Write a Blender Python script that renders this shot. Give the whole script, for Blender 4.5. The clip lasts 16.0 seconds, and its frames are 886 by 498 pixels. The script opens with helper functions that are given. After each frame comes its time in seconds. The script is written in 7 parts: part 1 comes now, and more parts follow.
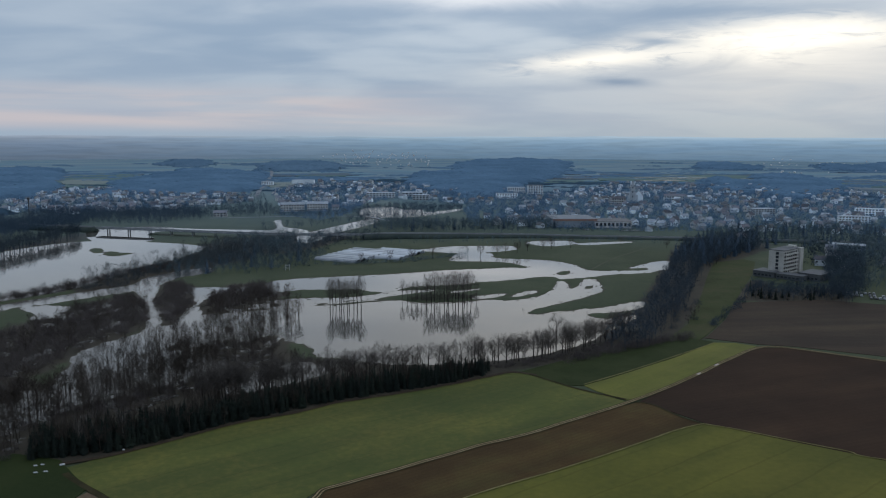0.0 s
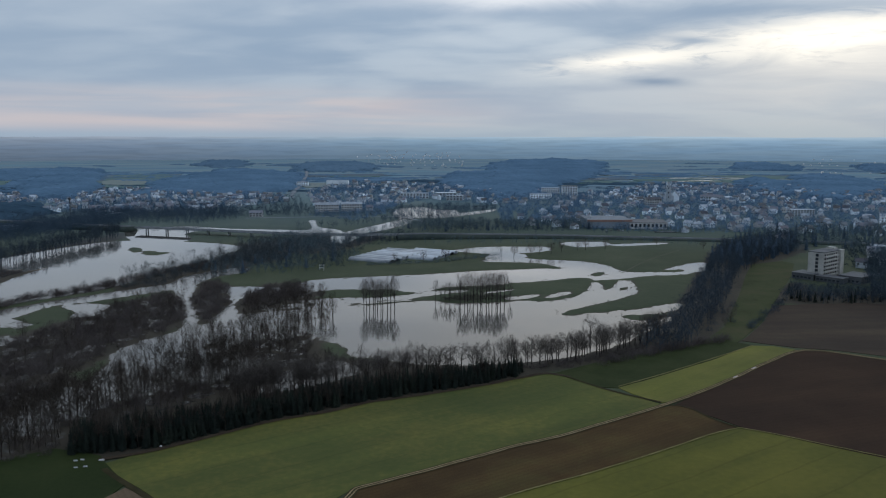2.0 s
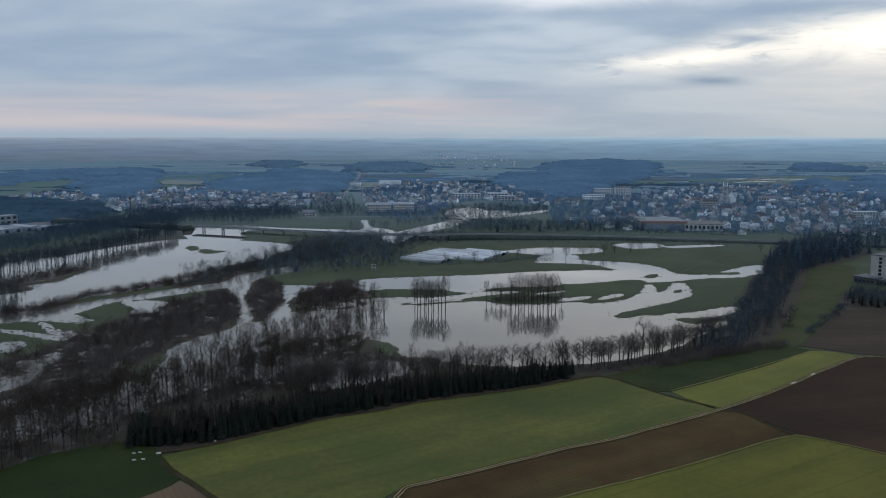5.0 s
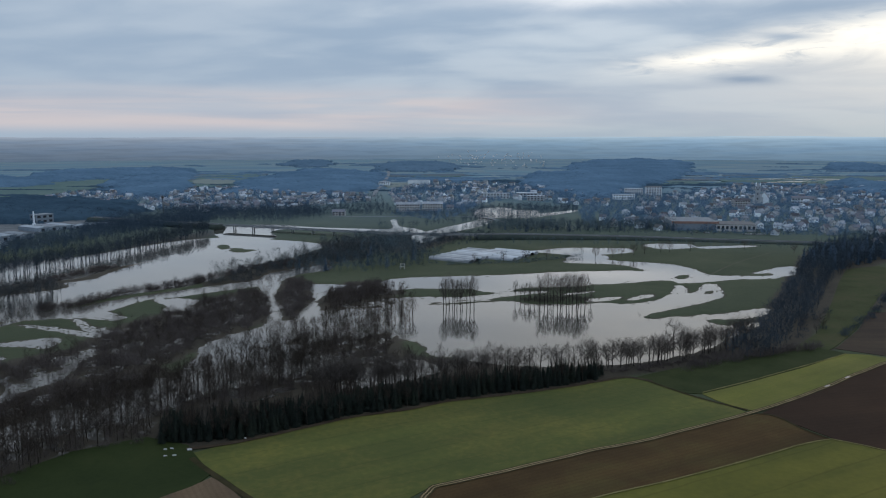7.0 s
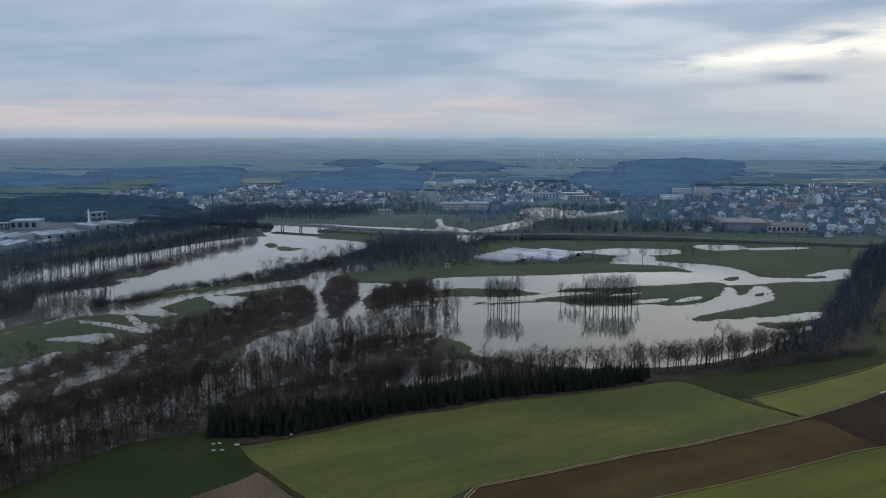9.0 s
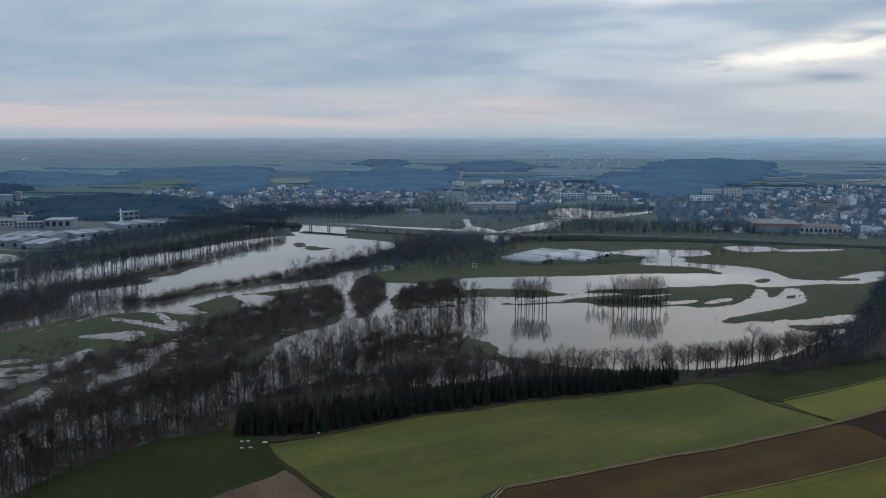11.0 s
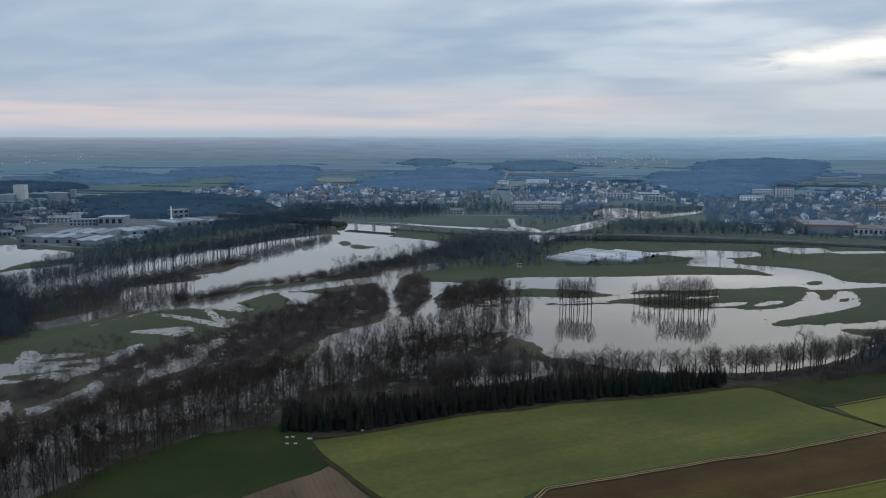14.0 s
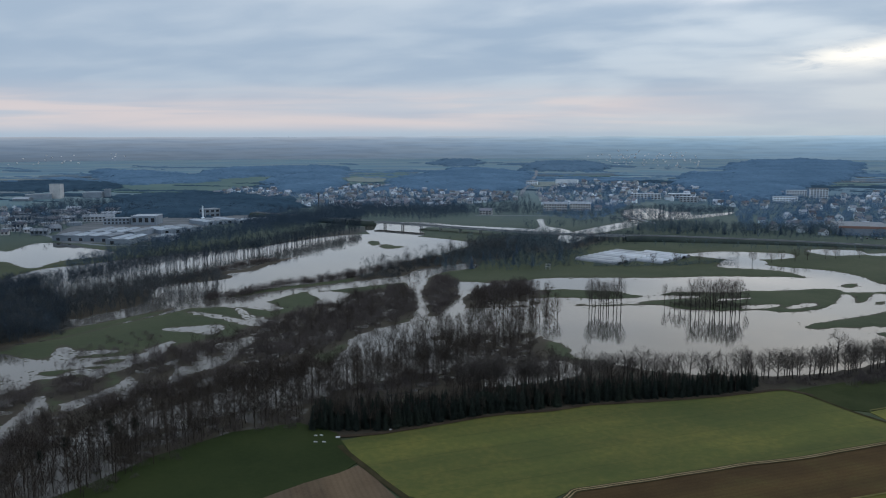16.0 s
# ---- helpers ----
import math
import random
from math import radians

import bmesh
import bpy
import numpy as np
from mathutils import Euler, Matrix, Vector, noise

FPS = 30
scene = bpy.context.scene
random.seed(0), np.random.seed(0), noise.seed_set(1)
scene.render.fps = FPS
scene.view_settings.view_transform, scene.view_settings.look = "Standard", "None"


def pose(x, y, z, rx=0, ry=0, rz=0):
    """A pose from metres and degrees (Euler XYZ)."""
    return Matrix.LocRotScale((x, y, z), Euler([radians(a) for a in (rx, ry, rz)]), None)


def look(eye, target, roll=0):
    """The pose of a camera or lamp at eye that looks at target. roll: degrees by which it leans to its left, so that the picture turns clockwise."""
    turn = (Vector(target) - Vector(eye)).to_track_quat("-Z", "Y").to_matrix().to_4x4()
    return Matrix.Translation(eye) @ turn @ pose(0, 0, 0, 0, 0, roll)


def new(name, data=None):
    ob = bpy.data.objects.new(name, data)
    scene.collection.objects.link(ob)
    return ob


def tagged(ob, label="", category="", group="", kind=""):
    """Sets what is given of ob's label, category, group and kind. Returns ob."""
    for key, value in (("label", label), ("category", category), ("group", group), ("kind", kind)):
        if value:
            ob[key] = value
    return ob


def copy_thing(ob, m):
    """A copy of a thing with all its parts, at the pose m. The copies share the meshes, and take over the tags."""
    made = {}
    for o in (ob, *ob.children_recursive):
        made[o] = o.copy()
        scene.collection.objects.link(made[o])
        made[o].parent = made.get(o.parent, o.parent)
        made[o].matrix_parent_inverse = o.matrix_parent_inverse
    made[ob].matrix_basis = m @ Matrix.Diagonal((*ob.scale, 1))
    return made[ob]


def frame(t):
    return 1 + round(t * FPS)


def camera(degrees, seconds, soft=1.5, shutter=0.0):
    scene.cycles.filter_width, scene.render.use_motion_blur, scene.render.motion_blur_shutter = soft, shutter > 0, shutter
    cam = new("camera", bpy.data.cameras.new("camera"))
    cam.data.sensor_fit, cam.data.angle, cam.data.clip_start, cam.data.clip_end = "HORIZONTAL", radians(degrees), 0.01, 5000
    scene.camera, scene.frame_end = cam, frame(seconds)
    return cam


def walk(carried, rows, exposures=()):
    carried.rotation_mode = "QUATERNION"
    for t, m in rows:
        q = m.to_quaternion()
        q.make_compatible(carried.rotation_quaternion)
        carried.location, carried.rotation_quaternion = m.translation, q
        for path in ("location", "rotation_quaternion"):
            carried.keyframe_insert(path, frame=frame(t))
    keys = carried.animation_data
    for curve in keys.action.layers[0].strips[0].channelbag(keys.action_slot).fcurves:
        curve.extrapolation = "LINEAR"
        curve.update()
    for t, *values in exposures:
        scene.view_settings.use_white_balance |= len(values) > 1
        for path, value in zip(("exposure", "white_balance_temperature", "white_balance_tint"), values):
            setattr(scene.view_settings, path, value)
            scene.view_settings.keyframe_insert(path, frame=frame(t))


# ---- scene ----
# ---------------------------------------------------------------- camera
EYE = 115.0
cam = camera(56.47, 16.0, soft=1.1)
ROWS = [
    (0.0, 0.00, -7.74, -0.17), (0.5, 0.48, -7.73, -0.17), (1.0, 1.04, -7.73, -0.15), (1.5, 1.63, -7.72, -0.10), (2.0, 2.35, -7.71, -0.07),
    (2.5, 3.02, -7.71, -0.04), (3.0, 3.67, -7.71, -0.04), (3.5, 4.33, -7.71, -0.03), (4.0, 4.96, -7.70, -0.02), (6.5, 7.28, -7.70, 0.02),
    (7.0, 7.95, -7.71, 0.04), (7.5, 8.92, -7.72, 0.05), (8.0, 9.71, -7.74, 0.04), (8.5, 10.54, -7.73, 0.07), (9.0, 11.11, -7.73, 0.09),
    (11.5, 13.59, -7.72, 0.11), (12.0, 14.19, -7.73, 0.12), (12.5, 14.75, -7.74, 0.11), (13.0, 15.31, -7.74, 0.10), (13.5, 15.73, -7.74, 0.10),
    (14.0, 16.14, -7.76, 0.12), (14.5, 16.62, -7.76, 0.12), (15.0, 17.19, -7.76, 0.13), (15.5, 17.70, -7.76, 0.12), (16.0, 18.15, -7.75, 0.12),
]
# the camera hovers on one spot and pans to its left: seconds, yaw, pitch, roll
walk(cam, [(t, pose(0, 0, EYE, 0, 0, yaw) @ pose(0, 0, 0, 90 + pitch, 0, 0) @ pose(0, 0, 0, 0, 0, -roll)) for t, yaw, pitch, roll in ROWS],
     [(0.0, 0.00, 6400, 9), (4.0, 0.00, 6400, 9), (6.5, 0.12, 6470, 9), (7.5, 0.11, 6490, 9), (9.0, 0.11, 6530, 9), (12.0, 0.11, 6580, 9), (13.0, 0.12, 6580, 9), (13.5, 0.22, 6580, 9), (14.5, 0.25, 6580, 9), (16.0, 0.25, 6580, 9)])


# ---------------------------------------------------------------- node helpers
class Nodes:
    def __init__(self, tree):
        self.tree = tree
        tree.nodes.clear()

    def add(self, kind, **values):
        n = self.tree.nodes.new(kind)
        for key, v in values.items():
            setattr(n, key, v)
        return n

    def put(self, socket, value):
        if isinstance(value, bpy.types.NodeSocket):
            self.tree.links.new(value, socket)
        elif isinstance(value, (tuple, list)) and len(value) == 3 and len(socket.default_value) == 4:
            socket.default_value = (*value, 1.0)
        else:
            socket.default_value = value

    def math(self, op, a, b=0.0, c=0.0, clamp=False):
        n = self.add("ShaderNodeMath", operation=op, use_clamp=clamp)
        for i, v in enumerate((a, b, c)):
            self.put(n.inputs[i], v)
        return n.outputs[0]

    def mix(self, f, a, b, blend="MIX"):
        n = self.add("ShaderNodeMix", data_type="RGBA", blend_type=blend)
        self.put(n.inputs["Factor"], f)
        self.put(n.inputs[6], a)
        self.put(n.inputs[7], b)
        return n.outputs[2]

    def step(self, x, a, b, lo=0.0, hi=1.0):
        n = self.add("ShaderNodeMapRange", interpolation_type="SMOOTHSTEP")
        for i, v in enumerate((x, a, b, lo, hi)):
            self.put(n.inputs[i], v)
        return n.outputs[0]

    def noise(self, vec, scale, detail=4.0, rough=0.55, distort=0.0):
        n = self.add("ShaderNodeTexNoise")
        self.put(n.inputs["Vector"], vec)
        for key, v in (("Scale", scale), ("Detail", detail), ("Roughness", rough), ("Distortion", distort)):
            self.put(n.inputs[key], v)
        return n.outputs[0]

    def map(self, vec, scale=(1, 1, 1), turn=0.0):
        n = self.add("ShaderNodeMapping")
        self.put(n.inputs["Vector"], vec)
        n.inputs["Scale"].default_value = scale
        n.inputs["Rotation"].default_value = (0, 0, radians(turn))
        return n.outputs[0]

    def ramp(self, x, stops):
        n = self.add("ShaderNodeValToRGB")
        self.put(n.inputs[0], x)
        e = n.color_ramp.elements
        while len(e) < len(stops):
            e.new(0.5)
        for el, (p, c) in zip(e, stops):
            el.position, el.color = p, (*c, 1.0)
        return n.outputs[0]


# ---------------------------------------------------------------- world and sun
SUN_AZ, SUN_EL = 21.0, 6.5          # degrees to the right of the first view, and up
world = bpy.data.worlds.new("overcast_evening_sky")
scene.world = world
world.use_nodes = True
w = Nodes(world.node_tree)
way = w.add("ShaderNodeTexCoord").outputs["Generated"]
sep = w.add("ShaderNodeSeparateXYZ")
w.put(sep.inputs[0], way)
dx, dy, dz = sep.outputs
az = w.math("ARCTAN2", dx, dy)                       # radians, right of north
el = w.math("ARCSINE", dz)
up = w.math("MAXIMUM", dz, 0.0)
flat = w.add("ShaderNodeCombineXYZ")                 # the cloud deck seen in perspective
w.put(flat.inputs[0], w.math("DIVIDE", dx, w.math("ADD", up, 0.17)))
w.put(flat.inputs[1], w.math("DIVIDE", dy, w.math("ADD", up, 0.17)))
deck = flat.outputs[0]
big = w.noise(w.map(deck, (0.9, 1.5, 1), 10), 1.0, 2.0, 0.45, 0.4)
fine = w.noise(w.map(deck, (3.0, 4.4, 1), 6), 1.0, 5.0, 0.5, 0.3)
cover = w.math("ADD", w.math("MULTIPLY", big, 0.76), w.math("MULTIPLY", fine, 0.24))
cover = w.step(cover, 0.39, 0.61)
lit = w.ramp(up, [(0.0, (0.36, 0.43, 0.50)), (0.03, (0.42, 0.48, 0.55)), (0.10, (0.47, 0.54, 0.62)), (0.17, (0.58, 0.64, 0.71)), (0.22, (0.60, 0.65, 0.71)), (0.36, (0.50, 0.56, 0.64)), (0.7, (0.66, 0.76, 0.90))])
dull = w.ramp(up, [(0.0, (0.33, 0.40, 0.48)), (0.03, (0.33, 0.40, 0.50)), (0.10, (0.27, 0.36, 0.48)), (0.17, (0.32, 0.41, 0.53)), (0.22, (0.38, 0.46, 0.56)), (0.36, (0.33, 0.41, 0.51)), (0.7, (0.46, 0.57, 0.74))])
sky = w.mix(cover, dull, lit)


def bank(across, height, wide, tall, slope=0.0):
    """A soft-edged lens of cloud at a bearing and height (radians)."""
    u = w.math("SUBTRACT", az, across)
    v = w.math("SUBTRACT", w.math("SUBTRACT", el, height), w.math("MULTIPLY", u, slope))
    v = w.math("ADD", v, w.math("MULTIPLY", w.math("SUBTRACT", wisps, 0.5), tall * 1.7))
    d = w.math("ADD", w.math("POWER", w.math("DIVIDE", u, wide), 2.0), w.math("POWER", w.math("DIVIDE", v, tall), 2.0))
    return w.math("POWER", 2.718, w.math("MULTIPLY", d, -1.0))


streak = w.add("ShaderNodeCombineXYZ")
w.put(streak.inputs[0], w.math("MULTIPLY", az, 7.0))
w.put(streak.inputs[1], w.math("MULTIPLY", el, 42.0))
wisps = w.noise(w.map(streak.outputs[0], (1.0, 0.8, 1), -4), 1.0, 7.0, 0.58, 0.9)
fray = w.noise(w.map(streak.outputs[0], (1.6, 1.4, 1), -3), 1.4, 6.0, 0.6, 0.6)
# it is duller away from the sun
sky = w.mix(w.step(az, 0.15, -0.50, 0.0, 0.60), sky, (0.30, 0.38, 0.49))
# unseen pale cloud above the view, added to brighten the water's reflection
sky = w.mix(w.math("MULTIPLY", bank(0.20, 0.250, 0.30, 0.060), 0.85), sky, (0.82, 0.80, 0.77))
# rosy bars of cloud low over the horizon
bars = w.step(w.noise(w.map(streak.outputs[0], (0.42, 1.15, 1)), 1.0, 4.0, 0.5, 0.5), 0.36, 0.64)
low = w.math("MULTIPLY", w.step(el, 0.002, 0.018), w.step(el, 0.068, 0.034))
rose = w.math("MULTIPLY", w.math("ADD", w.math("MULTIPLY", bars, 0.7), 0.3), w.math("MULTIPLY", low, w.step(az, 0.10, -0.16, 0.10, 1.0)))
sky = w.mix(w.math("MULTIPLY", rose, 0.66), sky, (0.63, 0.535, 0.52))
# the bright break in the cloud in front of the low sun, with darker banks across it
sky = w.mix(w.math("MULTIPLY", bank(0.05, 0.160, 0.13, 0.012), 0.85), sky, (0.86, 0.87, 0.90))
sky = w.mix(w.math("MULTIPLY", bank(0.46, 0.165, 0.14, 0.030), 0.6), sky, (0.78, 0.78, 0.78))
sky = w.mix(w.math("MULTIPLY", bank(0.36, 0.052, 0.30, 0.034), 0.5), sky, (0.47, 0.49, 0.54))
sky = w.mix(w.math("MULTIPLY", bank(0.44, 0.088, 0.20, 0.040), 0.62), sky, (0.80, 0.745, 0.69))
sky = w.mix(w.math("MULTIPLY", bank(0.29, 0.138, 0.19, 0.017, -0.02), 0.95), sky, (0.25, 0.335, 0.46))
glow = w.math("ADD", bank(0.395, 0.107, 0.130, 0.020, 0.04), w.math("MULTIPLY", bank(0.17, 0.090, 0.085, 0.013, 0.10), 0.72))
glow = w.math("MINIMUM", w.math("MULTIPLY", glow, w.step(fray, 0.28, 0.52, 0.25, 1.2)), 1.0)
sky = w.mix(glow, sky, (1.10, 1.03, 0.92))
sky = w.mix(w.math("MULTIPLY", bank(0.245, 0.108, 0.035, 0.0045, -0.06), 0.9), sky, (0.33, 0.40, 0.50))
sky = w.mix(w.math("MULTIPLY", bank(0.207, 0.064, 0.034, 0.0055, -0.06), 1.0), sky, (0.24, 0.31, 0.42))
clear = w.add("ShaderNodeTexSky", sky_type="NISHITA", sun_disc=False, sun_elevation=radians(SUN_EL), sun_rotation=radians(SUN_AZ))
back = w.add("ShaderNodeBackground")
w.put(back.inputs[0], sky)
w.put(back.inputs[1], 1.06)
thin = w.add("ShaderNodeBackground")                 # a little of the clear sky comes through
w.put(thin.inputs[0], w.mix(1.0, clear.outputs[0], (0.008, 0.012, 0.018), "MULTIPLY"))   # all but hidden by the overcast
w.put(thin.inputs[1], 0.1)
both = w.add("ShaderNodeAddShader")
w.put(both.inputs[0], back.outputs[0])
w.put(both.inputs[1], thin.outputs[0])
w.put(w.add("ShaderNodeOutputWorld").inputs[0], both.outputs[0])

sun = new("sun", bpy.data.lights.new("sun", "SUN"))
sun.data.energy, sun.data.angle, sun.data.color = 0.50, radians(150), (1.0, 0.94, 0.86)
a, e = radians(SUN_AZ), radians(SUN_EL + 4)
sun.matrix_world = look((math.sin(a) * 900, math.cos(a) * 900, math.tan(e) * 900), (0, 0, 0))


# ---------------------------------------------------------------- materials
def material(name, colours, scale=0.5, rough=0.9, bump=0.0, fine=8.0, vary=0.0, stretch=(1, 1, 1), turn=0.0, sheen=0.0, metal=0.0, spec=0.08, tone=None):
    """Two or three colours mixed by coarse and fine grain in metres; vary: from object to object."""
    m = bpy.data.materials.new(name)
    m.use_nodes = True
    n = Nodes(m.node_tree)
    where = n.add("ShaderNodeNewGeometry").outputs["Position"]
    where = n.map(where, stretch, turn)
    coarse = n.noise(where, scale, 3.0, 0.6, 0.2)
    grain = n.noise(where, scale * fine, 5.0, 0.65)
    f = n.math("ADD", n.math("MULTIPLY", coarse, 0.65), n.math("MULTIPLY", grain, 0.35))
    stops = [(0.36 + 0.28 * i / (len(colours) - 1), c) for i, c in enumerate(colours)]
    col = n.ramp(f, stops)
    if vary:
        r = n.math("FRACT", n.math("ADD", n.add("ShaderNodeObjectInfo").outputs["Random"], n.add("ShaderNodeNewGeometry").outputs["Random Per Island"]))
        col = n.mix(1.0, col, n.ramp(r, [(0, (1 - vary,) * 3), (1, (1 + vary,) * 3)]), "MULTIPLY")
    if tone:
        col = tone(n, where, col)
    p = n.add("ShaderNodeBsdfPrincipled")
    n.put(p.inputs["Base Color"], col)
    n.put(p.inputs["Roughness"], rough)
    n.put(p.inputs["Metallic"], metal)
    n.put(p.inputs["Specular IOR Level"], spec)
    n.put(p.inputs["Sheen Weight"], sheen)
    if bump:
        b = n.add("ShaderNodeBump")
        n.put(b.inputs["Strength"], 0.6)
        n.put(b.inputs["Distance"], bump)
        n.put(b.inputs["Height"], grain)
        n.put(p.inputs["Normal"], b.outputs[0])
    n.put(n.add("ShaderNodeOutputMaterial").inputs[0], p.outputs[0])
    return m


def lines(width, turn, share, dark):
    """Tone: dark drill or wheel lines every width metres across a field."""
    def tone(n, where, col):
        s = n.add("ShaderNodeSeparateXYZ")
        n.put(s.inputs[0], n.map(where, (1, 1, 1), turn))
        wob = n.math("MULTIPLY", n.noise(where, 0.03, 2.0), width * 0.25)
        f = n.math("FRACT", n.math("DIVIDE", n.math("ADD", s.outputs[1], wob), width))
        on = n.math("LESS_THAN", f, share)
        drift = n.noise(n.map(n.map(where, (1, 1, 1), turn), (0.008, 0.06, 1)), 1.0, 3.0, 0.55)      # long soft streaks
        col = n.mix(1.0, col, n.ramp(drift, [(0.36, (0.82, 0.84, 0.84)), (0.64, (1.16, 1.13, 1.05))]), "MULTIPLY")
        return n.mix(n.math("MULTIPLY", on, dark), col, n.mix(1.0, col, (0.45, 0.42, 0.38), "MULTIPLY"))
    return tone


MEADOW = [(0.032, 0.043, 0.021), (0.043, 0.055, 0.027), (0.058, 0.067, 0.036)]
WINTER_CROP = material("winter_crop", [(0.053, 0.068, 0.016), (0.073, 0.081, 0.019), (0.116, 0.106, 0.025)], 0.012, 0.88, 0.05, 30, tone=lines(15, -39, 0.05, 0.2), spec=0.18)
YOUNG_CROP = material("young_crop", [(0.088, 0.096, 0.019), (0.113, 0.114, 0.023), (0.140, 0.131, 0.032)], 0.025, 0.85, 0.05, 30, tone=lines(12, -45, 0.05, 0.15), spec=0.15)
RYE = material("rye_grass", [(0.070, 0.071, 0.014), (0.090, 0.088, 0.016), (0.115, 0.105, 0.020)], 0.012, 0.9, 0.05, 30, tone=lines(17, -38, 0.055, 0.25), spec=0.15)
DARK_GRASS = material("dark_pasture", [(0.016, 0.025, 0.007), (0.021, 0.031, 0.009), (0.027, 0.036, 0.011)], 0.03, 0.9, 0.05, 20)
EARTH = material("ploughed_earth", [(0.049, 0.030, 0.014), (0.063, 0.040, 0.018), (0.073, 0.056, 0.022)], 0.03, 0.95, 0.15, 40, stretch=(1, 1, 1), tone=lines(2.2, -38, 0.4, 0.12))
EARTH_RED = material("harrowed_earth", [(0.030, 0.0175, 0.0115), (0.038, 0.0225, 0.015), (0.047, 0.028, 0.018)], 0.02, 0.95, 0.12, 40, tone=lines(3.0, -22, 0.4, 0.10))
TILLED = material("tilled_earth", [(0.044, 0.033, 0.026), (0.053, 0.039, 0.030), (0.062, 0.048, 0.035)], 0.015, 0.95, 0.10, 40, tone=lines(3.4, -8, 0.4, 0.10))
STUBBLE = material("stubble", [(0.090, 0.062, 0.041), (0.114, 0.081, 0.054), (0.130, 0.094, 0.065)], 0.05, 0.95, 0.10, 20, tone=lines(2.0, 55, 0.4, 0.15))
MARGIN = material("margin_grass", [(0.021, 0.029, 0.009), (0.027, 0.036, 0.012), (0.037, 0.043, 0.016)], 0.05, 0.9, 0.05, 14)
SLOPE = material("rough_slope_grass", [(0.031, 0.038, 0.014), (0.044, 0.052, 0.020), (0.060, 0.056, 0.028)], 0.03, 0.9, 0.1, 14)
GRAVEL = material("pale_gravel", [(0.16, 0.115, 0.062), (0.23, 0.168, 0.092), (0.30, 0.225, 0.135)], 0.2, 0.95, 0.05, 12)
VERGE = material("verge_grass", [(0.032, 0.031, 0.013), (0.043, 0.040, 0.018), (0.056, 0.046, 0.026)], 0.15, 0.95, 0.05, 10)
LEAF_MOULD = material("leaf_mould", [(0.030, 0.022, 0.016), (0.044, 0.032, 0.022), (0.060, 0.046, 0.030)], 0.2, 0.95, 0.05, 8)
SEAM = material("dry_grass_seam", [(0.100, 0.089, 0.033), (0.149, 0.130, 0.053), (0.200, 0.169, 0.079)], 0.15, 0.95, 0.0, 10)
BALK = material("trodden_balk", [(0.024, 0.022, 0.010), (0.034, 0.029, 0.013), (0.044, 0.037, 0.018)], 0.15, 0.95, 0.05, 10)
# the sky's reflection off the road is put into this pale colour
PALE_ROAD = material("wet_pale_road", [(0.12, 0.14, 0.165), (0.17, 0.195, 0.22)], 0.1, 0.8, 0.0, 12, spec=0.2)
TRODDEN = material("trodden_grass", [(0.060, 0.064, 0.042), (0.085, 0.088, 0.060)], 0.1, 0.9, 0.0, 12)
YARD = material("gravel_yard", [(0.075, 0.085, 0.095), (0.11, 0.12, 0.13), (0.15, 0.16, 0.17)], 0.04, 0.9, 0.0, 12, spec=0.2)
ASPHALT = material("asphalt", [(0.05, 0.055, 0.062), (0.075, 0.080, 0.088)], 0.1, 0.9, 0.0, 12, spec=0.2)
CONCRETE = material("weathered_concrete", [(0.156, 0.168, 0.180), (0.228, 0.246, 0.264), (0.288, 0.306, 0.324)], 0.15, 0.85, 0.0, 10, vary=0.15)
BARK = material("bark", [(0.022, 0.020, 0.018), (0.038, 0.034, 0.031), (0.055, 0.050, 0.045)], 0.3, 0.95, 0.0, 10, vary=0.25)
TWIG = material("bare_twigs", [(0.029, 0.024, 0.020), (0.043, 0.035, 0.029), (0.061, 0.050, 0.042)], 0.05, 0.95, 0.0, 12, vary=0.25)
BRUSH = material("willow_brush", [(0.059, 0.051, 0.051), (0.084, 0.071, 0.069), (0.112, 0.098, 0.093)], 0.04, 0.95, 0.0, 14)
NEEDLES = material("spruce_needles", [(0.009, 0.014, 0.012), (0.014, 0.019, 0.016), (0.019, 0.026, 0.019)], 0.06, 0.9, 0.0, 16, vary=0.25)
# blue distance haze is put into these four crown colours
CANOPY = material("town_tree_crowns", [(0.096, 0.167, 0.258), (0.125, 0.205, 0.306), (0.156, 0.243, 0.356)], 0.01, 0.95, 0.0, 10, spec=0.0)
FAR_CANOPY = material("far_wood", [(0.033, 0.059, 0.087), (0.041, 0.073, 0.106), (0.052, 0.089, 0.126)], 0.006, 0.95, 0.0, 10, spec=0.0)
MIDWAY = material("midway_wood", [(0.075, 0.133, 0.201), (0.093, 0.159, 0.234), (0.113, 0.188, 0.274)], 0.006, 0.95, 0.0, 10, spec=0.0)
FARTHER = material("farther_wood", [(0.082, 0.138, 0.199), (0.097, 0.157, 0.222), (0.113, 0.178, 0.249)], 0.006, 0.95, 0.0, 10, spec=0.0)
# mid-distance trees: the haze before them is mixed into the colour
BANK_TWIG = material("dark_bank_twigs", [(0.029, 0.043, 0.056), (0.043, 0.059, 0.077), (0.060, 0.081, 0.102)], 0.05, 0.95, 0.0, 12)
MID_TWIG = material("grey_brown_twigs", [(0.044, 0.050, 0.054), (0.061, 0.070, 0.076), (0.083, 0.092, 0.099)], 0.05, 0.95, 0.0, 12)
HAZE_BLUE = material("blue_grey_twigs", [(0.036, 0.058, 0.086), (0.049, 0.078, 0.113), (0.068, 0.101, 0.143)], 0.05, 0.95, 0.0, 12)
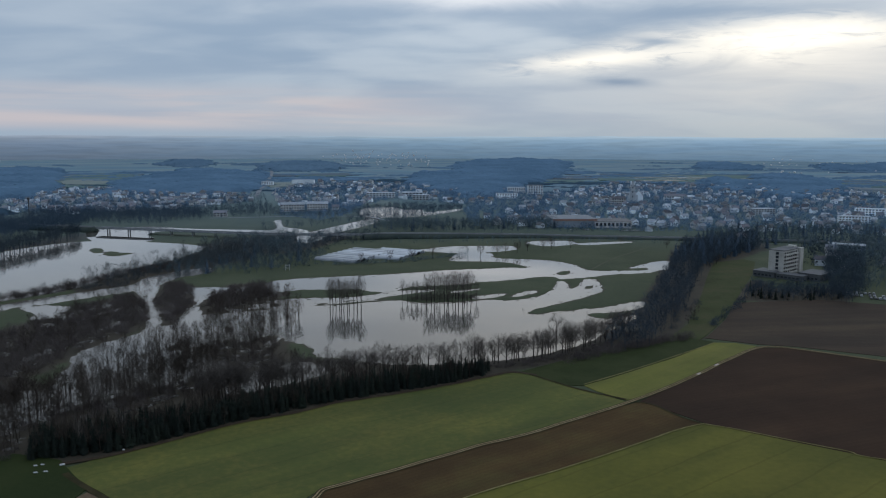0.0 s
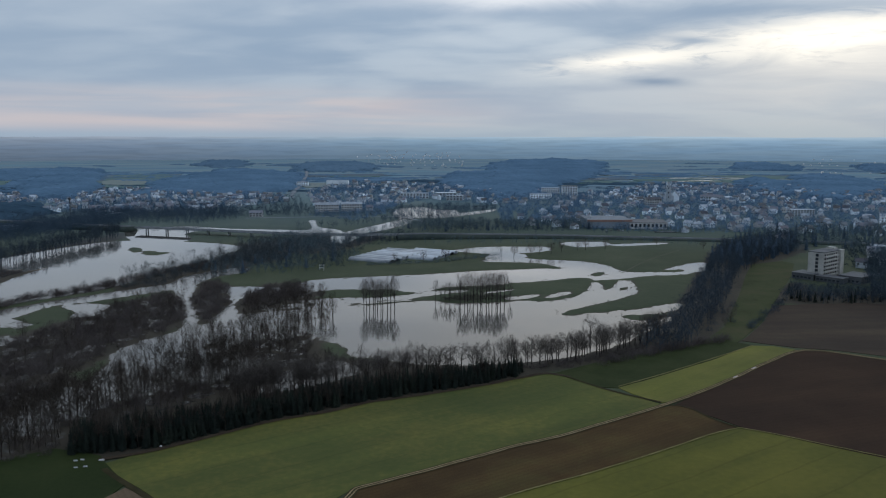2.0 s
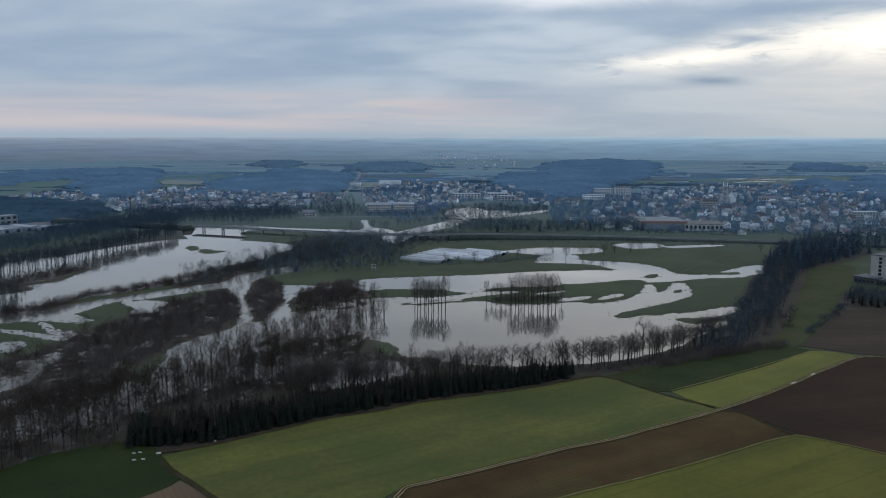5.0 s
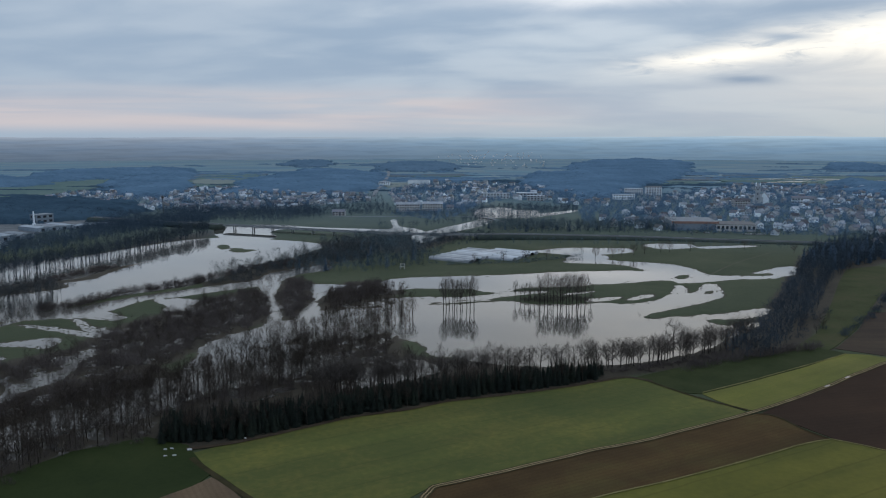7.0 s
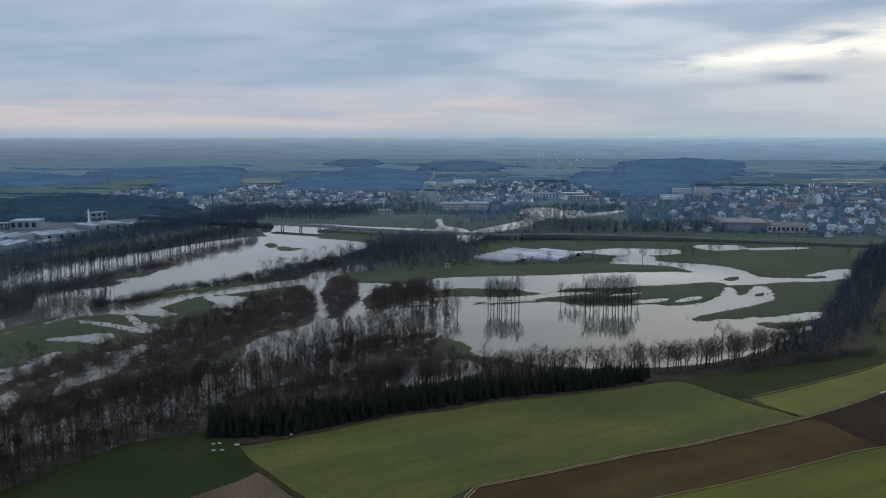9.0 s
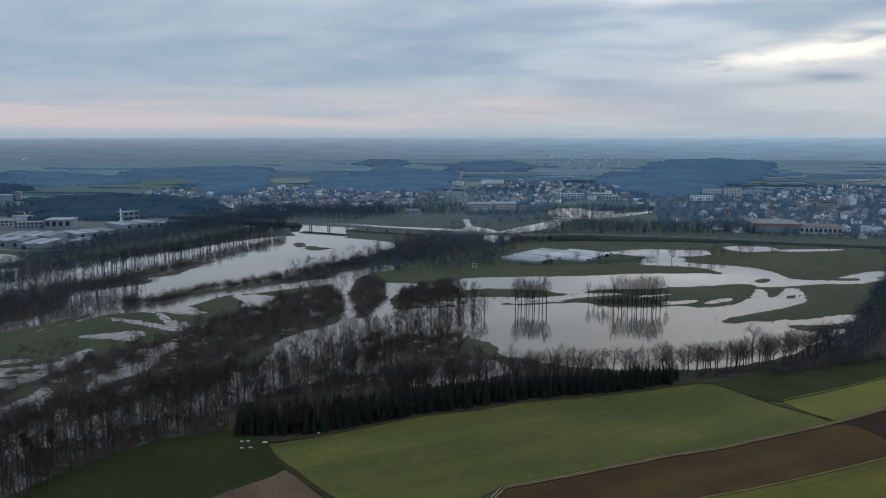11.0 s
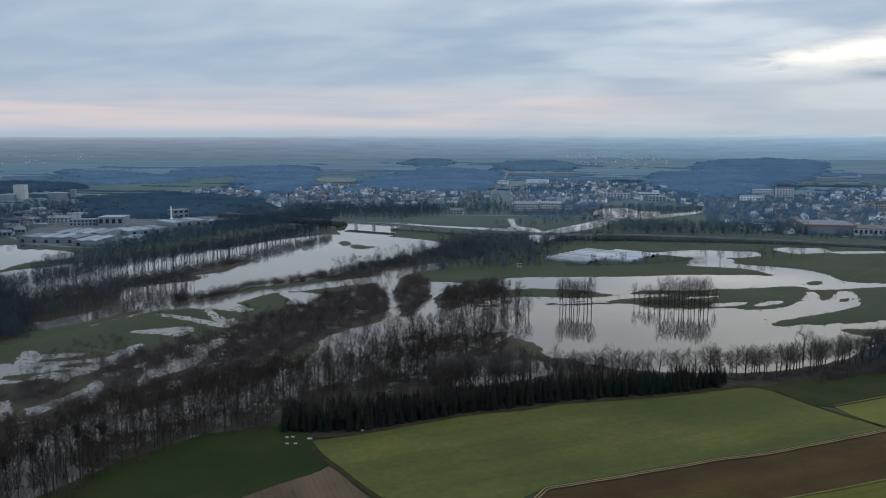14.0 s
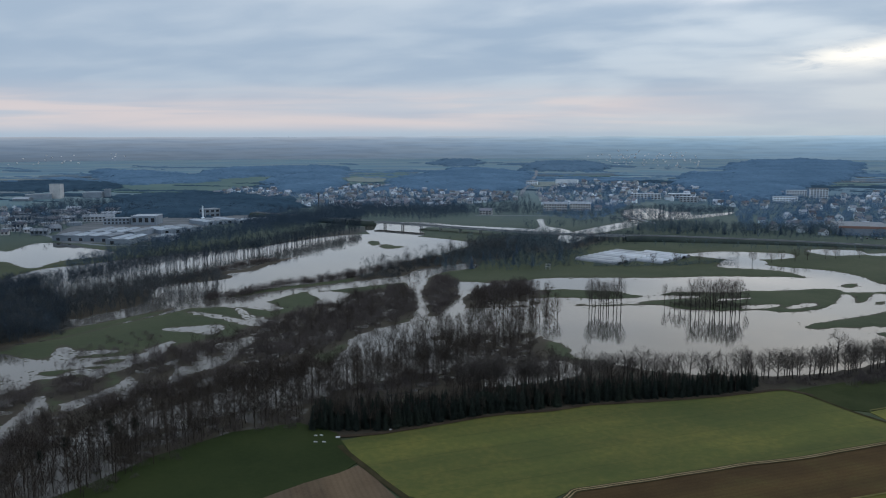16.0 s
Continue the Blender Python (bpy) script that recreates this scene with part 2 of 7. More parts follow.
HAZED_TWIG = material("grey_twigs", [(0.058, 0.086, 0.100), (0.082, 0.116, 0.136), (0.109, 0.150, 0.169)], 0.05, 0.95, 0.0, 12)
# town plaster and roof tiles are painted bluer to carry distance haze
PLASTER = material("painted_plaster", [(0.547, 0.604, 0.672), (0.664, 0.725, 0.786), (0.741, 0.794, 0.848)], 0.08, 0.9, 0.0, 8, vary=0.55)
PLASTER_WARM = material("cream_plaster", [(0.406, 0.416, 0.432), (0.495, 0.501, 0.508), (0.564, 0.564, 0.569)], 0.08, 0.9, 0.0, 8, vary=0.2)
TILES = material("clay_tiles", [(0.102, 0.121, 0.153), (0.134, 0.145, 0.173), (0.194, 0.164, 0.176)], 0.2, 0.85, 0.0, 10, vary=0.5)
SLATE = material("grey_roof_tiles", [(0.177, 0.206, 0.241), (0.233, 0.265, 0.306), (0.306, 0.338, 0.378)], 0.2, 0.8, 0.0, 10, vary=0.5, spec=0.5)
BRIGHT_ROOF = material("pale_sheet_roof", [(0.266, 0.308, 0.364), (0.364, 0.413, 0.476), (0.476, 0.525, 0.588)], 0.05, 0.75, 0.0, 8, vary=0.2, spec=0.25)
DARK_ROOF = material("bitumen_roof", [(0.055, 0.058, 0.065), (0.085, 0.088, 0.095), (0.11, 0.115, 0.12)], 0.06, 0.8, 0.0, 8, spec=0.5)
SHEET = material("grey_sheet_wall", [(0.135, 0.173, 0.217), (0.180, 0.225, 0.273), (0.240, 0.285, 0.338)], 0.05, 0.6, 0.0, 8, vary=0.2, spec=0.5)
RED_TRIM = material("terracotta_fascia", [(0.24, 0.15, 0.13), (0.30, 0.19, 0.16)], 0.1, 0.8, 0.0, 8)
WINDOW = material("dark_window_glass", [(0.02, 0.024, 0.03), (0.04, 0.045, 0.055)], 0.3, 0.15, 0.0, 4, spec=0.6)
FOIL = material("greenhouse_foil", [(0.255, 0.280, 0.310), (0.332, 0.359, 0.392), (0.408, 0.430, 0.459)], 0.10, 0.4, 0.0, 10, vary=0.35, spec=0.5)
WHITE = material("white_sheeting", [(0.42, 0.42, 0.42), (0.55, 0.55, 0.55)], 0.4, 0.6, 0.0, 8)
CAR_PAINT = material("car_paint", [(0.12, 0.13, 0.15), (0.26, 0.27, 0.30)], 0.3, 0.35, 0.0, 4, vary=0.9, spec=0.6)


def water_material():
    m = bpy.data.materials.new("flood_water")
    m.use_nodes = True
    n = Nodes(m.node_tree)
    where = n.add("ShaderNodeNewGeometry").outputs["Position"]
    silt = n.noise(where, 0.012, 3.0, 0.5, 0.4)
    p = n.add("ShaderNodeBsdfPrincipled")
    n.put(p.inputs["Base Color"], n.ramp(silt, [(0.35, (0.054, 0.051, 0.046)), (0.65, (0.084, 0.079, 0.071))]))
    n.put(p.inputs["Roughness"], n.step(n.noise(where, 0.02, 3.0), 0.35, 0.7, 0.004, 0.02))
    n.put(p.inputs["IOR"], 1.333)
    b = n.add("ShaderNodeBump")
    n.put(b.inputs["Strength"], 0.12)
    n.put(b.inputs["Distance"], 0.012)
    n.put(b.inputs["Height"], n.noise(n.map(where, (1, 2.2, 1), 25), 0.6, 3.0))
    n.put(p.inputs["Normal"], b.outputs[0])
    n.put(n.add("ShaderNodeOutputMaterial").inputs[0], p.outputs[0])
    return m


WATER = water_material()


# ---------------------------------------------------------------- geometry helpers
def rise(r):
    """Lifts the far land to the hills, so the horizon fits the camera's view."""
    return 113.5 * np.clip((np.asarray(r, float) - 2600) / 2300, 0, 1) ** 1.5


def ground_z(x, y):
    r = math.hypot(x, y)
    k = max(0.0, (r - 3350) / 1610)                  # the last hills lie a little higher
    return 0.45 + float(rise(r)) + min(1.0, k / 0.06) * (2.6 + 2 * k)


def smooth(points, n=6, rough=0.0, seed=0, closed=True):
    """A curve through the points, with an uneven edge."""
    p = np.array(points, float)
    k = len(p)
    out = []
    for i in range(k if closed else k - 1):
        if closed:
            a, b, c, d = (p[(i + j) % k] for j in (-1, 0, 1, 2))
        else:
            a, b, c, d = p[max(i - 1, 0)], p[i], p[i + 1], p[min(i + 2, k - 1)]
        for s in np.arange(n) / n:
            out.append(0.5 * (2 * b + (c - a) * s + (2 * a - 5 * b + 4 * c - d) * s * s + (3 * b - a - 3 * c + d) * s ** 3))
    if not closed:
        out.append(p[-1])
    if rough:
        for q in out:
            v = noise.noise_vector(Vector((q[0] * 0.09, q[1] * 0.09, seed)))
            q += rough * np.array((v.x, v.y))
    return np.array(out)


def inside(px, py, poly):
    hit = np.zeros(px.shape, bool)
    x0, y0 = poly[:, 0], poly[:, 1]
    x1, y1 = np.roll(x0, -1), np.roll(y0, -1)
    for a, b, c, d in zip(x0, y0, x1, y1):
        if b != d:
            hit ^= ((b > py) != (d > py)) & (px < (c - a) * (py - b) / (d - b) + a)
    return hit


def depth(px, py, poly, reach=30.0):
    """How far inside the outline each point lies (outside: minus), up to reach."""
    best = np.full(px.shape, reach)
    near = (px > poly[:, 0].min() - reach) & (px < poly[:, 0].max() + reach) & (py > poly[:, 1].min() - reach) & (py < poly[:, 1].max() + reach)
    out = np.full(px.shape, -reach)
    if not near.any():
        return out
    qx, qy, d = px[near], py[near], best[near]
    nxt = np.roll(poly, -1, 0)
    for (a, b), (c, e) in zip(poly, nxt):
        ux, uy = c - a, e - b
        s = np.clip(((qx - a) * ux + (qy - b) * uy) / max(ux * ux + uy * uy, 1e-9), 0, 1)
        d = np.minimum(d, np.hypot(qx - a - s * ux, qy - b - s * uy))
    out[near] = np.where(inside(qx, qy, poly), d, -d)
    return out


def triangles(name, verts, faces, mats):
    """A mesh from arrays of corners and triangles."""
    me = bpy.data.meshes.new(name)
    v, f = np.asarray(verts, np.float32), np.asarray(faces, np.int32)
    me.vertices.add(len(v))
    me.vertices.foreach_set("co", v.ravel())
    me.loops.add(f.size)
    me.loops.foreach_set("vertex_index", f.ravel())
    me.polygons.add(len(f))
    me.polygons.foreach_set("loop_start", np.arange(0, f.size, 3, dtype=np.int32))
    me.update(calc_edges=True)
    for m in mats if isinstance(mats, (list, tuple)) else [mats]:
        me.materials.append(m)
    return me


def thing(name, label, category, group="", kind="", at=None):
    ob = tagged(new(name), label, category, group, kind)
    if at is not None:
        ob.matrix_basis = at
    return ob


def part(name, bm, mat, parent, label=""):
    """Links a bmesh, or a finished mesh, as one part."""
    if isinstance(bm, bpy.types.Mesh):
        me = bm
    else:
        me = bpy.data.meshes.new(name)
        bm.to_mesh(me)
        bm.free()
        me.materials.append(mat)
    ob = new(name, me)
    ob.parent = parent
    return tagged(ob, label)


def box(bm, x0, x1, y0, y1, z0, z1):
    v = [bm.verts.new(c) for c in ((x0, y0, z0), (x1, y0, z0), (x1, y1, z0), (x0, y1, z0), (x0, y0, z1), (x1, y0, z1), (x1, y1, z1), (x0, y1, z1))]
    for f in ((3, 2, 1, 0), (4, 5, 6, 7), (0, 1, 5, 4), (1, 2, 6, 5), (2, 3, 7, 6), (3, 0, 4, 7)):
        bm.faces.new([v[i] for i in f])
    return bm


def boxed(*sizes):
    bm = bmesh.new()
    for s in sizes:
        box(bm, *s)
    return bm


def sheet(name, points, mat, z, label, category, rough=1.0, kind="structure", n=5, thick=0.3):
    """A field or patch of ground: a slab with an uneven edge, lying on the ground."""
    edge = smooth(points, n, rough, len(name)) if n > 1 else np.array(points, float)
    bm = bmesh.new()
    level = [z(x, y) if callable(z) else z for x, y in edge]
    top = [bm.verts.new((x, y, q)) for (x, y), q in zip(edge, level)]
    low = [bm.verts.new((x, y, q - thick)) for (x, y), q in zip(edge, level)]
    f = bm.faces.new(top)
    k = len(top)
    for i in range(k):
        bm.faces.new((top[i], low[i], low[(i + 1) % k], top[(i + 1) % k]))
    bmesh.ops.recalc_face_normals(bm, faces=bm.faces)
    f.normal_update()
    if f.normal.z < 0:
        bmesh.ops.reverse_faces(bm, faces=bm.faces)
    bmesh.ops.triangulate(bm, faces=[f])
    me = bpy.data.meshes.new(name)
    bm.to_mesh(me)
    bm.free()
    me.materials.append(mat)
    return tagged(new(name, me), label, category, "", kind)


def straight(points, steps=14, rough=0.8):
    """Corners kept sharp, edges cut into short wavy pieces."""
    p = np.array(points, float)
    out = []
    for i in range(len(p)):
        a, b = p[i], p[(i + 1) % len(p)]
        for s in np.arange(steps) / steps:
            q = a + (b - a) * s
            v = noise.noise_vector(Vector((q[0] * 0.07, q[1] * 0.07, 3)))
            out.append(q + rough * np.array((v.x, v.y)))
    return out


def ribbon(line, offset, width, z, name, mat):
    """A strip along a line."""
    d = np.gradient(line, axis=0)
    d /= np.linalg.norm(d, axis=1)[:, None]
    side = np.c_[d[:, 1], -d[:, 0]]
    a, b = line + side * (offset - width / 2), line + side * (offset + width / 2)
    k = len(line)
    zz = np.full(k, z) if np.isscalar(z) else z
    v = np.r_[np.c_[a, zz], np.c_[b, zz]]
    f = [t for i in range(k - 1) for t in ((i, i + k, i + k + 1), (i, i + k + 1, i + 1))]
    return triangles(name, v, f, mat)


# ---------------------------------------------------------------- the plan, in metres
FLOOD = {
    "main": [(-115, 572), (-95, 569), (-87, 558), (-71, 569), (-49, 575), (-31, 576), (-17, 566), (4, 568), (21, 573), (31, 578), (46, 575), (58, 581), (71, 593), (83, 614), (89, 635), (93, 653), (97, 653), (99, 647), (98, 625), (104, 627), (110, 646), (117, 664), (123, 665), (125, 658), (121, 618), (113, 602), (100, 584), (87, 572), (70, 554), (60, 544), (55, 534), (60, 529), (70, 534), (84, 541), (109, 552), (130, 568), (140, 573), (142, 568), (133, 549), (113, 536), (96, 533), (97, 520), (106, 517), (126, 528), (120, 514), (99, 483), (82, 455), (49, 427), (15, 412), (-13, 408), (-36, 412), (-54, 420), (-65, 423), (-76, 448), (-86, 455), (-97, 474), (-108, 521)],
    "arm": [(-138, 640), (-125, 661), (-84, 674), (-38, 690), (4, 709), (38, 718), (57, 724), (76, 724), (62, 753), (40, 760), (10, 762), (7, 775), (16, 818), (32, 825), (48, 812), (49, 786), (67, 778), (86, 774), (105, 764), (117, 746), (123, 726), (128, 712), (138, 708), (161, 709), (175, 711), (182, 721), (176, 726), (164, 721), (176, 738), (195, 759), (207, 768), (211, 762), (204, 736), (197, 718), (171, 697), (144, 689), (129, 679), (99, 666), (94, 673), (83, 677), (53, 659), (26, 649), (13, 639), (-13, 633), (-28, 625), (-33, 613), (-12, 616), (-6, 613), (-18, 604), (-40, 589), (-49, 577), (-67, 574), (-88, 562), (-115, 572), (-97, 582), (-72, 584), (-59, 590), (-43, 604), (-54, 609), (-64, 617), (-85, 616), (-107, 615), (-127, 606)],
    "back_pool": [(-43, 825), (-18, 846), (11, 868), (51, 871), (75, 870), (75, 844), (49, 824), (16, 814), (-18, 829)],
    "west_lake": [(-518, 466), (-559, 562), (-542, 604), (-520, 656), (-500, 699), (-458, 747), (-440, 811), (-423, 860), (-396, 898), (-353, 899), (-308, 890), (-277, 878), (-250, 855), (-247, 812), (-254, 759), (-269, 719), (-268, 680), (-277, 626), (-286, 600), (-297, 583), (-314, 559), (-328, 540), (-336, 526), (-331, 500), (-335, 466), (-347, 418), (-355, 375), (-373, 348), (-377, 336)],
    "north_band": [(-431, 1000), (-380, 893), (-336, 884), (-324, 918), (-349, 968), (-335, 1002), (-271, 987), (-211, 972), (-153, 958), (-136, 984), (-189, 1007), (-243, 1018), (-312, 1027), (-383, 1051)],
    "channel": [(-206, 720), (-226, 700), (-242, 668), (-242, 637), (-250, 623), (-267, 603), (-279, 586), (-294, 568), (-307, 547), (-318, 529), (-325, 513), (-349, 492), (-332, 471), (-314, 481), (-297, 482), (-278, 479), (-276, 489), (-295, 503), (-293, 521), (-292, 537), (-287, 548), (-274, 557), (-256, 578), (-236, 600), (-229, 607), (-206, 576), (-219, 624), (-216, 667), (-197, 692)],
    "river": [(-236, 622), (-212, 574), (-194, 535), (-183, 499), (-178, 475), (-180, 458), (-186, 440), (-188, 423), (-174, 412), (-172, 428), (-164, 443), (-168, 470), (-175, 502), (-189, 537), (-206, 576), (-219, 627)],
    "spur": [(-198, 630), (-182, 590), (-171, 559), (-170, 529), (-165, 503), (-149, 458), (-141, 457), (-152, 501), (-158, 531), (-166, 549), (-168, 577), (-166, 600), (-161, 613), (-168, 624), (-190, 623)],
    "meadow_pool": [(-286, 546), (-265, 526), (-261, 510), (-251, 511), (-248, 526), (-254, 549), (-272, 553)],
    "meadow_ribbon": [(-331, 460), (-315, 452), (-290, 444), (-277, 438), (-263, 435), (-266, 452), (-275, 461), (-272, 445), (-294, 453), (-317, 459)],
    "meadow_brook": [(-311, 482), (-292, 463), (-275, 445), (-271, 447), (-286, 465), (-302, 479)],
    "meadow_puddle": [(-301, 423), (-284, 431), (-277, 409), (-293, 409), (-309, 409), (-312, 414)],
    "left_pool": [(-359, 320), (-359, 334), (-337, 332), (-328, 337), (-343, 360), (-324, 353), (-308, 361), (-294, 355), (-290, 386), (-284, 379), (-275, 351), (-278, 339), (-277, 330), (-279, 322), (-278, 313), (-292, 318), (-298, 309), (-305, 302), (-299, 289), (-303, 281), (-318, 283)],
    "stream": [(-253, 413), (-255, 400), (-250, 379), (-246, 361), (-251, 353), (-248, 336), (-245, 323), (-239, 317), (-239, 339), (-233, 353), (-241, 379), (-244, 402)],
    "brook": [(-262, 301), (-262, 310), (-267, 321), (-261, 320), (-249, 305), (-250, 298), (-256, 295), (-255, 284), (-255, 272), (-259, 271), (-266, 278), (-263, 288)],
    "lower_brook": [(-277, 280), (-285, 282), (-278, 270), (-270, 255), (-268, 244), (-268, 236), (-252, 222), (-253, 232), (-257, 245), (-263, 260), (-267, 270)],
    "wet_wood": [(-236, 298), (-234, 281), (-235, 273), (-237, 265), (-234, 253), (-231, 238), (-229, 224), (-225, 212), (-216, 201), (-203, 198), (-191, 202), (-196, 216), (-197, 226), (-214, 249), (-221, 263), (-224, 275), (-228, 289)],
    "island_pool": [(48, 589), (59, 606), (70, 616), (69, 603), (60, 595)],
    "island_slit": [(4, 605), (17, 616), (29, 621), (17, 610)],
    "island_ribbon": [(22, 589), (35, 597), (46, 601), (40, 590), (24, 579)],
    "wood_pool": [(-169, 381), (-195, 423), (-183, 465), (-168, 495), (-151, 467), (-152, 437), (-159, 419), (-151, 376)],
    "pond": [(-689, 624), (-720, 666), (-683, 651), (-684, 664), (-703, 710), (-678, 723), (-617, 698), (-574, 680), (-565, 650), (-580, 618), (-571, 575), (-591, 579), (-624, 597), (-647, 598)],
    "upper_river": [(-166, 969), (-146, 1039), (-125, 1098), (-109, 1161), (-123, 1221), (-130, 1317), (-102, 1363), (-79, 1348), (-64, 1311), (-34, 1310), (-25, 1265), (31, 1330), (18, 1278), (-20, 1217), (-57, 1177), (-87, 1176), (-92, 1097), (-116, 1022), (-131, 980), (-140, 907), (-149, 891), (-166, 912)],
    "row_pool": [(-99, 360), (-93, 397), (-72, 413), (-58, 398), (-63, 382), (-83, 365)],
    "wood_flood": [(-215, 210), (-217, 236), (-204, 262), (-190, 287), (-170, 309), (-166, 323), (-142, 360), (-112, 393), (-115, 416), (-145, 439), (-159, 419), (-189, 425), (-185, 388), (-184, 360), (-202, 320), (-218, 288), (-229, 265), (-229, 238)],
    "middle_flood": [(-166, 515), (-142, 529), (-116, 542), (-116, 574), (-87, 564), (-78, 510), (-92, 477), (-109, 462), (-134, 445), (-150, 458)],
    "dyke_pool": [(91, 898), (115, 920), (139, 918), (145, 890), (112, 870)],
    "dyke_puddle": [(149, 895), (206, 914), (205, 902), (156, 881)],
    "upper_branch": [(-230, 1124), (-225, 1138), (-205, 1055), (-175, 1023), (-167, 993), (-211, 970), (-210, 1036)],
}
ISLANDS = {
    "alder_bank": [(-416, 438), (-428, 476), (-425, 502), (-408, 520), (-381, 487), (-374, 458), (-380, 437), (-384, 416)],
    "hedge_bank": [(-387, 346), (-384, 375), (-368, 398), (-357, 430), (-348, 464), (-341, 455), (-347, 418), (-355, 375), (-373, 348), (-377, 336)],
    "pool_ridge": [(-318, 344), (-304, 356), (-292, 366), (-288, 362), (-298, 350), (-313, 341)],
    "pool_bar": [(-300, 337), (-293, 347), (-286, 347), (-291, 336)],
    "pool_tuft": [(-312, 310), (-310, 319), (-300, 323), (-300, 311)],
    "pool_bar_end": [(-297, 327), (-290, 336), (-288, 328)],
    "lake_strip": [(-420, 536), (-423, 589), (-399, 612), (-388, 632), (-391, 666), (-381, 707), (-380, 652), (-375, 623), (-388, 600), (-374, 584), (-383, 564), (-403, 547)],
    "mudbank": [(-358, 826), (-360, 847), (-347, 835), (-338, 813), (-343, 806)],
    "mudbank_tail": [(-333, 800), (-337, 823), (-320, 813), (-306, 808), (-312, 792), (-323, 789)],
    "lake_islet": [(97, 690), (102, 705), (108, 708), (110, 700), (104, 686), (99, 685)],
    "cove_islet": [(110, 630), (114, 635), (117, 631), (114, 624), (110, 623)],
    "wood_point": [(-104, 432), (-97, 448), (-88, 448), (-75, 441), (-69, 436), (-71, 429), (-81, 430), (-88, 424), (-97, 404)],
    "thin_bank": [(-89, 554), (-70, 565), (-49, 575), (-31, 576), (-49, 569), (-69, 559)],
}
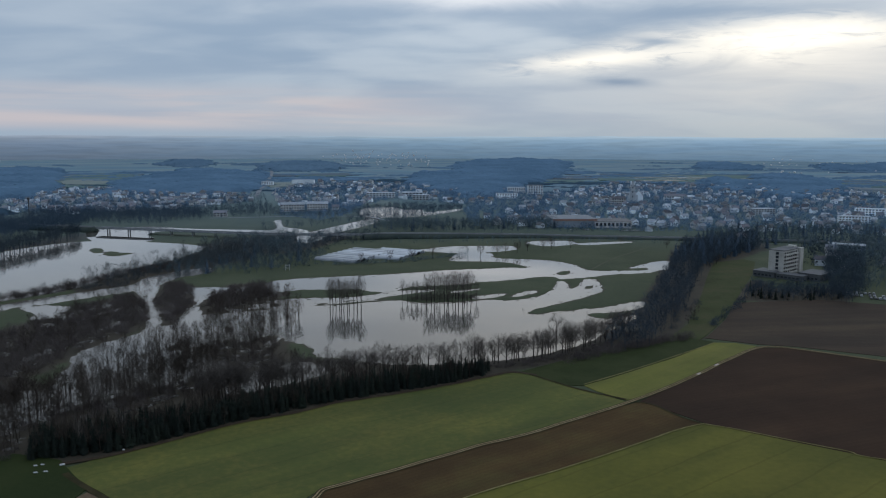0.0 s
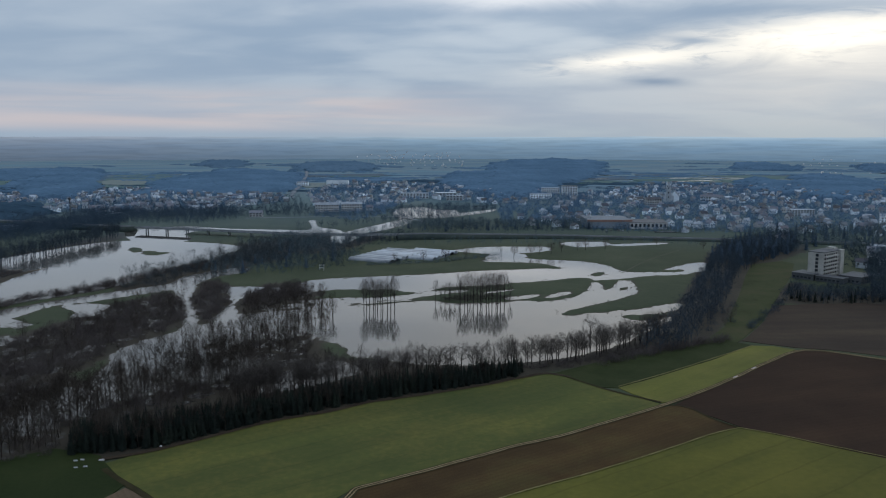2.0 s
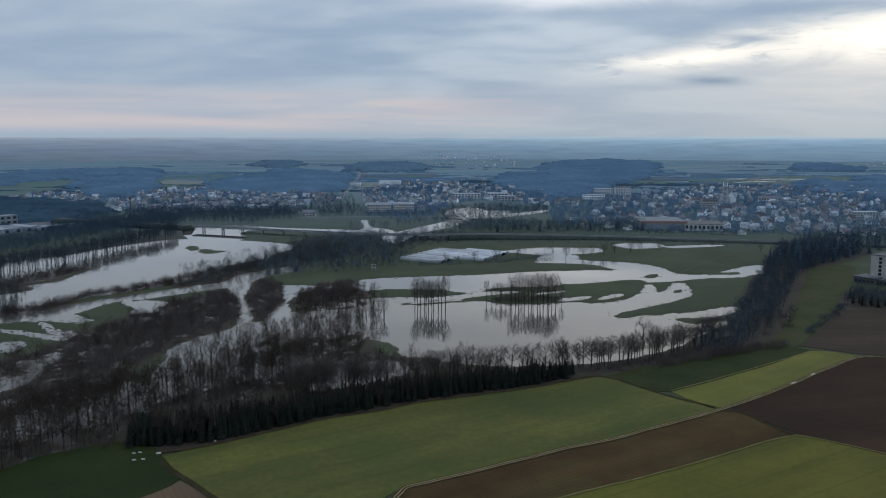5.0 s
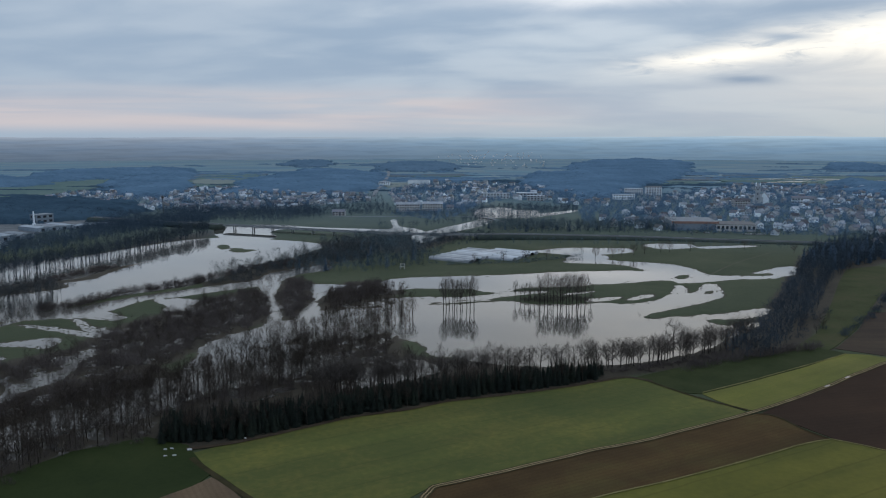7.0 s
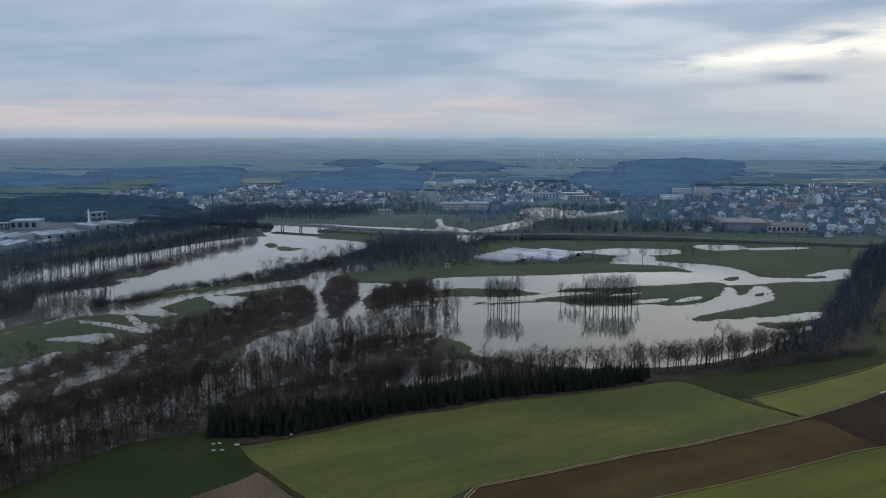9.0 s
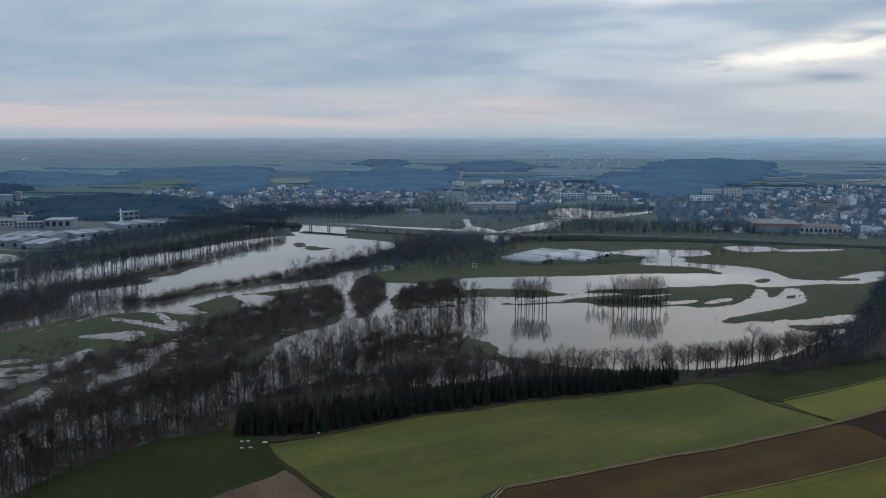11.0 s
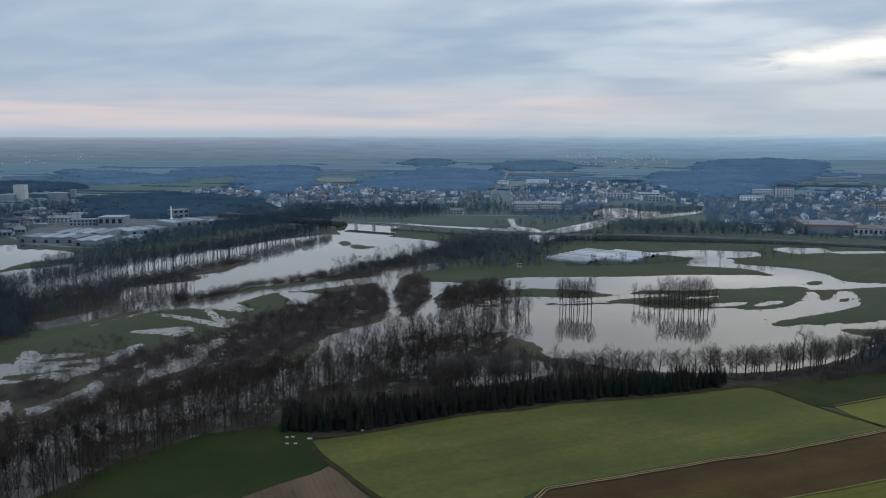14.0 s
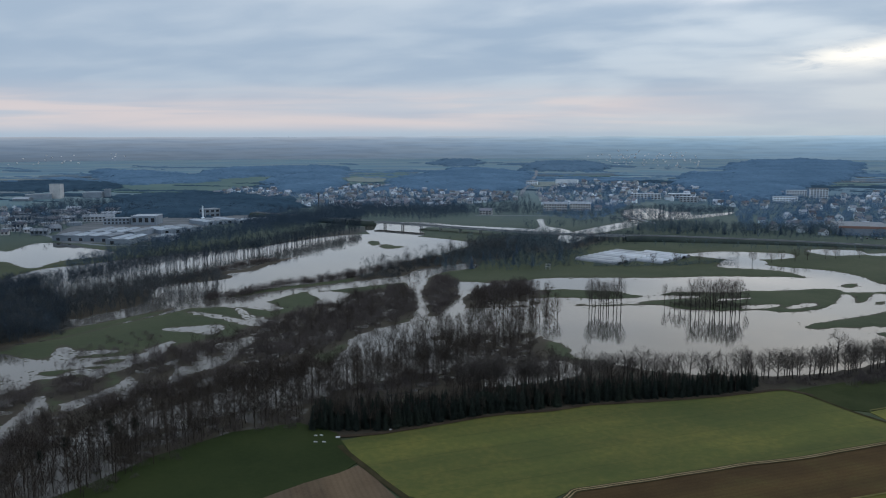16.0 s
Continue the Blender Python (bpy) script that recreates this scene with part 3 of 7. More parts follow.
WOODS = {
    "dyke_brush": [(-276, 623), (-266, 677), (-267, 715), (-256, 738), (-246, 761), (-239, 815), (-208, 863), (-185, 768), (-207, 727), (-227, 703), (-244, 674), (-244, 640), (-251, 625), (-268, 606)],
    "conifer_belt": [(-147, 278), (-135, 284), (-119, 289), (-103, 302), (-83, 321), (-64, 334), (-46, 348), (-22, 361), (4, 376), (21, 388), (25, 402), (-22, 379), (-70, 351), (-111, 322), (-129, 311), (-154, 298)],
    "front_wood": [(-186, 201), (-184, 212), (-182, 239), (-173, 270), (-153, 287), (-159, 309), (-135, 341), (-104, 385), (-114, 399), (-149, 376), (-182, 355), (-202, 320), (-219, 289), (-230, 267), (-233, 246), (-239, 229), (-237, 203), (-209, 178), (-192, 187)],
    "middle_wood": [(-182, 355), (-149, 376), (-108, 401), (-102, 426), (-90, 457), (-88, 521), (-105, 574), (-138, 574), (-159, 557), (-147, 502), (-150, 452), (-157, 415), (-169, 381)],
    "willow_brush": [(-282, 339), (-274, 357), (-274, 382), (-255, 407), (-265, 450), (-249, 505), (-251, 533), (-225, 589), (-198, 550), (-186, 487), (-193, 451), (-202, 428), (-199, 393), (-215, 364), (-230, 352), (-238, 380), (-241, 356), (-243, 323), (-268, 324)],
    "bank_brush": [(-259, 279), (-257, 300), (-239, 320), (-226, 346), (-200, 376), (-176, 355), (-199, 304), (-231, 294), (-237, 276), (-246, 268)],
    "pool_brush": [(-324, 288), (-321, 298), (-307, 298), (-281, 278), (-275, 254), (-273, 241)],
    "near_brush": [(-256, 225), (-256, 235), (-262, 260), (-252, 271), (-235, 248), (-231, 222), (-235, 206)],
    "island_brush": [(-206, 589), (-212, 641), (-193, 619), (-166, 534), (-164, 496), (-181, 519)],
    "spur_brush": [(-169, 576), (-161, 629), (-131, 638), (-117, 593), (-136, 564), (-147, 530)],
    "river_wood": [(-254, 682), (-245, 731), (-230, 796), (-203, 872), (-146, 856), (-108, 737), (-158, 684), (-201, 672)],
    "works_belt": [(-518, 545), (-504, 596), (-511, 687), (-506, 771), (-500, 866), (-478, 1009), (-463, 1070), (-482, 1136), (-544, 1072), (-577, 956), (-584, 840), (-566, 714), (-552, 616)],
    "left_wood": [(-374, 333), (-375, 350), (-376, 378), (-378, 458), (-372, 513), (-355, 548), (-381, 567), (-412, 539), (-429, 508), (-440, 481), (-451, 455), (-460, 432), (-455, 408)],
    "long_wood": [(-459, 403), (-460, 431), (-458, 509), (-446, 598), (-420, 695), (-412, 810), (-408, 925), (-426, 966), (-440, 867), (-450, 745), (-472, 634), (-484, 538), (-489, 459), (-488, 430)],
    "dam_wood": [(-548, 870), (-504, 929), (-440, 998), (-481, 1091), (-596, 1101), (-596, 973)],
    "north_wood": [(-544, 1072), (-333, 1136), (-367, 1251), (-618, 1219)],
    "bank_wood": [(83, 441), (110, 481), (157, 598), (207, 740), (253, 864), (356, 945), (335, 857), (257, 754), (226, 702), (179, 582), (144, 500), (120, 448), (99, 429)],
    "clinic_wood": [(214, 582), (252, 653), (243, 616), (299, 617), (296, 594), (280, 577), (246, 573)],
    "park_wood": [(307, 653), (387, 816), (473, 907), (509, 861), (390, 655), (315, 605)],
    "road_wood": [(-101, 1015), (-64, 1103), (34, 1071), (147, 1088), (148, 1040), (32, 1018), (-57, 991)],
    "oak_bank": [(-104, 338), (-68, 357), (-23, 381), (22, 398), (46, 409), (68, 424), (90, 445), (110, 474), (104, 484), (80, 456), (60, 440), (40, 426), (20, 414), (-25, 397), (-70, 372), (-106, 352)],
    "belt_back": [(-126, 334), (-109, 365), (-92, 393), (-77, 414), (-53, 409), (-29, 404), (-7, 399), (-22, 382), (-47, 366), (-71, 353), (-93, 340), (-111, 324)],
    "alder_swamp": [(-175, 341), (-180, 402), (-168, 448), (-134, 475), (-98, 461), (-83, 414), (-104, 365), (-126, 334), (-148, 314)],
    "slope_hedge": [(63, 415), (100, 448), (145, 470), (144, 462), (103, 436), (63, 405)],
    "shore_brush": [(-292, 306), (-276, 310), (-268, 298), (-272, 286)],
    "viaduct_brush": [(-251, 867), (-222, 903), (-208, 961), (-166, 956), (-124, 993), (-115, 936), (-136, 849), (-164, 809), (-219, 817)],
    "alder_bank": [(-416, 438), (-428, 476), (-425, 502), (-408, 520), (-381, 487), (-374, 458), (-380, 437), (-384, 416)],
    "lake_strip_brush": [(-419, 534), (-423, 589), (-399, 612), (-388, 632), (-391, 666), (-381, 707), (-380, 652), (-375, 623), (-388, 600), (-374, 584), (-383, 564), (-402, 545)],
    "meadow_hedge": [(-367, 327), (-370, 345), (-371, 373), (-374, 424), (-349, 456), (-334, 495), (-339, 524), (-356, 528), (-368, 504), (-378, 458), (-388, 423), (-387, 390), (-387, 346)],
}
FAR_WOODS = [
    [(-828, 986), (-622, 1113), (-807, 1402), (-1070, 1324)],
    [(-683, 1611), (-811, 2147), (-846, 2543), (-840, 2771), (-701, 2701), (-563, 2559), (-480, 2234), (-408, 1794), (-451, 1644), (-533, 1599), (-619, 1637)],
    [(-1036, 3049), (-977, 3225), (-846, 3091), (-845, 2931), (-965, 2904)],
    [(-631, 2779), (-648, 3098), (-515, 3219), (-381, 3046), (-364, 2761), (-502, 2673)],
    [(-97, 2083), (-60, 2594), (28, 2710), (52, 3120), (186, 3345), (363, 3391), (478, 3220), (416, 2739), (324, 2322), (186, 1951), (127, 1670), (69, 1578), (7, 1650), (-54, 1849)],
    [(-924, 1591), (-1108, 1924), (-1220, 2296), (-1252, 2544), (-1138, 2448), (-941, 2033), (-771, 1615), (-809, 1518)],
    [(-1422, 2050), (-1575, 2357), (-1467, 2571), (-1250, 2667), (-1124, 2416), (-1228, 2149), (-1293, 1981)],
    [(-1473, 1812), (-1474, 1894), (-1567, 2156), (-1376, 2057), (-1229, 1825), (-1303, 1673), (-1322, 1625)],
]
FAR_WOODS += [
    [(622, 1953), (721, 2258), (793, 2297), (777, 2064), (658, 1745), (603, 1744)],
    [(653, 1747), (904, 2406), (1073, 2554), (1050, 2346), (1027, 2130), (848, 1756), (709, 1578), (642, 1574)],
    [(880, 2863), (978, 3152), (1081, 3076), (1115, 2892), (1027, 2760)],
    [(1263, 2782), (1369, 2997), (1445, 2922), (1606, 3008), (1653, 2902), (1480, 2661), (1301, 2664)],
    [(-1786, 2051), (-1894, 2215), (-1762, 2215), (-1612, 2185), (-1315, 1954), (-1234, 1821), (-1326, 1686), (-1395, 1668)],
    [(-1605, 1438), (-1646, 1677), (-1411, 1688), (-1267, 1515), (-1415, 1349), (-1468, 1314)],
]

# ---------------------------------------------------------------- ground and water
def spread(a, b, n, power):
    return a + (b - a) * np.linspace(0, 1, n) ** power


gx = np.r_[-spread(735, 7000, 46, 2.0)[::-1], np.arange(-731, 300, 3.4), spread(300, 7000, 50, 2.0)]
gy = np.r_[-spread(0, 3000, 8, 2.0)[::-1][:-1], np.arange(0, 185, 12), np.arange(185, 780, 3.0), np.arange(780, 1060, 4.0), spread(1060, 1400, 36, 1.0), spread(1420, 7000, 62, 1.7)]
GX, GY = np.meshgrid(gx, gy)
outlines = {k: smooth(v, 4, 1.2, i) for i, (k, v) in enumerate(FLOOD.items())}
wet = np.full(GX.shape, -30.0)
for o in outlines.values():
    wet = np.maximum(wet, depth(GX, GY, o))
# banks and mud that stand out of the water
for v in ISLANDS.values():
    wet = np.minimum(wet, -depth(GX, GY, smooth(v, 5, 0.8, 3)))


def litter_depth(x, y):
    """How far inside a wood each point lies."""
    out = np.full(x.shape, -20.0)
    for key, o in WOODS.items():
        if key not in ("works_belt", "dam_wood", "north_wood", "road_wood", "river_wood", "park_wood"):
            out = np.maximum(out, depth(x, y, np.array(o, float), 20))
    return out


def waves(x, y, size, seed):
    """Smooth unevenness from a few crossing sine waves."""
    g = np.random.default_rng(seed)
    out = np.zeros(x.shape)
    for _ in range(9):
        th, k, ph = g.uniform(0, math.tau), g.uniform(0.6, 1.8) / size, g.uniform(0, math.tau)
        out += np.sin((x * math.cos(th) + y * math.sin(th)) * k * math.tau + ph)
    return out / 4.0


SWAMPS = ("front_wood", "middle_wood", "willow_brush", "bank_brush", "pool_brush", "near_brush", "shore_brush", "alder_swamp", "island_brush", "spur_brush")


def swamp_depth(x, y):
    """How far inside the flooded thickets each point lies."""
    out = np.full(x.shape, -20.0)
    for key in SWAMPS:
        out = np.maximum(out, depth(x, y, np.array(WOODS[key], float), 20))
    return out


def shoreline(x, y, wet):
    """Above nought: under water. The flood frays at its edge and stands in pools among the trees."""
    edge = wet + 1.0 * waves(x, y, 16, 1) + 1.1 * waves(x, y, 7, 2)
    swamp = np.clip(swamp_depth(x, y) / 6, -1, 1)
    pools = 3.2 * (0.75 * waves(x, y, 17, 8) + 0.55 * waves(x, y, 8, 9) - 0.22)
    inner = np.minimum(pools, wet + 26) + 8 * np.minimum(swamp - 0.4, 0)
    return np.where(swamp > 0, np.maximum(np.minimum(edge, pools + 2.0 + 0.25 * wet), inner), edge)


litter = litter_depth(GX, GY)
shore = shoreline(GX, GY, wet)
GZ = np.where(shore > 0, np.maximum(-0.10 * shore, -1.5), np.minimum(-0.07 * shore, 0.45))
R = np.hypot(GX, GY)
GZ = GZ + rise(R) + np.clip((R - 1800) / 1500, 0, 1) * 5 * waves(GX, GY, 900, 3) * np.clip((3250 - R) / 500, 0, 1)
nr, nc = GX.shape
idx = np.arange(nr * nc).reshape(nr, nc)
a, b, c, d = idx[:-1, :-1].ravel(), idx[:-1, 1:].ravel(), idx[1:, 1:].ravel(), idx[1:, :-1].ravel()


def ground_material():
    m = bpy.data.materials.new("meadow_and_farmland")
    m.use_nodes = True
    n = Nodes(m.node_tree)
    where = n.add("ShaderNodeNewGeometry").outputs["Position"]
    f = n.math("ADD", n.math("MULTIPLY", n.noise(where, 0.018, 4.0, 0.6, 0.4), 0.6), n.math("MULTIPLY", n.noise(where, 0.35, 5.0, 0.65), 0.4))
    grass = n.ramp(f, [(0.36 + 0.14 * i, c) for i, c in enumerate(MEADOW)])
    leaf = n.ramp(f, [(0.38, (0.028, 0.024, 0.018)), (0.6, (0.050, 0.042, 0.030))])
    att = n.add("ShaderNodeAttribute", attribute_name="leaf_litter").outputs["Fac"]
    col = n.mix(n.step(n.math("ADD", att, n.math("MULTIPLY", n.noise(where, 0.12, 3.0), 0.6)), 0.55, 0.85), grass, leaf)
    # silty margin that the flood has left
    silt = n.add("ShaderNodeAttribute", attribute_name="silt").outputs["Fac"]
    col = n.mix(n.math("MULTIPLY", n.step(n.math("ADD", silt, n.math("MULTIPLY", f, 0.6)), 0.8, 1.15), 0.75), col, (0.055, 0.046, 0.035))
    # a patchwork of farmland in the distance, with blue haze painted into its colours
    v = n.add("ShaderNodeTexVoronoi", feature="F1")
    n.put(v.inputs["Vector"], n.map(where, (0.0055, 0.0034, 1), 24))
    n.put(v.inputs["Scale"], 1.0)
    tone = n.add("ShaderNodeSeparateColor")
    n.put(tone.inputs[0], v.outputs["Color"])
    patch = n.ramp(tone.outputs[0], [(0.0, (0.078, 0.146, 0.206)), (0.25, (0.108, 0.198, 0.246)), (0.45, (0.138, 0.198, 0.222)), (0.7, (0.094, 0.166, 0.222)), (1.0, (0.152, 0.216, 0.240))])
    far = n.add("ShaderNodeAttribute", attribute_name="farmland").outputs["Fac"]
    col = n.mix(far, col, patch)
    p = n.add("ShaderNodeBsdfPrincipled")
    n.put(p.inputs["Base Color"], col)
    n.put(p.inputs["Roughness"], 0.85)
    n.put(p.inputs["Specular IOR Level"], 0.15)
    bp = n.add("ShaderNodeBump")
    n.put(bp.inputs["Strength"], 0.5)
    n.put(bp.inputs["Distance"], 0.12)
    n.put(bp.inputs["Height"], n.noise(where, 0.8, 4.0, 0.7))
    n.put(p.inputs["Normal"], bp.outputs[0])
    n.put(n.add("ShaderNodeOutputMaterial").inputs[0], p.outputs[0])
    return m


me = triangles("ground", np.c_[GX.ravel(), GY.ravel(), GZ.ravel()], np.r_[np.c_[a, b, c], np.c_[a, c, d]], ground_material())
# farmland sets how much haze-tinted colour shows, growing with distance from the camera
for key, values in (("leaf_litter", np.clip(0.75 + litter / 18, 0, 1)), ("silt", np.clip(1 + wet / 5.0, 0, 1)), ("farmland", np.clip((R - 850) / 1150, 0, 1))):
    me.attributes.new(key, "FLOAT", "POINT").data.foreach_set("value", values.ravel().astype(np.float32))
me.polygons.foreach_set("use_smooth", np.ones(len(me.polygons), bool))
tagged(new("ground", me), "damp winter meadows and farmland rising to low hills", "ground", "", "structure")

bm = bmesh.new()
bmesh.ops.create_grid(bm, x_segments=12, y_segments=12, size=0.5)
bmesh.ops.transform(bm, matrix=Matrix.Translation((-260, 770, 0)) @ Matrix.Diagonal((1300, 1250, 1, 1)), verts=bm.verts)
me = bpy.data.meshes.new("water")
bm.to_mesh(me)
bm.free()
me.materials.append(WATER)
tagged(new("water", me), "still silty floodwater reflecting the pale sky", "water", "", "structure")

# tussocks and mud that break the surface along the shores
def tussocks(count, seed):
    g = np.random.default_rng(seed)
    near = (shore > -0.6) & (shore < 7) & (GY > 190) & (GY < 800)
    px, py, sh = GX[near], GY[near], shore[near]
    pick = g.choice(len(px), count, replace=False, p=(lambda q: q / q.sum())(np.exp(-np.abs(sh) / 1.7) * np.where((px < -225) & (py < 500), 6.0, 0.6)))
    V, F, k = [], [], 0
    ang = np.arange(7) * math.tau / 7
    for x, y in zip(px[pick] + g.uniform(-1.7, 1.7, count), py[pick] + g.uniform(-1.5, 1.5, count)):
        r, flat, t = g.uniform(0.6, 2.6), g.uniform(0.25, 0.5), 0.6 + g.normal(0, 0.4)
        u, v = np.cos(ang) * r * g.uniform(0.7, 1.3, 7), np.sin(ang) * r * flat * g.uniform(0.7, 1.3, 7)
        c, n = math.cos(t), math.sin(t)
        V.append(np.c_[np.r_[u * c - v * n, 0] + x, np.r_[u * n + v * c, 0] + y, np.r_[np.full(7, -0.15), g.uniform(0.08, 0.30)]])
        F += [(k + i, k + (i + 1) % 7, k + 7) for i in range(7)]
        k += 8
    return tagged(new("tussocks", triangles("tussocks", np.concatenate(V), F, TUSSOCK)), "tussocks of dead grass breaking the flood", "grass", "", "stuff")


TUSSOCK = material("dead_grass", [(0.033, 0.035, 0.021), (0.050, 0.051, 0.031), (0.070, 0.068, 0.044)], 0.3, 0.95, 0.0, 8)
tussocks(2800, 15)

# the last hills, up to five kilometres off, with evening haze painted as glow
def backdrop():
    m = bpy.data.materials.new("hazy_distance")
    m.use_nodes = True
    n = Nodes(m.node_tree)
    where = n.add("ShaderNodeNewGeometry").outputs["Position"]
    s = n.add("ShaderNodeSeparateXYZ")
    n.put(s.inputs[0], where)
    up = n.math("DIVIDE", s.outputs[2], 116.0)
    # painted haze: the glow pales up the slope
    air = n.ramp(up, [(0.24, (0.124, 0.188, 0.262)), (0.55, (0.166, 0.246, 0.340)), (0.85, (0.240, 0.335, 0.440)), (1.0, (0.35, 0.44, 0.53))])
    bearing = n.math("ARCTAN2", s.outputs[0], s.outputs[1])
    away = n.math("POWER", n.math("ADD", n.math("MULTIPLY", s.outputs[0], s.outputs[0]), n.math("MULTIPLY", s.outputs[1], s.outputs[1])), 0.5)
    plan = n.add("ShaderNodeCombineXYZ")             # wood and field strips, spaced by bearing and distance to fit the camera's view
    n.put(plan.inputs[0], n.math("MULTIPLY", bearing, 13.0))
    n.put(plan.inputs[1], n.math("MULTIPLY", away, 0.0042))
    fields = n.step(n.noise(plan.outputs[0], 0.8, 3.0, 0.55), 0.36, 0.64)
    air = n.mix(1.0, air, n.mix(fields, (0.93, 0.99, 1.02), (0.98, 1.0, 0.99)), "MULTIPLY")
    copse = n.noise(n.map(plan.outputs[0], (1.6, 1.5, 1)), 1.0, 5.0, 0.6, 0.2)
    land = n.step(copse, 0.42, 0.64, 1.02, 0.90)
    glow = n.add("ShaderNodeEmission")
    # the haze glow is made brighter towards the sun, redder away from it
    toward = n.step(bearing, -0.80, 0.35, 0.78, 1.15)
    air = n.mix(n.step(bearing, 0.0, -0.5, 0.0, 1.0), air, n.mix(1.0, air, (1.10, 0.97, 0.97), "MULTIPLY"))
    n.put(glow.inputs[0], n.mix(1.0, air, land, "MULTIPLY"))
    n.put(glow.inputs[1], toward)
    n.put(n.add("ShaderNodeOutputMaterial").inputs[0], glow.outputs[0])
    az, rr = np.radians(np.linspace(-75, 55, 261)), np.linspace(3350, 4960, 24)
    A, B = np.meshgrid(az, rr)
    X, Y = np.sin(A) * B, np.cos(A) * B
    k = (B - 3350) / 1610
    Z = rise(B) + 2 * k + k ** 4 * (2.2 * waves(A * 1000, B * 0, 210, 6) + 1.2 * waves(A * 1000, B * 0, 60, 7) - 1.5) + 3.0 - 14.0 * np.clip(0.06 - k, 0, 1) / 0.06
    nr, nc = A.shape
    i = np.arange(nr * nc).reshape(nr, nc)
    a, b, c, d = i[:-1, :-1].ravel(), i[:-1, 1:].ravel(), i[1:, 1:].ravel(), i[1:, :-1].ravel()
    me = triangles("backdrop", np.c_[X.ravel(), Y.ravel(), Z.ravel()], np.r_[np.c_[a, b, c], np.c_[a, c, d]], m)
    return tagged(new("backdrop", me), "hills on the horizon with blue haze painted in", "backdrop", "", "structure")


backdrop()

# fields on the terrace in front
FIELDS = [
    ("green_field", [(-131, 273), (-127, 269), (-117, 260), (-105, 250), (-91, 237), (-64, 231), (-50, 243), (-45, 248), (-42, 253), (-38, 259), (-34, 261), (-16, 274), (4, 289), (25, 305), (50, 322), (75, 343), (79, 349), (68, 361), (57, 372), (48, 384), (40, 391), (34, 392), (21, 384), (4, 372), (-21, 357), (-45, 345), (-62, 331), (-82, 319), (-95, 308), (-103, 299), (-119, 286)], WINTER_CROP, "bright green winter crop beside the dark conifers"),
    ("strip_field", [(66, 373), (87, 391), (124, 425), (153, 453), (164, 452), (173, 445), (159, 430), (140, 410), (111, 378), (87, 354), (81, 351), (71, 363)], YOUNG_CROP, "yellow-green strip of young crop along the track"),
    ("brown_field", [(-39, 247), (-38, 254), (-34, 260), (-16, 272), (4, 287), (25, 302), (49, 319), (77, 342), (86, 348), (91, 344), (98, 329), (104, 321), (93, 314), (66, 292), (43, 275), (22, 261), (7, 250), (-4, 243), (-31, 233)], EARTH, "ploughed brown field below the gravel track"),
    ("near_green_field", [(0, 245), (7, 250), (22, 261), (43, 275), (66, 292), (93, 313), (105, 320), (116, 314), (133, 302), (149, 291), (159, 283), (230, 250), (260, 190), (40, 160), (-30, 190)], RYE, "yellow-green field with faint wheel lines"),
]
FIELDS += [
    ("plough_field", [(86, 348), (110, 374), (139, 406), (167, 436), (177, 442), (191, 441), (207, 429), (229, 415), (330, 385), (400, 300), (230, 252), (159, 283), (133, 302), (107, 321), (91, 344)], EARTH_RED, "dark reddish-brown harrowed field"),
    ("tilled_field", [(152, 464), (180, 512), (204, 566), (269, 577), (310, 560), (420, 520), (420, 360), (292, 403), (235, 425), (194, 446), (176, 450)], TILLED, "greyish-brown tilled field before the hospital"),
    ("slope_meadow", [(97, 425), (125, 455), (152, 500), (185, 582), (225, 690), (250, 752), (285, 775), (290, 758), (262, 690), (203, 566), (178, 512), (150, 464), (116, 424)], SLOPE, "rough sloping meadow between the trees"),
    ("hedge_margin", [(39, 394), (57, 373), (66, 372), (87, 390), (124, 424), (153, 454), (143, 463), (97, 441), (62, 414)], MARGIN, "dark grass margin below the overgrown bank"),
]
FIELDS += [
    ("dark_pasture", [(-200, 190), (-193, 212), (-188, 238), (-175, 268), (-155, 286), (-136, 280), (-117, 257), (-118, 247), (-125, 234), (-137, 213), (-160, 185)], DARK_GRASS, "dark green pasture beside the bare wood"),
    ("stubble_field", [(-135, 215), (-125, 234), (-118, 245), (-115, 253), (-107, 247), (-91, 231), (-80, 210), (-109, 189)], STUBBLE, "pale brown stubble field"),
]
for i, (name, pts, mat, label) in enumerate(FIELDS):
    pts = np.array(pts, float)
    out = pts - pts.mean(0)
    pts = pts + out / np.linalg.norm(out, axis=1)[:, None] * 0.7          # neighbours overlap a little
    sheet(name, straight(pts, 5, 0.5), mat, 0.62 + 0.012 * i, label, "field", n=1)
# grassy balks between the fields
TRACK = [(-41, 241), (-41, 248), (-40, 252), (-39, 256), (-37, 258), (-34, 260), (-27, 265), (-16, 273), (-7, 280), (4, 288), (14, 296), (25, 303), (37, 311), (49, 321), (63, 332), (74, 341), (83, 349), (93, 358), (111, 376), (127, 393), (140, 408), (154, 423), (168, 438), (178, 444), (187, 443), (196, 438), (208, 430), (229, 415)]
road_line = smooth(TRACK, 5, 0.25, 2, closed=False)
balk = tagged(new("field_track", ribbon(road_line, 0, 2.9, 0.80, "field_track", VERGE)), "gravel farm track with two pale wheel ruts", "track", "", "structure")
for off in (-0.60, 0.60):
    part("wheel_rut", ribbon(road_line, off, 0.52, 0.83, "wheel_rut", GRAVEL), None, balk)
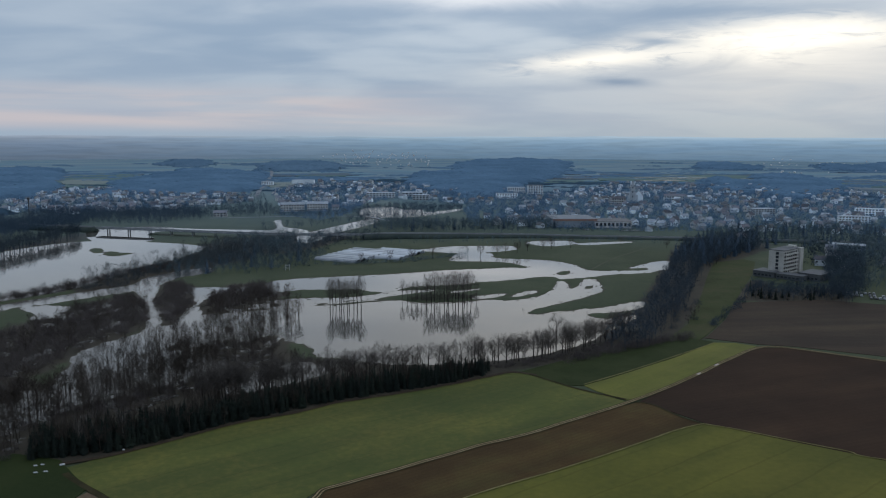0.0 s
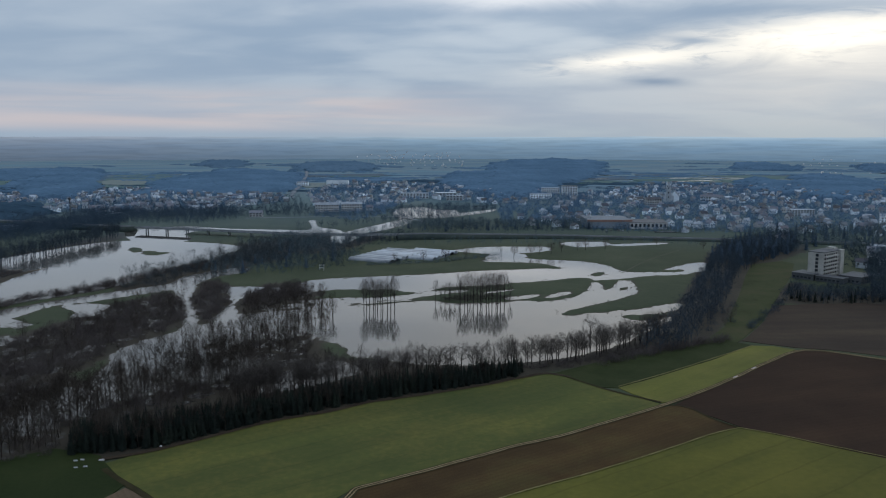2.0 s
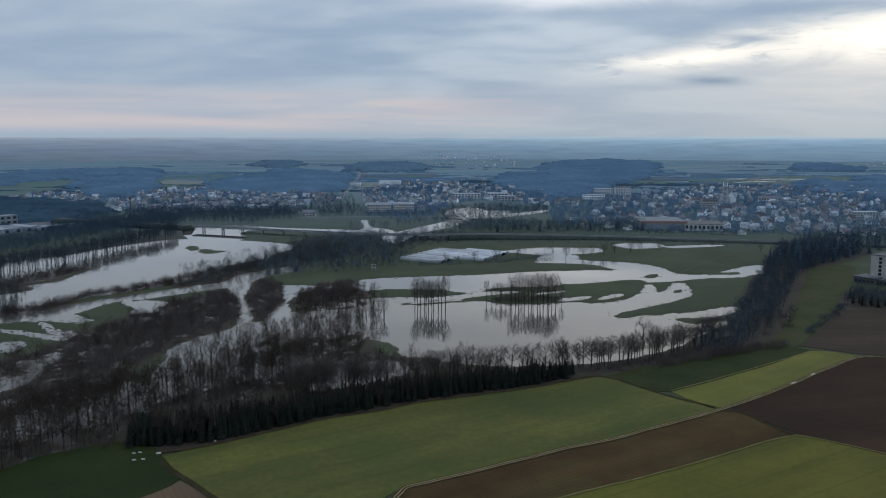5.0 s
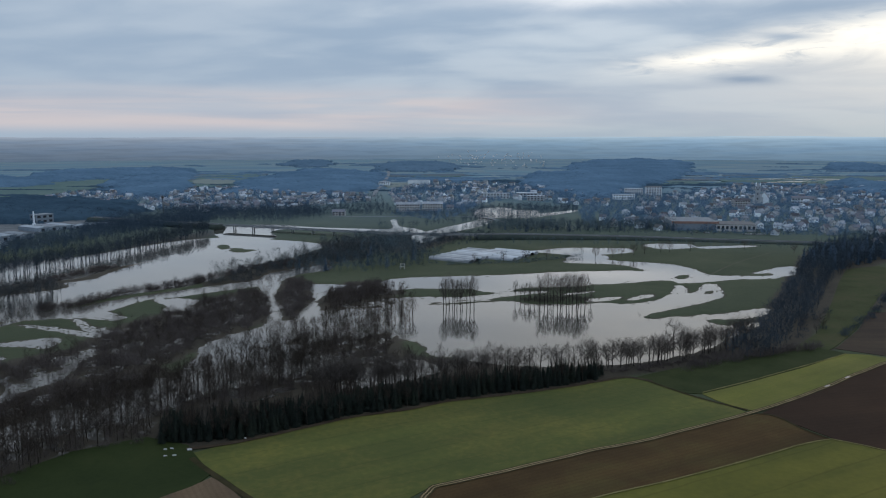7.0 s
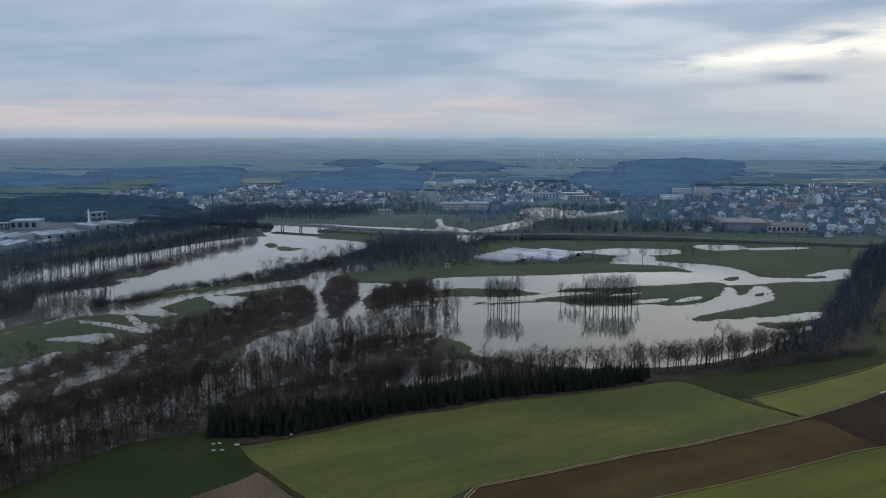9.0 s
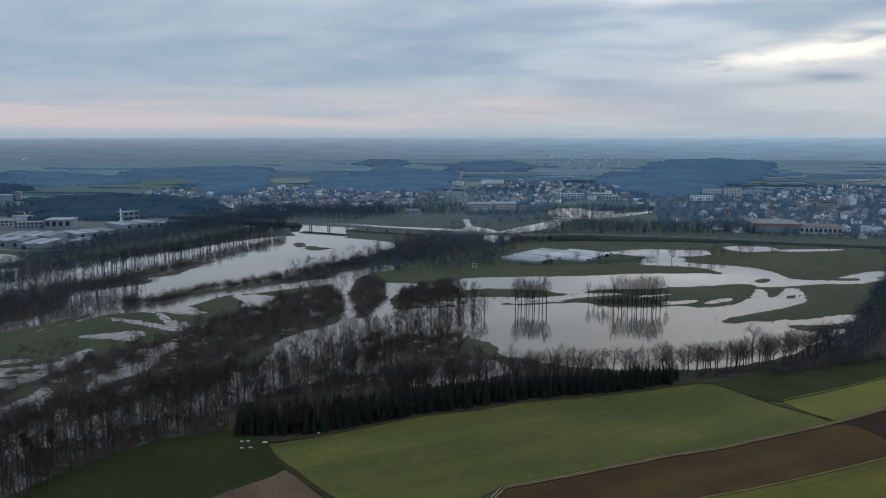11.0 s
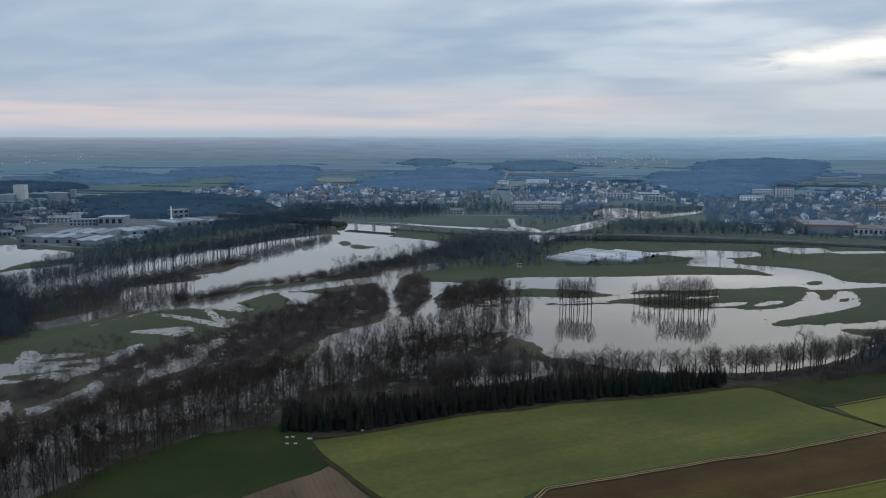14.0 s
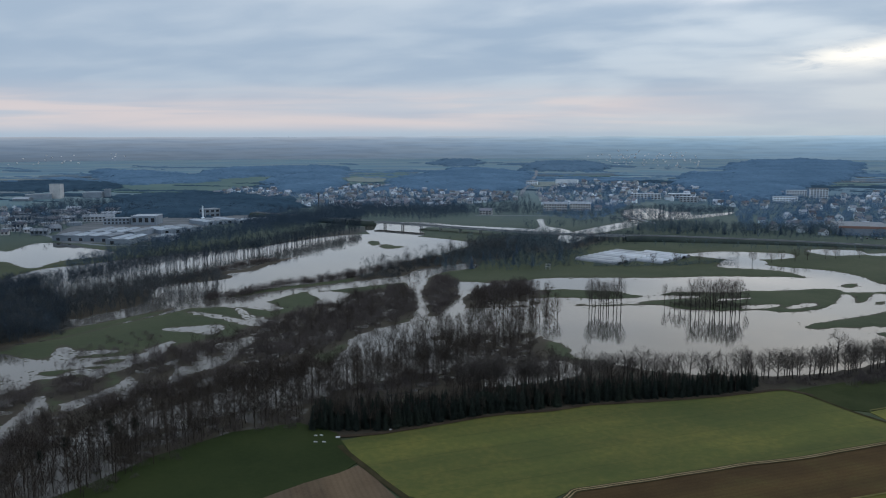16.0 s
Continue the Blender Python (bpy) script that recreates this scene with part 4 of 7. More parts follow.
for k, line in enumerate(([(-129, 269), (-124, 264), (-106, 248), (-89, 234)], [(44, 388), (57, 372), (68, 361), (81, 351)], [(83, 347), (91, 344), (98, 329), (104, 321)])):
    tagged(new("field_balk", ribbon(smooth(line, 8, 0.15, k, closed=False), 0, (2.3, 1.6, 1.2)[k], 0.79, "field_balk", BALK)), "dark trodden strip between two fields", "field strip", "", "structure")


for x, y in [(125, 391), (139, 407)]:                                  # rainwater standing in the ruts
    pts = [(x + 1.6 * math.cos(t) + 0.5 * math.sin(t), y + 1.6 * math.cos(t) - 0.45 * math.sin(t)) for t in np.arange(10) * math.tau / 10]
    sheet("puddle", pts, WATER, 0.86, "rain puddle in the rut of the farm track", "puddle", 0.2, n=2, thick=0.05)
tagged(new("leaf_margin", ribbon(smooth([(-134, 276), (-119, 286), (-103, 300), (-83, 319), (-62, 332), (-45, 346), (-21, 358), (4, 373), (21, 385), (34, 393), (46, 388)], 10, 0.8, 5, closed=False), 0, 2.4, 0.84, "leaf_margin", LEAF_MOULD)), "brown strip of leaf mould along the conifers", "field strip", "", "structure")

for line in ([(0, 245), (22, 261), (43, 275), (66, 292), (93, 313), (105, 320)], [(105, 320), (116, 314), (133, 302), (149, 291), (159, 283), (230, 252)], [(66, 373), (87, 391), (124, 425), (153, 453)]):
    tagged(new("field_edge", ribbon(smooth(line, 10, 0.3, 3, closed=False), 0, 0.8, 0.86, "field_edge", SEAM)), "pale grassy seam between two fields", "field strip", "", "structure")


# ---------------------------------------------------------------- trees
def tube(V, F, p, q, r0, r1, sides):
    p, q = np.asarray(p, float), np.asarray(q, float)
    d = (q - p) / max(np.linalg.norm(q - p), 1e-6)
    u = np.cross(d, (0.31, 0.95, 0.05))
    u /= np.linalg.norm(u)
    v = np.cross(d, u)
    k = len(V)
    ang = np.arange(sides) * math.tau / sides
    for c, r in ((p, r0), (q, r1)):
        V.extend(c + r * (math.cos(t) * u + math.sin(t) * v) for t in ang)
    for i in range(sides):
        j = (i + 1) % sides
        F.append((k + i, k + j, k + sides + j))
        F.append((k + i, k + sides + j, k + sides + i))


def blade(V, F, p, d, length, width, g):
    d = d / np.linalg.norm(d)
    s = np.cross(d, g.normal(size=3))
    s /= max(np.linalg.norm(s), 1e-6)
    k = len(V)
    V.extend((p - s * width / 2, p + s * width / 2, p + d * length))
    F.append((k, k + 1, k + 2))


def bare_tree(seed, height=18.0, width=0.30, first=0.35, limbs=9, twigs=330, sides=5, twig=(1.6, 0.06)):
    """Trunk and crown of a leafless tree: trunk, limbs that reach for a rounded outline, branches and fine twigs."""
    g = np.random.default_rng(seed)
    TV, TF, CV, CF = [], [], [], []
    r = height * 0.0105 * (2.1 if twigs > 800 else 1.15 if twigs > 500 else 1.3)
    lean = g.normal(0, 0.025, 2)
    rows = [-0.06, 0.14, 0.30, 0.46, 0.62, 0.80]
    pts = [np.array((lean[0] * z * height + g.normal(0, 0.12), lean[1] * z * height + g.normal(0, 0.12), z * height)) for z in rows]
    for i in range(5):
        tube(TV, TF, pts[i], pts[i + 1], r * (1 - 0.18 * i), r * (1 - 0.18 * (i + 1)), sides)
    mid_z = height * (0.46 * first + 0.54)
    centre = np.array((lean[0] * mid_z, lean[1] * mid_z, mid_z))
    half = np.array((width * height, width * height, height - mid_z))

    def goal(d, near, far):
        d = d / np.linalg.norm(d)
        return centre + d * half * g.uniform(near, far)

    ends = []
    for i in range(limbs):
        up = -0.55 + 1.5 * (i + g.uniform(0, 0.9)) / limbs
        t = i * 2.4 + g.uniform(-0.5, 0.5)
        d = np.array((math.cos(t), math.sin(t), up))
        end = goal(d, 0.72, 0.98)
        z = height * (first * 0.9 + (0.74 - first) * (i + g.uniform(0, 1)) / limbs)
        b = np.array((lean[0] * z, lean[1] * z, z))
        bend = (b + end) / 2 + np.array((end[0] - b[0], end[1] - b[1], 0)) * 0.08 - np.array((0, 0, 0.03 * height)) * g.uniform(-0.5, 1)
        tube(CV, CF, b, bend, r * 0.44, r * 0.27, 3)
        tube(CV, CF, bend, end, r * 0.27, r * 0.09, 3)
        for _ in range(4):
            k = g.uniform(0.15, 0.95)
            q = b + (bend - b) * k * 2 if k < 0.5 else bend + (end - bend) * (k * 2 - 1)
            q2 = goal(d + g.normal(0, 0.48, 3), 0.70, 1.04)
            if np.linalg.norm(q2 - q) > 0.34 * height:
                q2 = q + (q2 - q) * 0.6
            tube(CV, CF, q, q2, r * 0.15, r * 0.05, 3)
            ends.append((q, q2))
            for _ in range(2):
                p = q + (q2 - q) * g.uniform(0.2, 0.8)
                p2 = p + (goal(p - centre + g.normal(0, 0.3, 3) * half, 0.85, 1.05) - p) * 0.75
                blade(CV, CF, p, p2 - p, np.linalg.norm(p2 - p), r * 0.16, g)
                ends.append((p, p2))
        ends.append((bend, end))
    for _ in range(twigs):
        p, q = ends[g.integers(len(ends))]
        w = p + (q - p) * g.uniform(0.15, 1.0) ** 0.7
        d = q - p
        out = (w - centre) / half
        blade(CV, CF, w, d / max(np.linalg.norm(d), 1e-6) + g.normal(0, 0.5, 3) + out * 0.5 + np.array((0, 0, 0.25)), twig[0] * g.uniform(0.6, 1.3), twig[1], g)
    return (np.array(TV), np.array(TF)), (np.array(CV), np.array(CF))


def spruce(seed, height=19.0, layers=11, blades=13):
    g = np.random.default_rng(seed)
    TV, TF, CV, CF = [], [], [], []
    tube(TV, TF, (0, 0, -1), (0, 0, height * 0.97), height * 0.013, 0.03, 5)
    for i in range(layers):
        s = i / (layers - 1)
        z = height * (0.10 + 0.86 * s)
        reach = height * 0.25 * (1 - s) ** 0.70 + 0.25
        for k in range(blades):
            t = k * math.tau / blades + i * 0.7 + g.uniform(-0.35, 0.35)
            l = reach * g.uniform(0.5, 1.2)
            z = height * (0.10 + 0.86 * s) + g.uniform(-0.5, 0.5)
            c, n = math.cos(t), math.sin(t)
            w2 = 0.24 * reach + 0.12
            j = len(CV)
            CV += [np.array((0, 0, z + 0.5)), np.array((c * l * 0.6 - n * w2, n * l * 0.6 + c * w2, z - 0.25 * l)), np.array((c * l, n * l, z - 0.42 * l)), np.array((c * l * 0.6 + n * w2, n * l * 0.6 - c * w2, z - 0.25 * l))]
            CF += [(j, j + 1, j + 2), (j, j + 2, j + 3)]
    j = len(CV)
    CV += [np.array((-0.15, 0, height * 0.93)), np.array((0.15, 0, height * 0.93)), np.array((0, 0, height * 1.03))]
    CF += [(j, j + 1, j + 2)]
    return (np.array(TV), np.array(TF)), (np.array(CV), np.array(CF))


def shrub(seed, height=5.0, width=3.5, twigs=150, blade_width=0.16, stems=9):
    """A thicket: stems that fan out from the ground and end in twigs."""
    g = np.random.default_rng(seed)
    V, F = [], []
    for _ in range(stems):
        t, s = g.uniform(0, math.tau), g.uniform(0.1, 0.8)
        q = np.array((math.cos(t) * width * s, math.sin(t) * width * s, height * g.uniform(0.5, 0.8)))
        tube(V, F, (q[0] * 0.15, q[1] * 0.15, -0.6), q, 0.06, 0.025, 3)
    for _ in range(twigs):
        d = g.normal(size=3)
        d[2] = abs(d[2]) * 0.9
        d /= np.linalg.norm(d)
        p = d * (width, width, height * 0.92) * g.uniform(0.35, 0.95)
        blade(V, F, p, d + np.array((0, 0, 0.6)) + g.normal(0, 0.4, 3), g.uniform(0.8, 1.8), blade_width, g)
    return np.array(V), np.array(F)


def joined(*pairs):
    V, F, k = [], [], 0
    for v, f in pairs:
        V.append(v)
        F.append(f + k)
        k += len(v)
    return np.concatenate(V), np.concatenate(F)


def wet_at(x, y):
    """How far inside the floodwater a few points lie."""
    best = np.full(np.shape(x), -30.0)
    for o in outlines.values():
        best = np.maximum(best, depth(np.asarray(x, float), np.asarray(y, float), o))
    return best


def fill(poly, gap, seed, dry=None, ragged=0.0):
    """Places at about one gap from each other inside an outline; dry: keep out of water deeper in than that."""
    g = np.random.default_rng(seed)
    p = np.array(poly, float)
    xs = np.arange(p[:, 0].min() - 2, p[:, 0].max() + 2, gap)
    ys = np.arange(p[:, 1].min() - 2, p[:, 1].max() + 2, gap)
    x, y = (v.ravel() for v in np.meshgrid(xs, ys))
    x, y = x + g.uniform(-0.48, 0.48, x.size) * gap, y + g.uniform(-0.48, 0.48, y.size) * gap
    keep = depth(x, y, p, 40) > (ragged * (0.8 * waves(x, y, 25, seed) + 0.6 * waves(x, y, 11, seed + 1)) if ragged else 0)
    x, y = x[keep], y[keep]
    if dry == "land":                                # thickets keep to what stands out of the water
        k = shoreline(x, y, wet_at(x, y)) < 0.9
        x, y = x[k], y[k]
    elif dry is not None:
        k = wet_at(x, y) < dry
        x, y = x[k], y[k]
    return np.c_[x, y]


def grove(name, label, category, places, shapes, mat, low, high, seed):
    """One mesh of many trees that nobody could count."""
    g = np.random.default_rng(seed)
    V, F, k = [], [], 0
    for x, y in places:
        v, f = shapes[g.integers(len(shapes))]
        s, t = g.uniform(low, high), g.uniform(0, math.tau)
        c, n = math.cos(t) * s * g.uniform(0.85, 1.2), math.sin(t) * s
        c = math.cos(t) * s
        V.append(np.c_[v[:, 0] * c - v[:, 1] * n + x, v[:, 0] * n + v[:, 1] * c + y, v[:, 2] * s + ground_z(x, y) - 0.2])
        F.append(f + k)
        k += len(v)
    if V:
        return tagged(new(name, triangles(name, np.concatenate(V), np.concatenate(F), mat)), label, category, "", "stuff")


TALL = [joined(*bare_tree(10 + i, 18, 0.19, 0.30, 8, 230, 4, (1.8, 0.10))) for i in range(6)]
ROUND = [joined(*bare_tree(30 + i, 17, 0.28, 0.18, 9, 260, 4, (1.8, 0.105))) for i in range(6)]
FAR_TREES = [joined(*bare_tree(40 + i, 17, 0.28, 0.18, 6, 90, 3, (2.3, 0.20))) for i in range(8)]
FIRS = [joined(*spruce(50 + i, 18, 12, 10)) for i in range(5)]
GARDEN = [shrub(65 + i, 8.5, 3.6, 46, 0.62, 3) for i in range(8)]
SHRUBS = [shrub(60 + i, 5.0, 3.6, 170, 0.12, 6) for i in range(6)]
SPARSE = [shrub(160 + i, 6.0, 3.8, 70, 0.26, 4) for i in range(6)]
TUFTS = [shrub(90 + i, 5.0, 4.0, 34, 0.3) for i in range(4)]

grove("spruce_belt", "dense dark green spruce belt along the field", "wood", fill(WOODS["conifer_belt"], 2.5, 1), FIRS, NEEDLES, 0.34, 0.58, 1)
grove("belt_undergrowth", "dark evergreen undergrowth below the spruces", "brush", fill(WOODS["conifer_belt"], 4.2, 102), SHRUBS, NEEDLES, 0.5, 1.0, 102)
grove("belt_trees", "bare trees rising out of the spruce belt", "wood", fill(WOODS["conifer_belt"], 5.0, 101), TALL, TWIG, 0.45, 0.78, 101)
grove("bare_front_wood", "bare brown flooded wood with thin trunks", "wood", fill(WOODS["front_wood"], 5.0, 2), TALL + ROUND, TWIG, 0.5, 1.0, 2)
grove("undergrowth", "tangled brown undergrowth beneath the bare wood", "brush", fill(WOODS["front_wood"], 5.4, 22, "land", ragged=4), SHRUBS, BRUSH, 0.4, 0.9, 22)
grove("bare_middle_wood", "bare grey-brown trees standing in floodwater", "wood", fill(WOODS["middle_wood"], 8.4, 3), TALL + ROUND, TWIG, 0.5, 0.88, 3)
grove("belt_back_wood", "bare trees on the bank behind the spruces", "wood", fill(WOODS["belt_back"], 7.0, 25), TALL + ROUND, TWIG, 0.40, 0.66, 25)
grove("alder_swamp", "bare alders standing in the flooded swamp", "wood", fill(WOODS["alder_swamp"], 8.6, 26), TALL + ROUND, TWIG, 0.45, 0.85, 26)
grove("swamp_brush", "low brush between the flooded alders", "brush", fill(WOODS["alder_swamp"], 5.2, 27, "land", ragged=4), SHRUBS, BRUSH, 0.4, 1.0, 27)
grove("willow_thicket", "reddish-brown willow thicket between the channels", "brush", fill(WOODS["willow_brush"], 4.5, 4, "land", ragged=9), SHRUBS, BRUSH, 0.5, 1.3, 4)
grove("willow_trees", "bare willows rising over the thicket", "wood", fill(WOODS["willow_brush"], 15, 44), ROUND, TWIG, 0.5, 0.8, 44)
grove("wet_meadow_brush", "scattered leafless brush on the wet meadow", "brush", fill([(-324, 340), (-329, 378), (-314, 400), (-267, 360), (-261, 312), (-264, 275)], 8.0, 175, ragged=10), SHRUBS, BRUSH, 0.35, 0.9, 175)
for i, key in enumerate(("bank_brush", "pool_brush", "near_brush", "island_brush", "spur_brush", "shore_brush", "alder_bank")):
    grove(key, "brown leafless brush on the flooded bank", "brush", fill(WOODS[key], 4.0, 205 + i, "land", ragged=4), SHRUBS, BRUSH, 0.5, 1.2, 205 + i)
grove("riverside_wood", "dark bare wood along the river", "wood", fill(WOODS["river_wood"], 6.6, 11, ragged=9), FAR_TREES + SPARSE, HAZED_TWIG, 0.35, 0.75, 11)
grove("dyke_brush", "dark bushes and small trees on the river dyke", "brush", fill(WOODS["dyke_brush"], 5.2, 112, ragged=8), SHRUBS + SHRUBS + FAR_TREES, MID_TWIG, 0.5, 1.1, 112)
grove("viaduct_brush", "dark brush and small trees below the viaduct", "brush", fill(WOODS["viaduct_brush"], 6.5, 111, "land", ragged=6), SPARSE + FAR_TREES, HAZED_TWIG, 0.45, 0.9, 111)
grove("riverside_spruces", "dark spruces among the bare river trees", "wood", fill(WOODS["river_wood"], 40, 12), FIRS, HAZE_BLUE, 0.4, 0.7, 12)
grove("left_wood", "bare trees in a row beside the wet meadow", "wood", fill(WOODS["left_wood"], 5.4, 13), ROUND + TALL, MID_TWIG, 0.55, 0.9, 13)
DENSE = [(-526, 459), (-511, 513), (-418, 444), (-360, 382), (-375, 350), (-375, 324)]
grove("dense_left_wood", "dense dark bare wood beside the wet meadow", "wood", fill(DENSE, 4.6, 113, ragged=4), ROUND, BANK_TWIG, 0.5, 0.85, 113)
grove("dense_wood_thicket", "dark thicket under the dense bare wood", "brush", fill(DENSE, 5.0, 114, ragged=4), SHRUBS, MID_TWIG, 0.5, 1.1, 114)
grove("lakeside_wood", "long bare wood standing in the flooded lake", "wood", fill(WOODS["long_wood"], 6.0, 14), TALL + ROUND, BANK_TWIG, 0.7, 1.05, 14)
for i, key in enumerate(("left_wood", "lake_strip_brush")):
    grove("swamp_thicket", "dark thicket below the flooded trees", "brush", fill(WOODS[key], 5.6, 230 + i, "land", ragged=3), SHRUBS, MID_TWIG, 0.3, 0.8, 230 + i)
grove("works_belt_wood", "bare wood between the lake and the works", "wood", fill(WOODS["works_belt"], 6.4, 24, ragged=4), FAR_TREES, HAZE_BLUE, 0.5, 0.85, 24)
grove("embankment_wood", "dark wood on the road embankment", "wood", fill(WOODS["dam_wood"], 8.5, 15), FAR_TREES, HAZE_BLUE, 0.6, 0.95, 15)
grove("north_wood", "bare trees beyond the viaduct", "wood", fill(WOODS["north_wood"], 12, 16), FAR_TREES, HAZE_BLUE, 0.6, 0.9, 16)
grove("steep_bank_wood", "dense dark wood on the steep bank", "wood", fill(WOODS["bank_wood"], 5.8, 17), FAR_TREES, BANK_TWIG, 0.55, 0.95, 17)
grove("bank_firs", "dark firs at the head of the bank wood", "wood", fill(WOODS["bank_wood"][3:8], 11, 18), FIRS, HAZE_BLUE, 0.6, 1.0, 18)
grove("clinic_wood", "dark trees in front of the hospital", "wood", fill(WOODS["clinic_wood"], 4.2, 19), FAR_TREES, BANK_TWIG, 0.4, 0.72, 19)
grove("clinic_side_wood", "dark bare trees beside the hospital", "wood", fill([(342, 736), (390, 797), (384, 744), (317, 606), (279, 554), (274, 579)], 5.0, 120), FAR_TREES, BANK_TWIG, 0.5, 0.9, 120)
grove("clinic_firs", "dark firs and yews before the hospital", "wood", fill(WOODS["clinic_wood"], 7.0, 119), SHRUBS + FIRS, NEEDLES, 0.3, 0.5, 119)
grove("park_wood", "park trees beside the hospital", "wood", fill(WOODS["park_wood"], 9, 20), FAR_TREES, HAZED_TWIG, 0.5, 0.85, 20)
grove("roadside_wood", "dark conifers and bare trees by the road", "wood", fill(WOODS["road_wood"], 7, 21), FAR_TREES, HAZED_TWIG, 0.6, 0.95, 21)
grove("roadside_firs", "dark firs by the road embankment", "wood", fill(WOODS["road_wood"], 30, 121), FIRS, HAZE_BLUE, 0.5, 0.85, 121)
grove("slope_hedge", "dark overgrown hedge along the slope", "hedge", fill(WOODS["slope_hedge"], 3.6, 23), SHRUBS, BRUSH, 0.7, 1.2, 23)
def canopy(name, label, poly, mat, gap, high, seed, rough=34.0):
    """A far wood: one closed, uneven roof of crowns over its outline."""
    edge = smooth(poly, 10, rough, seed)
    pad = gap + 1.4 * rough
    x0, x1, y0, y1 = edge[:, 0].min() - pad, edge[:, 0].max() + pad, edge[:, 1].min() - pad, edge[:, 1].max() + pad
    g = np.random.default_rng(seed)
    X, Y = np.meshgrid(np.arange(x0, x1, gap), np.arange(y0, y1, gap))
    X, Y = X + g.uniform(-0.4, 0.4, X.shape) * gap, Y + g.uniform(-0.4, 0.4, X.shape) * gap
    d = depth(X, Y, edge, 60)
    d = d + rough / 34 * (20 * waves(X, Y, 130, seed + 2) + 14 * waves(X, Y, 60, seed + 3) + 8 * waves(X, Y, 26, seed + 4) + g.uniform(-12, 5, X.shape))
    Z = (high * (0.80 + 0.10 * waves(X, Y, 70, seed) + 0.06 * waves(X, Y, 22, seed + 1)) + g.uniform(-2.2, 2.2, X.shape)) * (1 - 0.80 * np.exp(-np.maximum(d, 0) / 22))
    r = np.hypot(X, Y)
    roll = np.clip((r - 1800) / 1500, 0, 1) * 5 * waves(X, Y, 900, 3) * np.clip((3250 - r) / 500, 0, 1)
    Z = np.where(d > 0, Z, -8.0) + 0.45 + rise(r) + roll
    nr, nc = X.shape
    i = np.arange(nr * nc).reshape(nr, nc)
    a, b, c, e = i[:-1, :-1].ravel(), i[:-1, 1:].ravel(), i[1:, 1:].ravel(), i[1:, :-1].ravel()
    F = np.r_[np.c_[a, b, c], np.c_[a, c, e]]
    F = F[(d.ravel()[F] > 0).any(1)]
    used, F = np.unique(F, return_inverse=True)
    return tagged(new(name, triangles(name, np.c_[X.ravel(), Y.ravel(), Z.ravel()][used], F.reshape(-1, 3), mat)), label, "wood", "", "stuff")


def haze_tier(r):
    """The wood colour for that distance, with haze painted into it."""
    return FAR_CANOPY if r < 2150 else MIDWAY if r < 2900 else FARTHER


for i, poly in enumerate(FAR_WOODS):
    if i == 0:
        canopy("works_wood", "dark wood behind the works, tinted with blue haze", poly, FAR_CANOPY, 5.0, 12.0, 87)
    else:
        canopy("far_wood", "distant dark winter wood with blue haze in its colour", poly, MIDWAY if poly[0][0] > 600 else haze_tier(math.hypot(*np.mean(poly, 0))), 6.0, 12.0, 80 + i)
g = np.random.default_rng(91)
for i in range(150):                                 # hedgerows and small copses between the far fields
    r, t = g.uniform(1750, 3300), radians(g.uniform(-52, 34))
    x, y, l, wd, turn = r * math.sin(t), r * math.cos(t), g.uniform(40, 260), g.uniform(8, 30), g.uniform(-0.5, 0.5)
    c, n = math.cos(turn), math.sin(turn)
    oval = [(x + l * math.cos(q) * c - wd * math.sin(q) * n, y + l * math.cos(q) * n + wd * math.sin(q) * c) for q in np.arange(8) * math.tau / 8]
    canopy("hedgerow", "far hedgerow of bare trees between fields", oval, haze_tier(r), 7.0, g.uniform(4, 8), 200 + i, 14.0)


# ---------------------------------------------------------------- single trees
def tree_thing(name, label, shapes, bark, leaf):
    root = thing(name, label, "tree")
    (tv, tf), (cv, cf) = shapes
    part("trunk", triangles("trunk", tv, tf, bark), None, root)
    part("crown", triangles("crown", cv, cf, leaf), None, root)
    return root


OAK_TWIG = material("dark_twigs", [(0.055, 0.049, 0.044), (0.081, 0.071, 0.065), (0.107, 0.094, 0.085)], 0.2, 0.95, 0.0, 10, vary=0.2)
STANDING = set()


def place(ob, m):
    """The first one is put in its place, all others are copies."""
    if ob.name not in STANDING:
        STANDING.add(ob.name)
        ob.matrix_basis = m
        return ob
    return copy_thing(ob, m)


def plant(ob, x, y, size, turn, label="", group=""):
    ob = place(ob, pose(x, y, ground_z(x, y) - 0.3, 0, 0, turn))
    ob.scale = (size, size, size)
    return tagged(ob, label, "", group)


OAKS = [tree_thing("bare_oak", "leafless oak with a wide branching crown", bare_tree(100 + i, 18, 0.33, 0.20, 13, 1300, 6, (1.5, 0.042)), BARK, OAK_TWIG) for i in range(5)]
POPLARS = [tree_thing("bare_alder", "tall slim leafless alder standing in floodwater", bare_tree(120 + i, 25, 0.16, 0.26, 14, 420, 6, (2.2, 0.055)), BARK, OAK_TWIG) for i in range(4)]
g = np.random.default_rng(77)
row = smooth([(-104, 344), (-90, 352), (-68, 364), (-23, 388), (22, 406), (46, 417), (68, 432), (87, 450), (109, 478)], 12, 1.5, 4, closed=False)
row = np.concatenate([row, row[:40:2] + (3.0, 7.0)])
row = np.array([p for p in row if g.random() < 0.95])
for k in range(len(row)):
    x, y = row[k] + g.normal(0, 1.4, 2)
    plant(OAKS[g.integers(5)], x, y + (k % 3) * 2.5, g.uniform(0.68, 0.98), g.uniform(0, 360), group="oaks along the flooded lake")
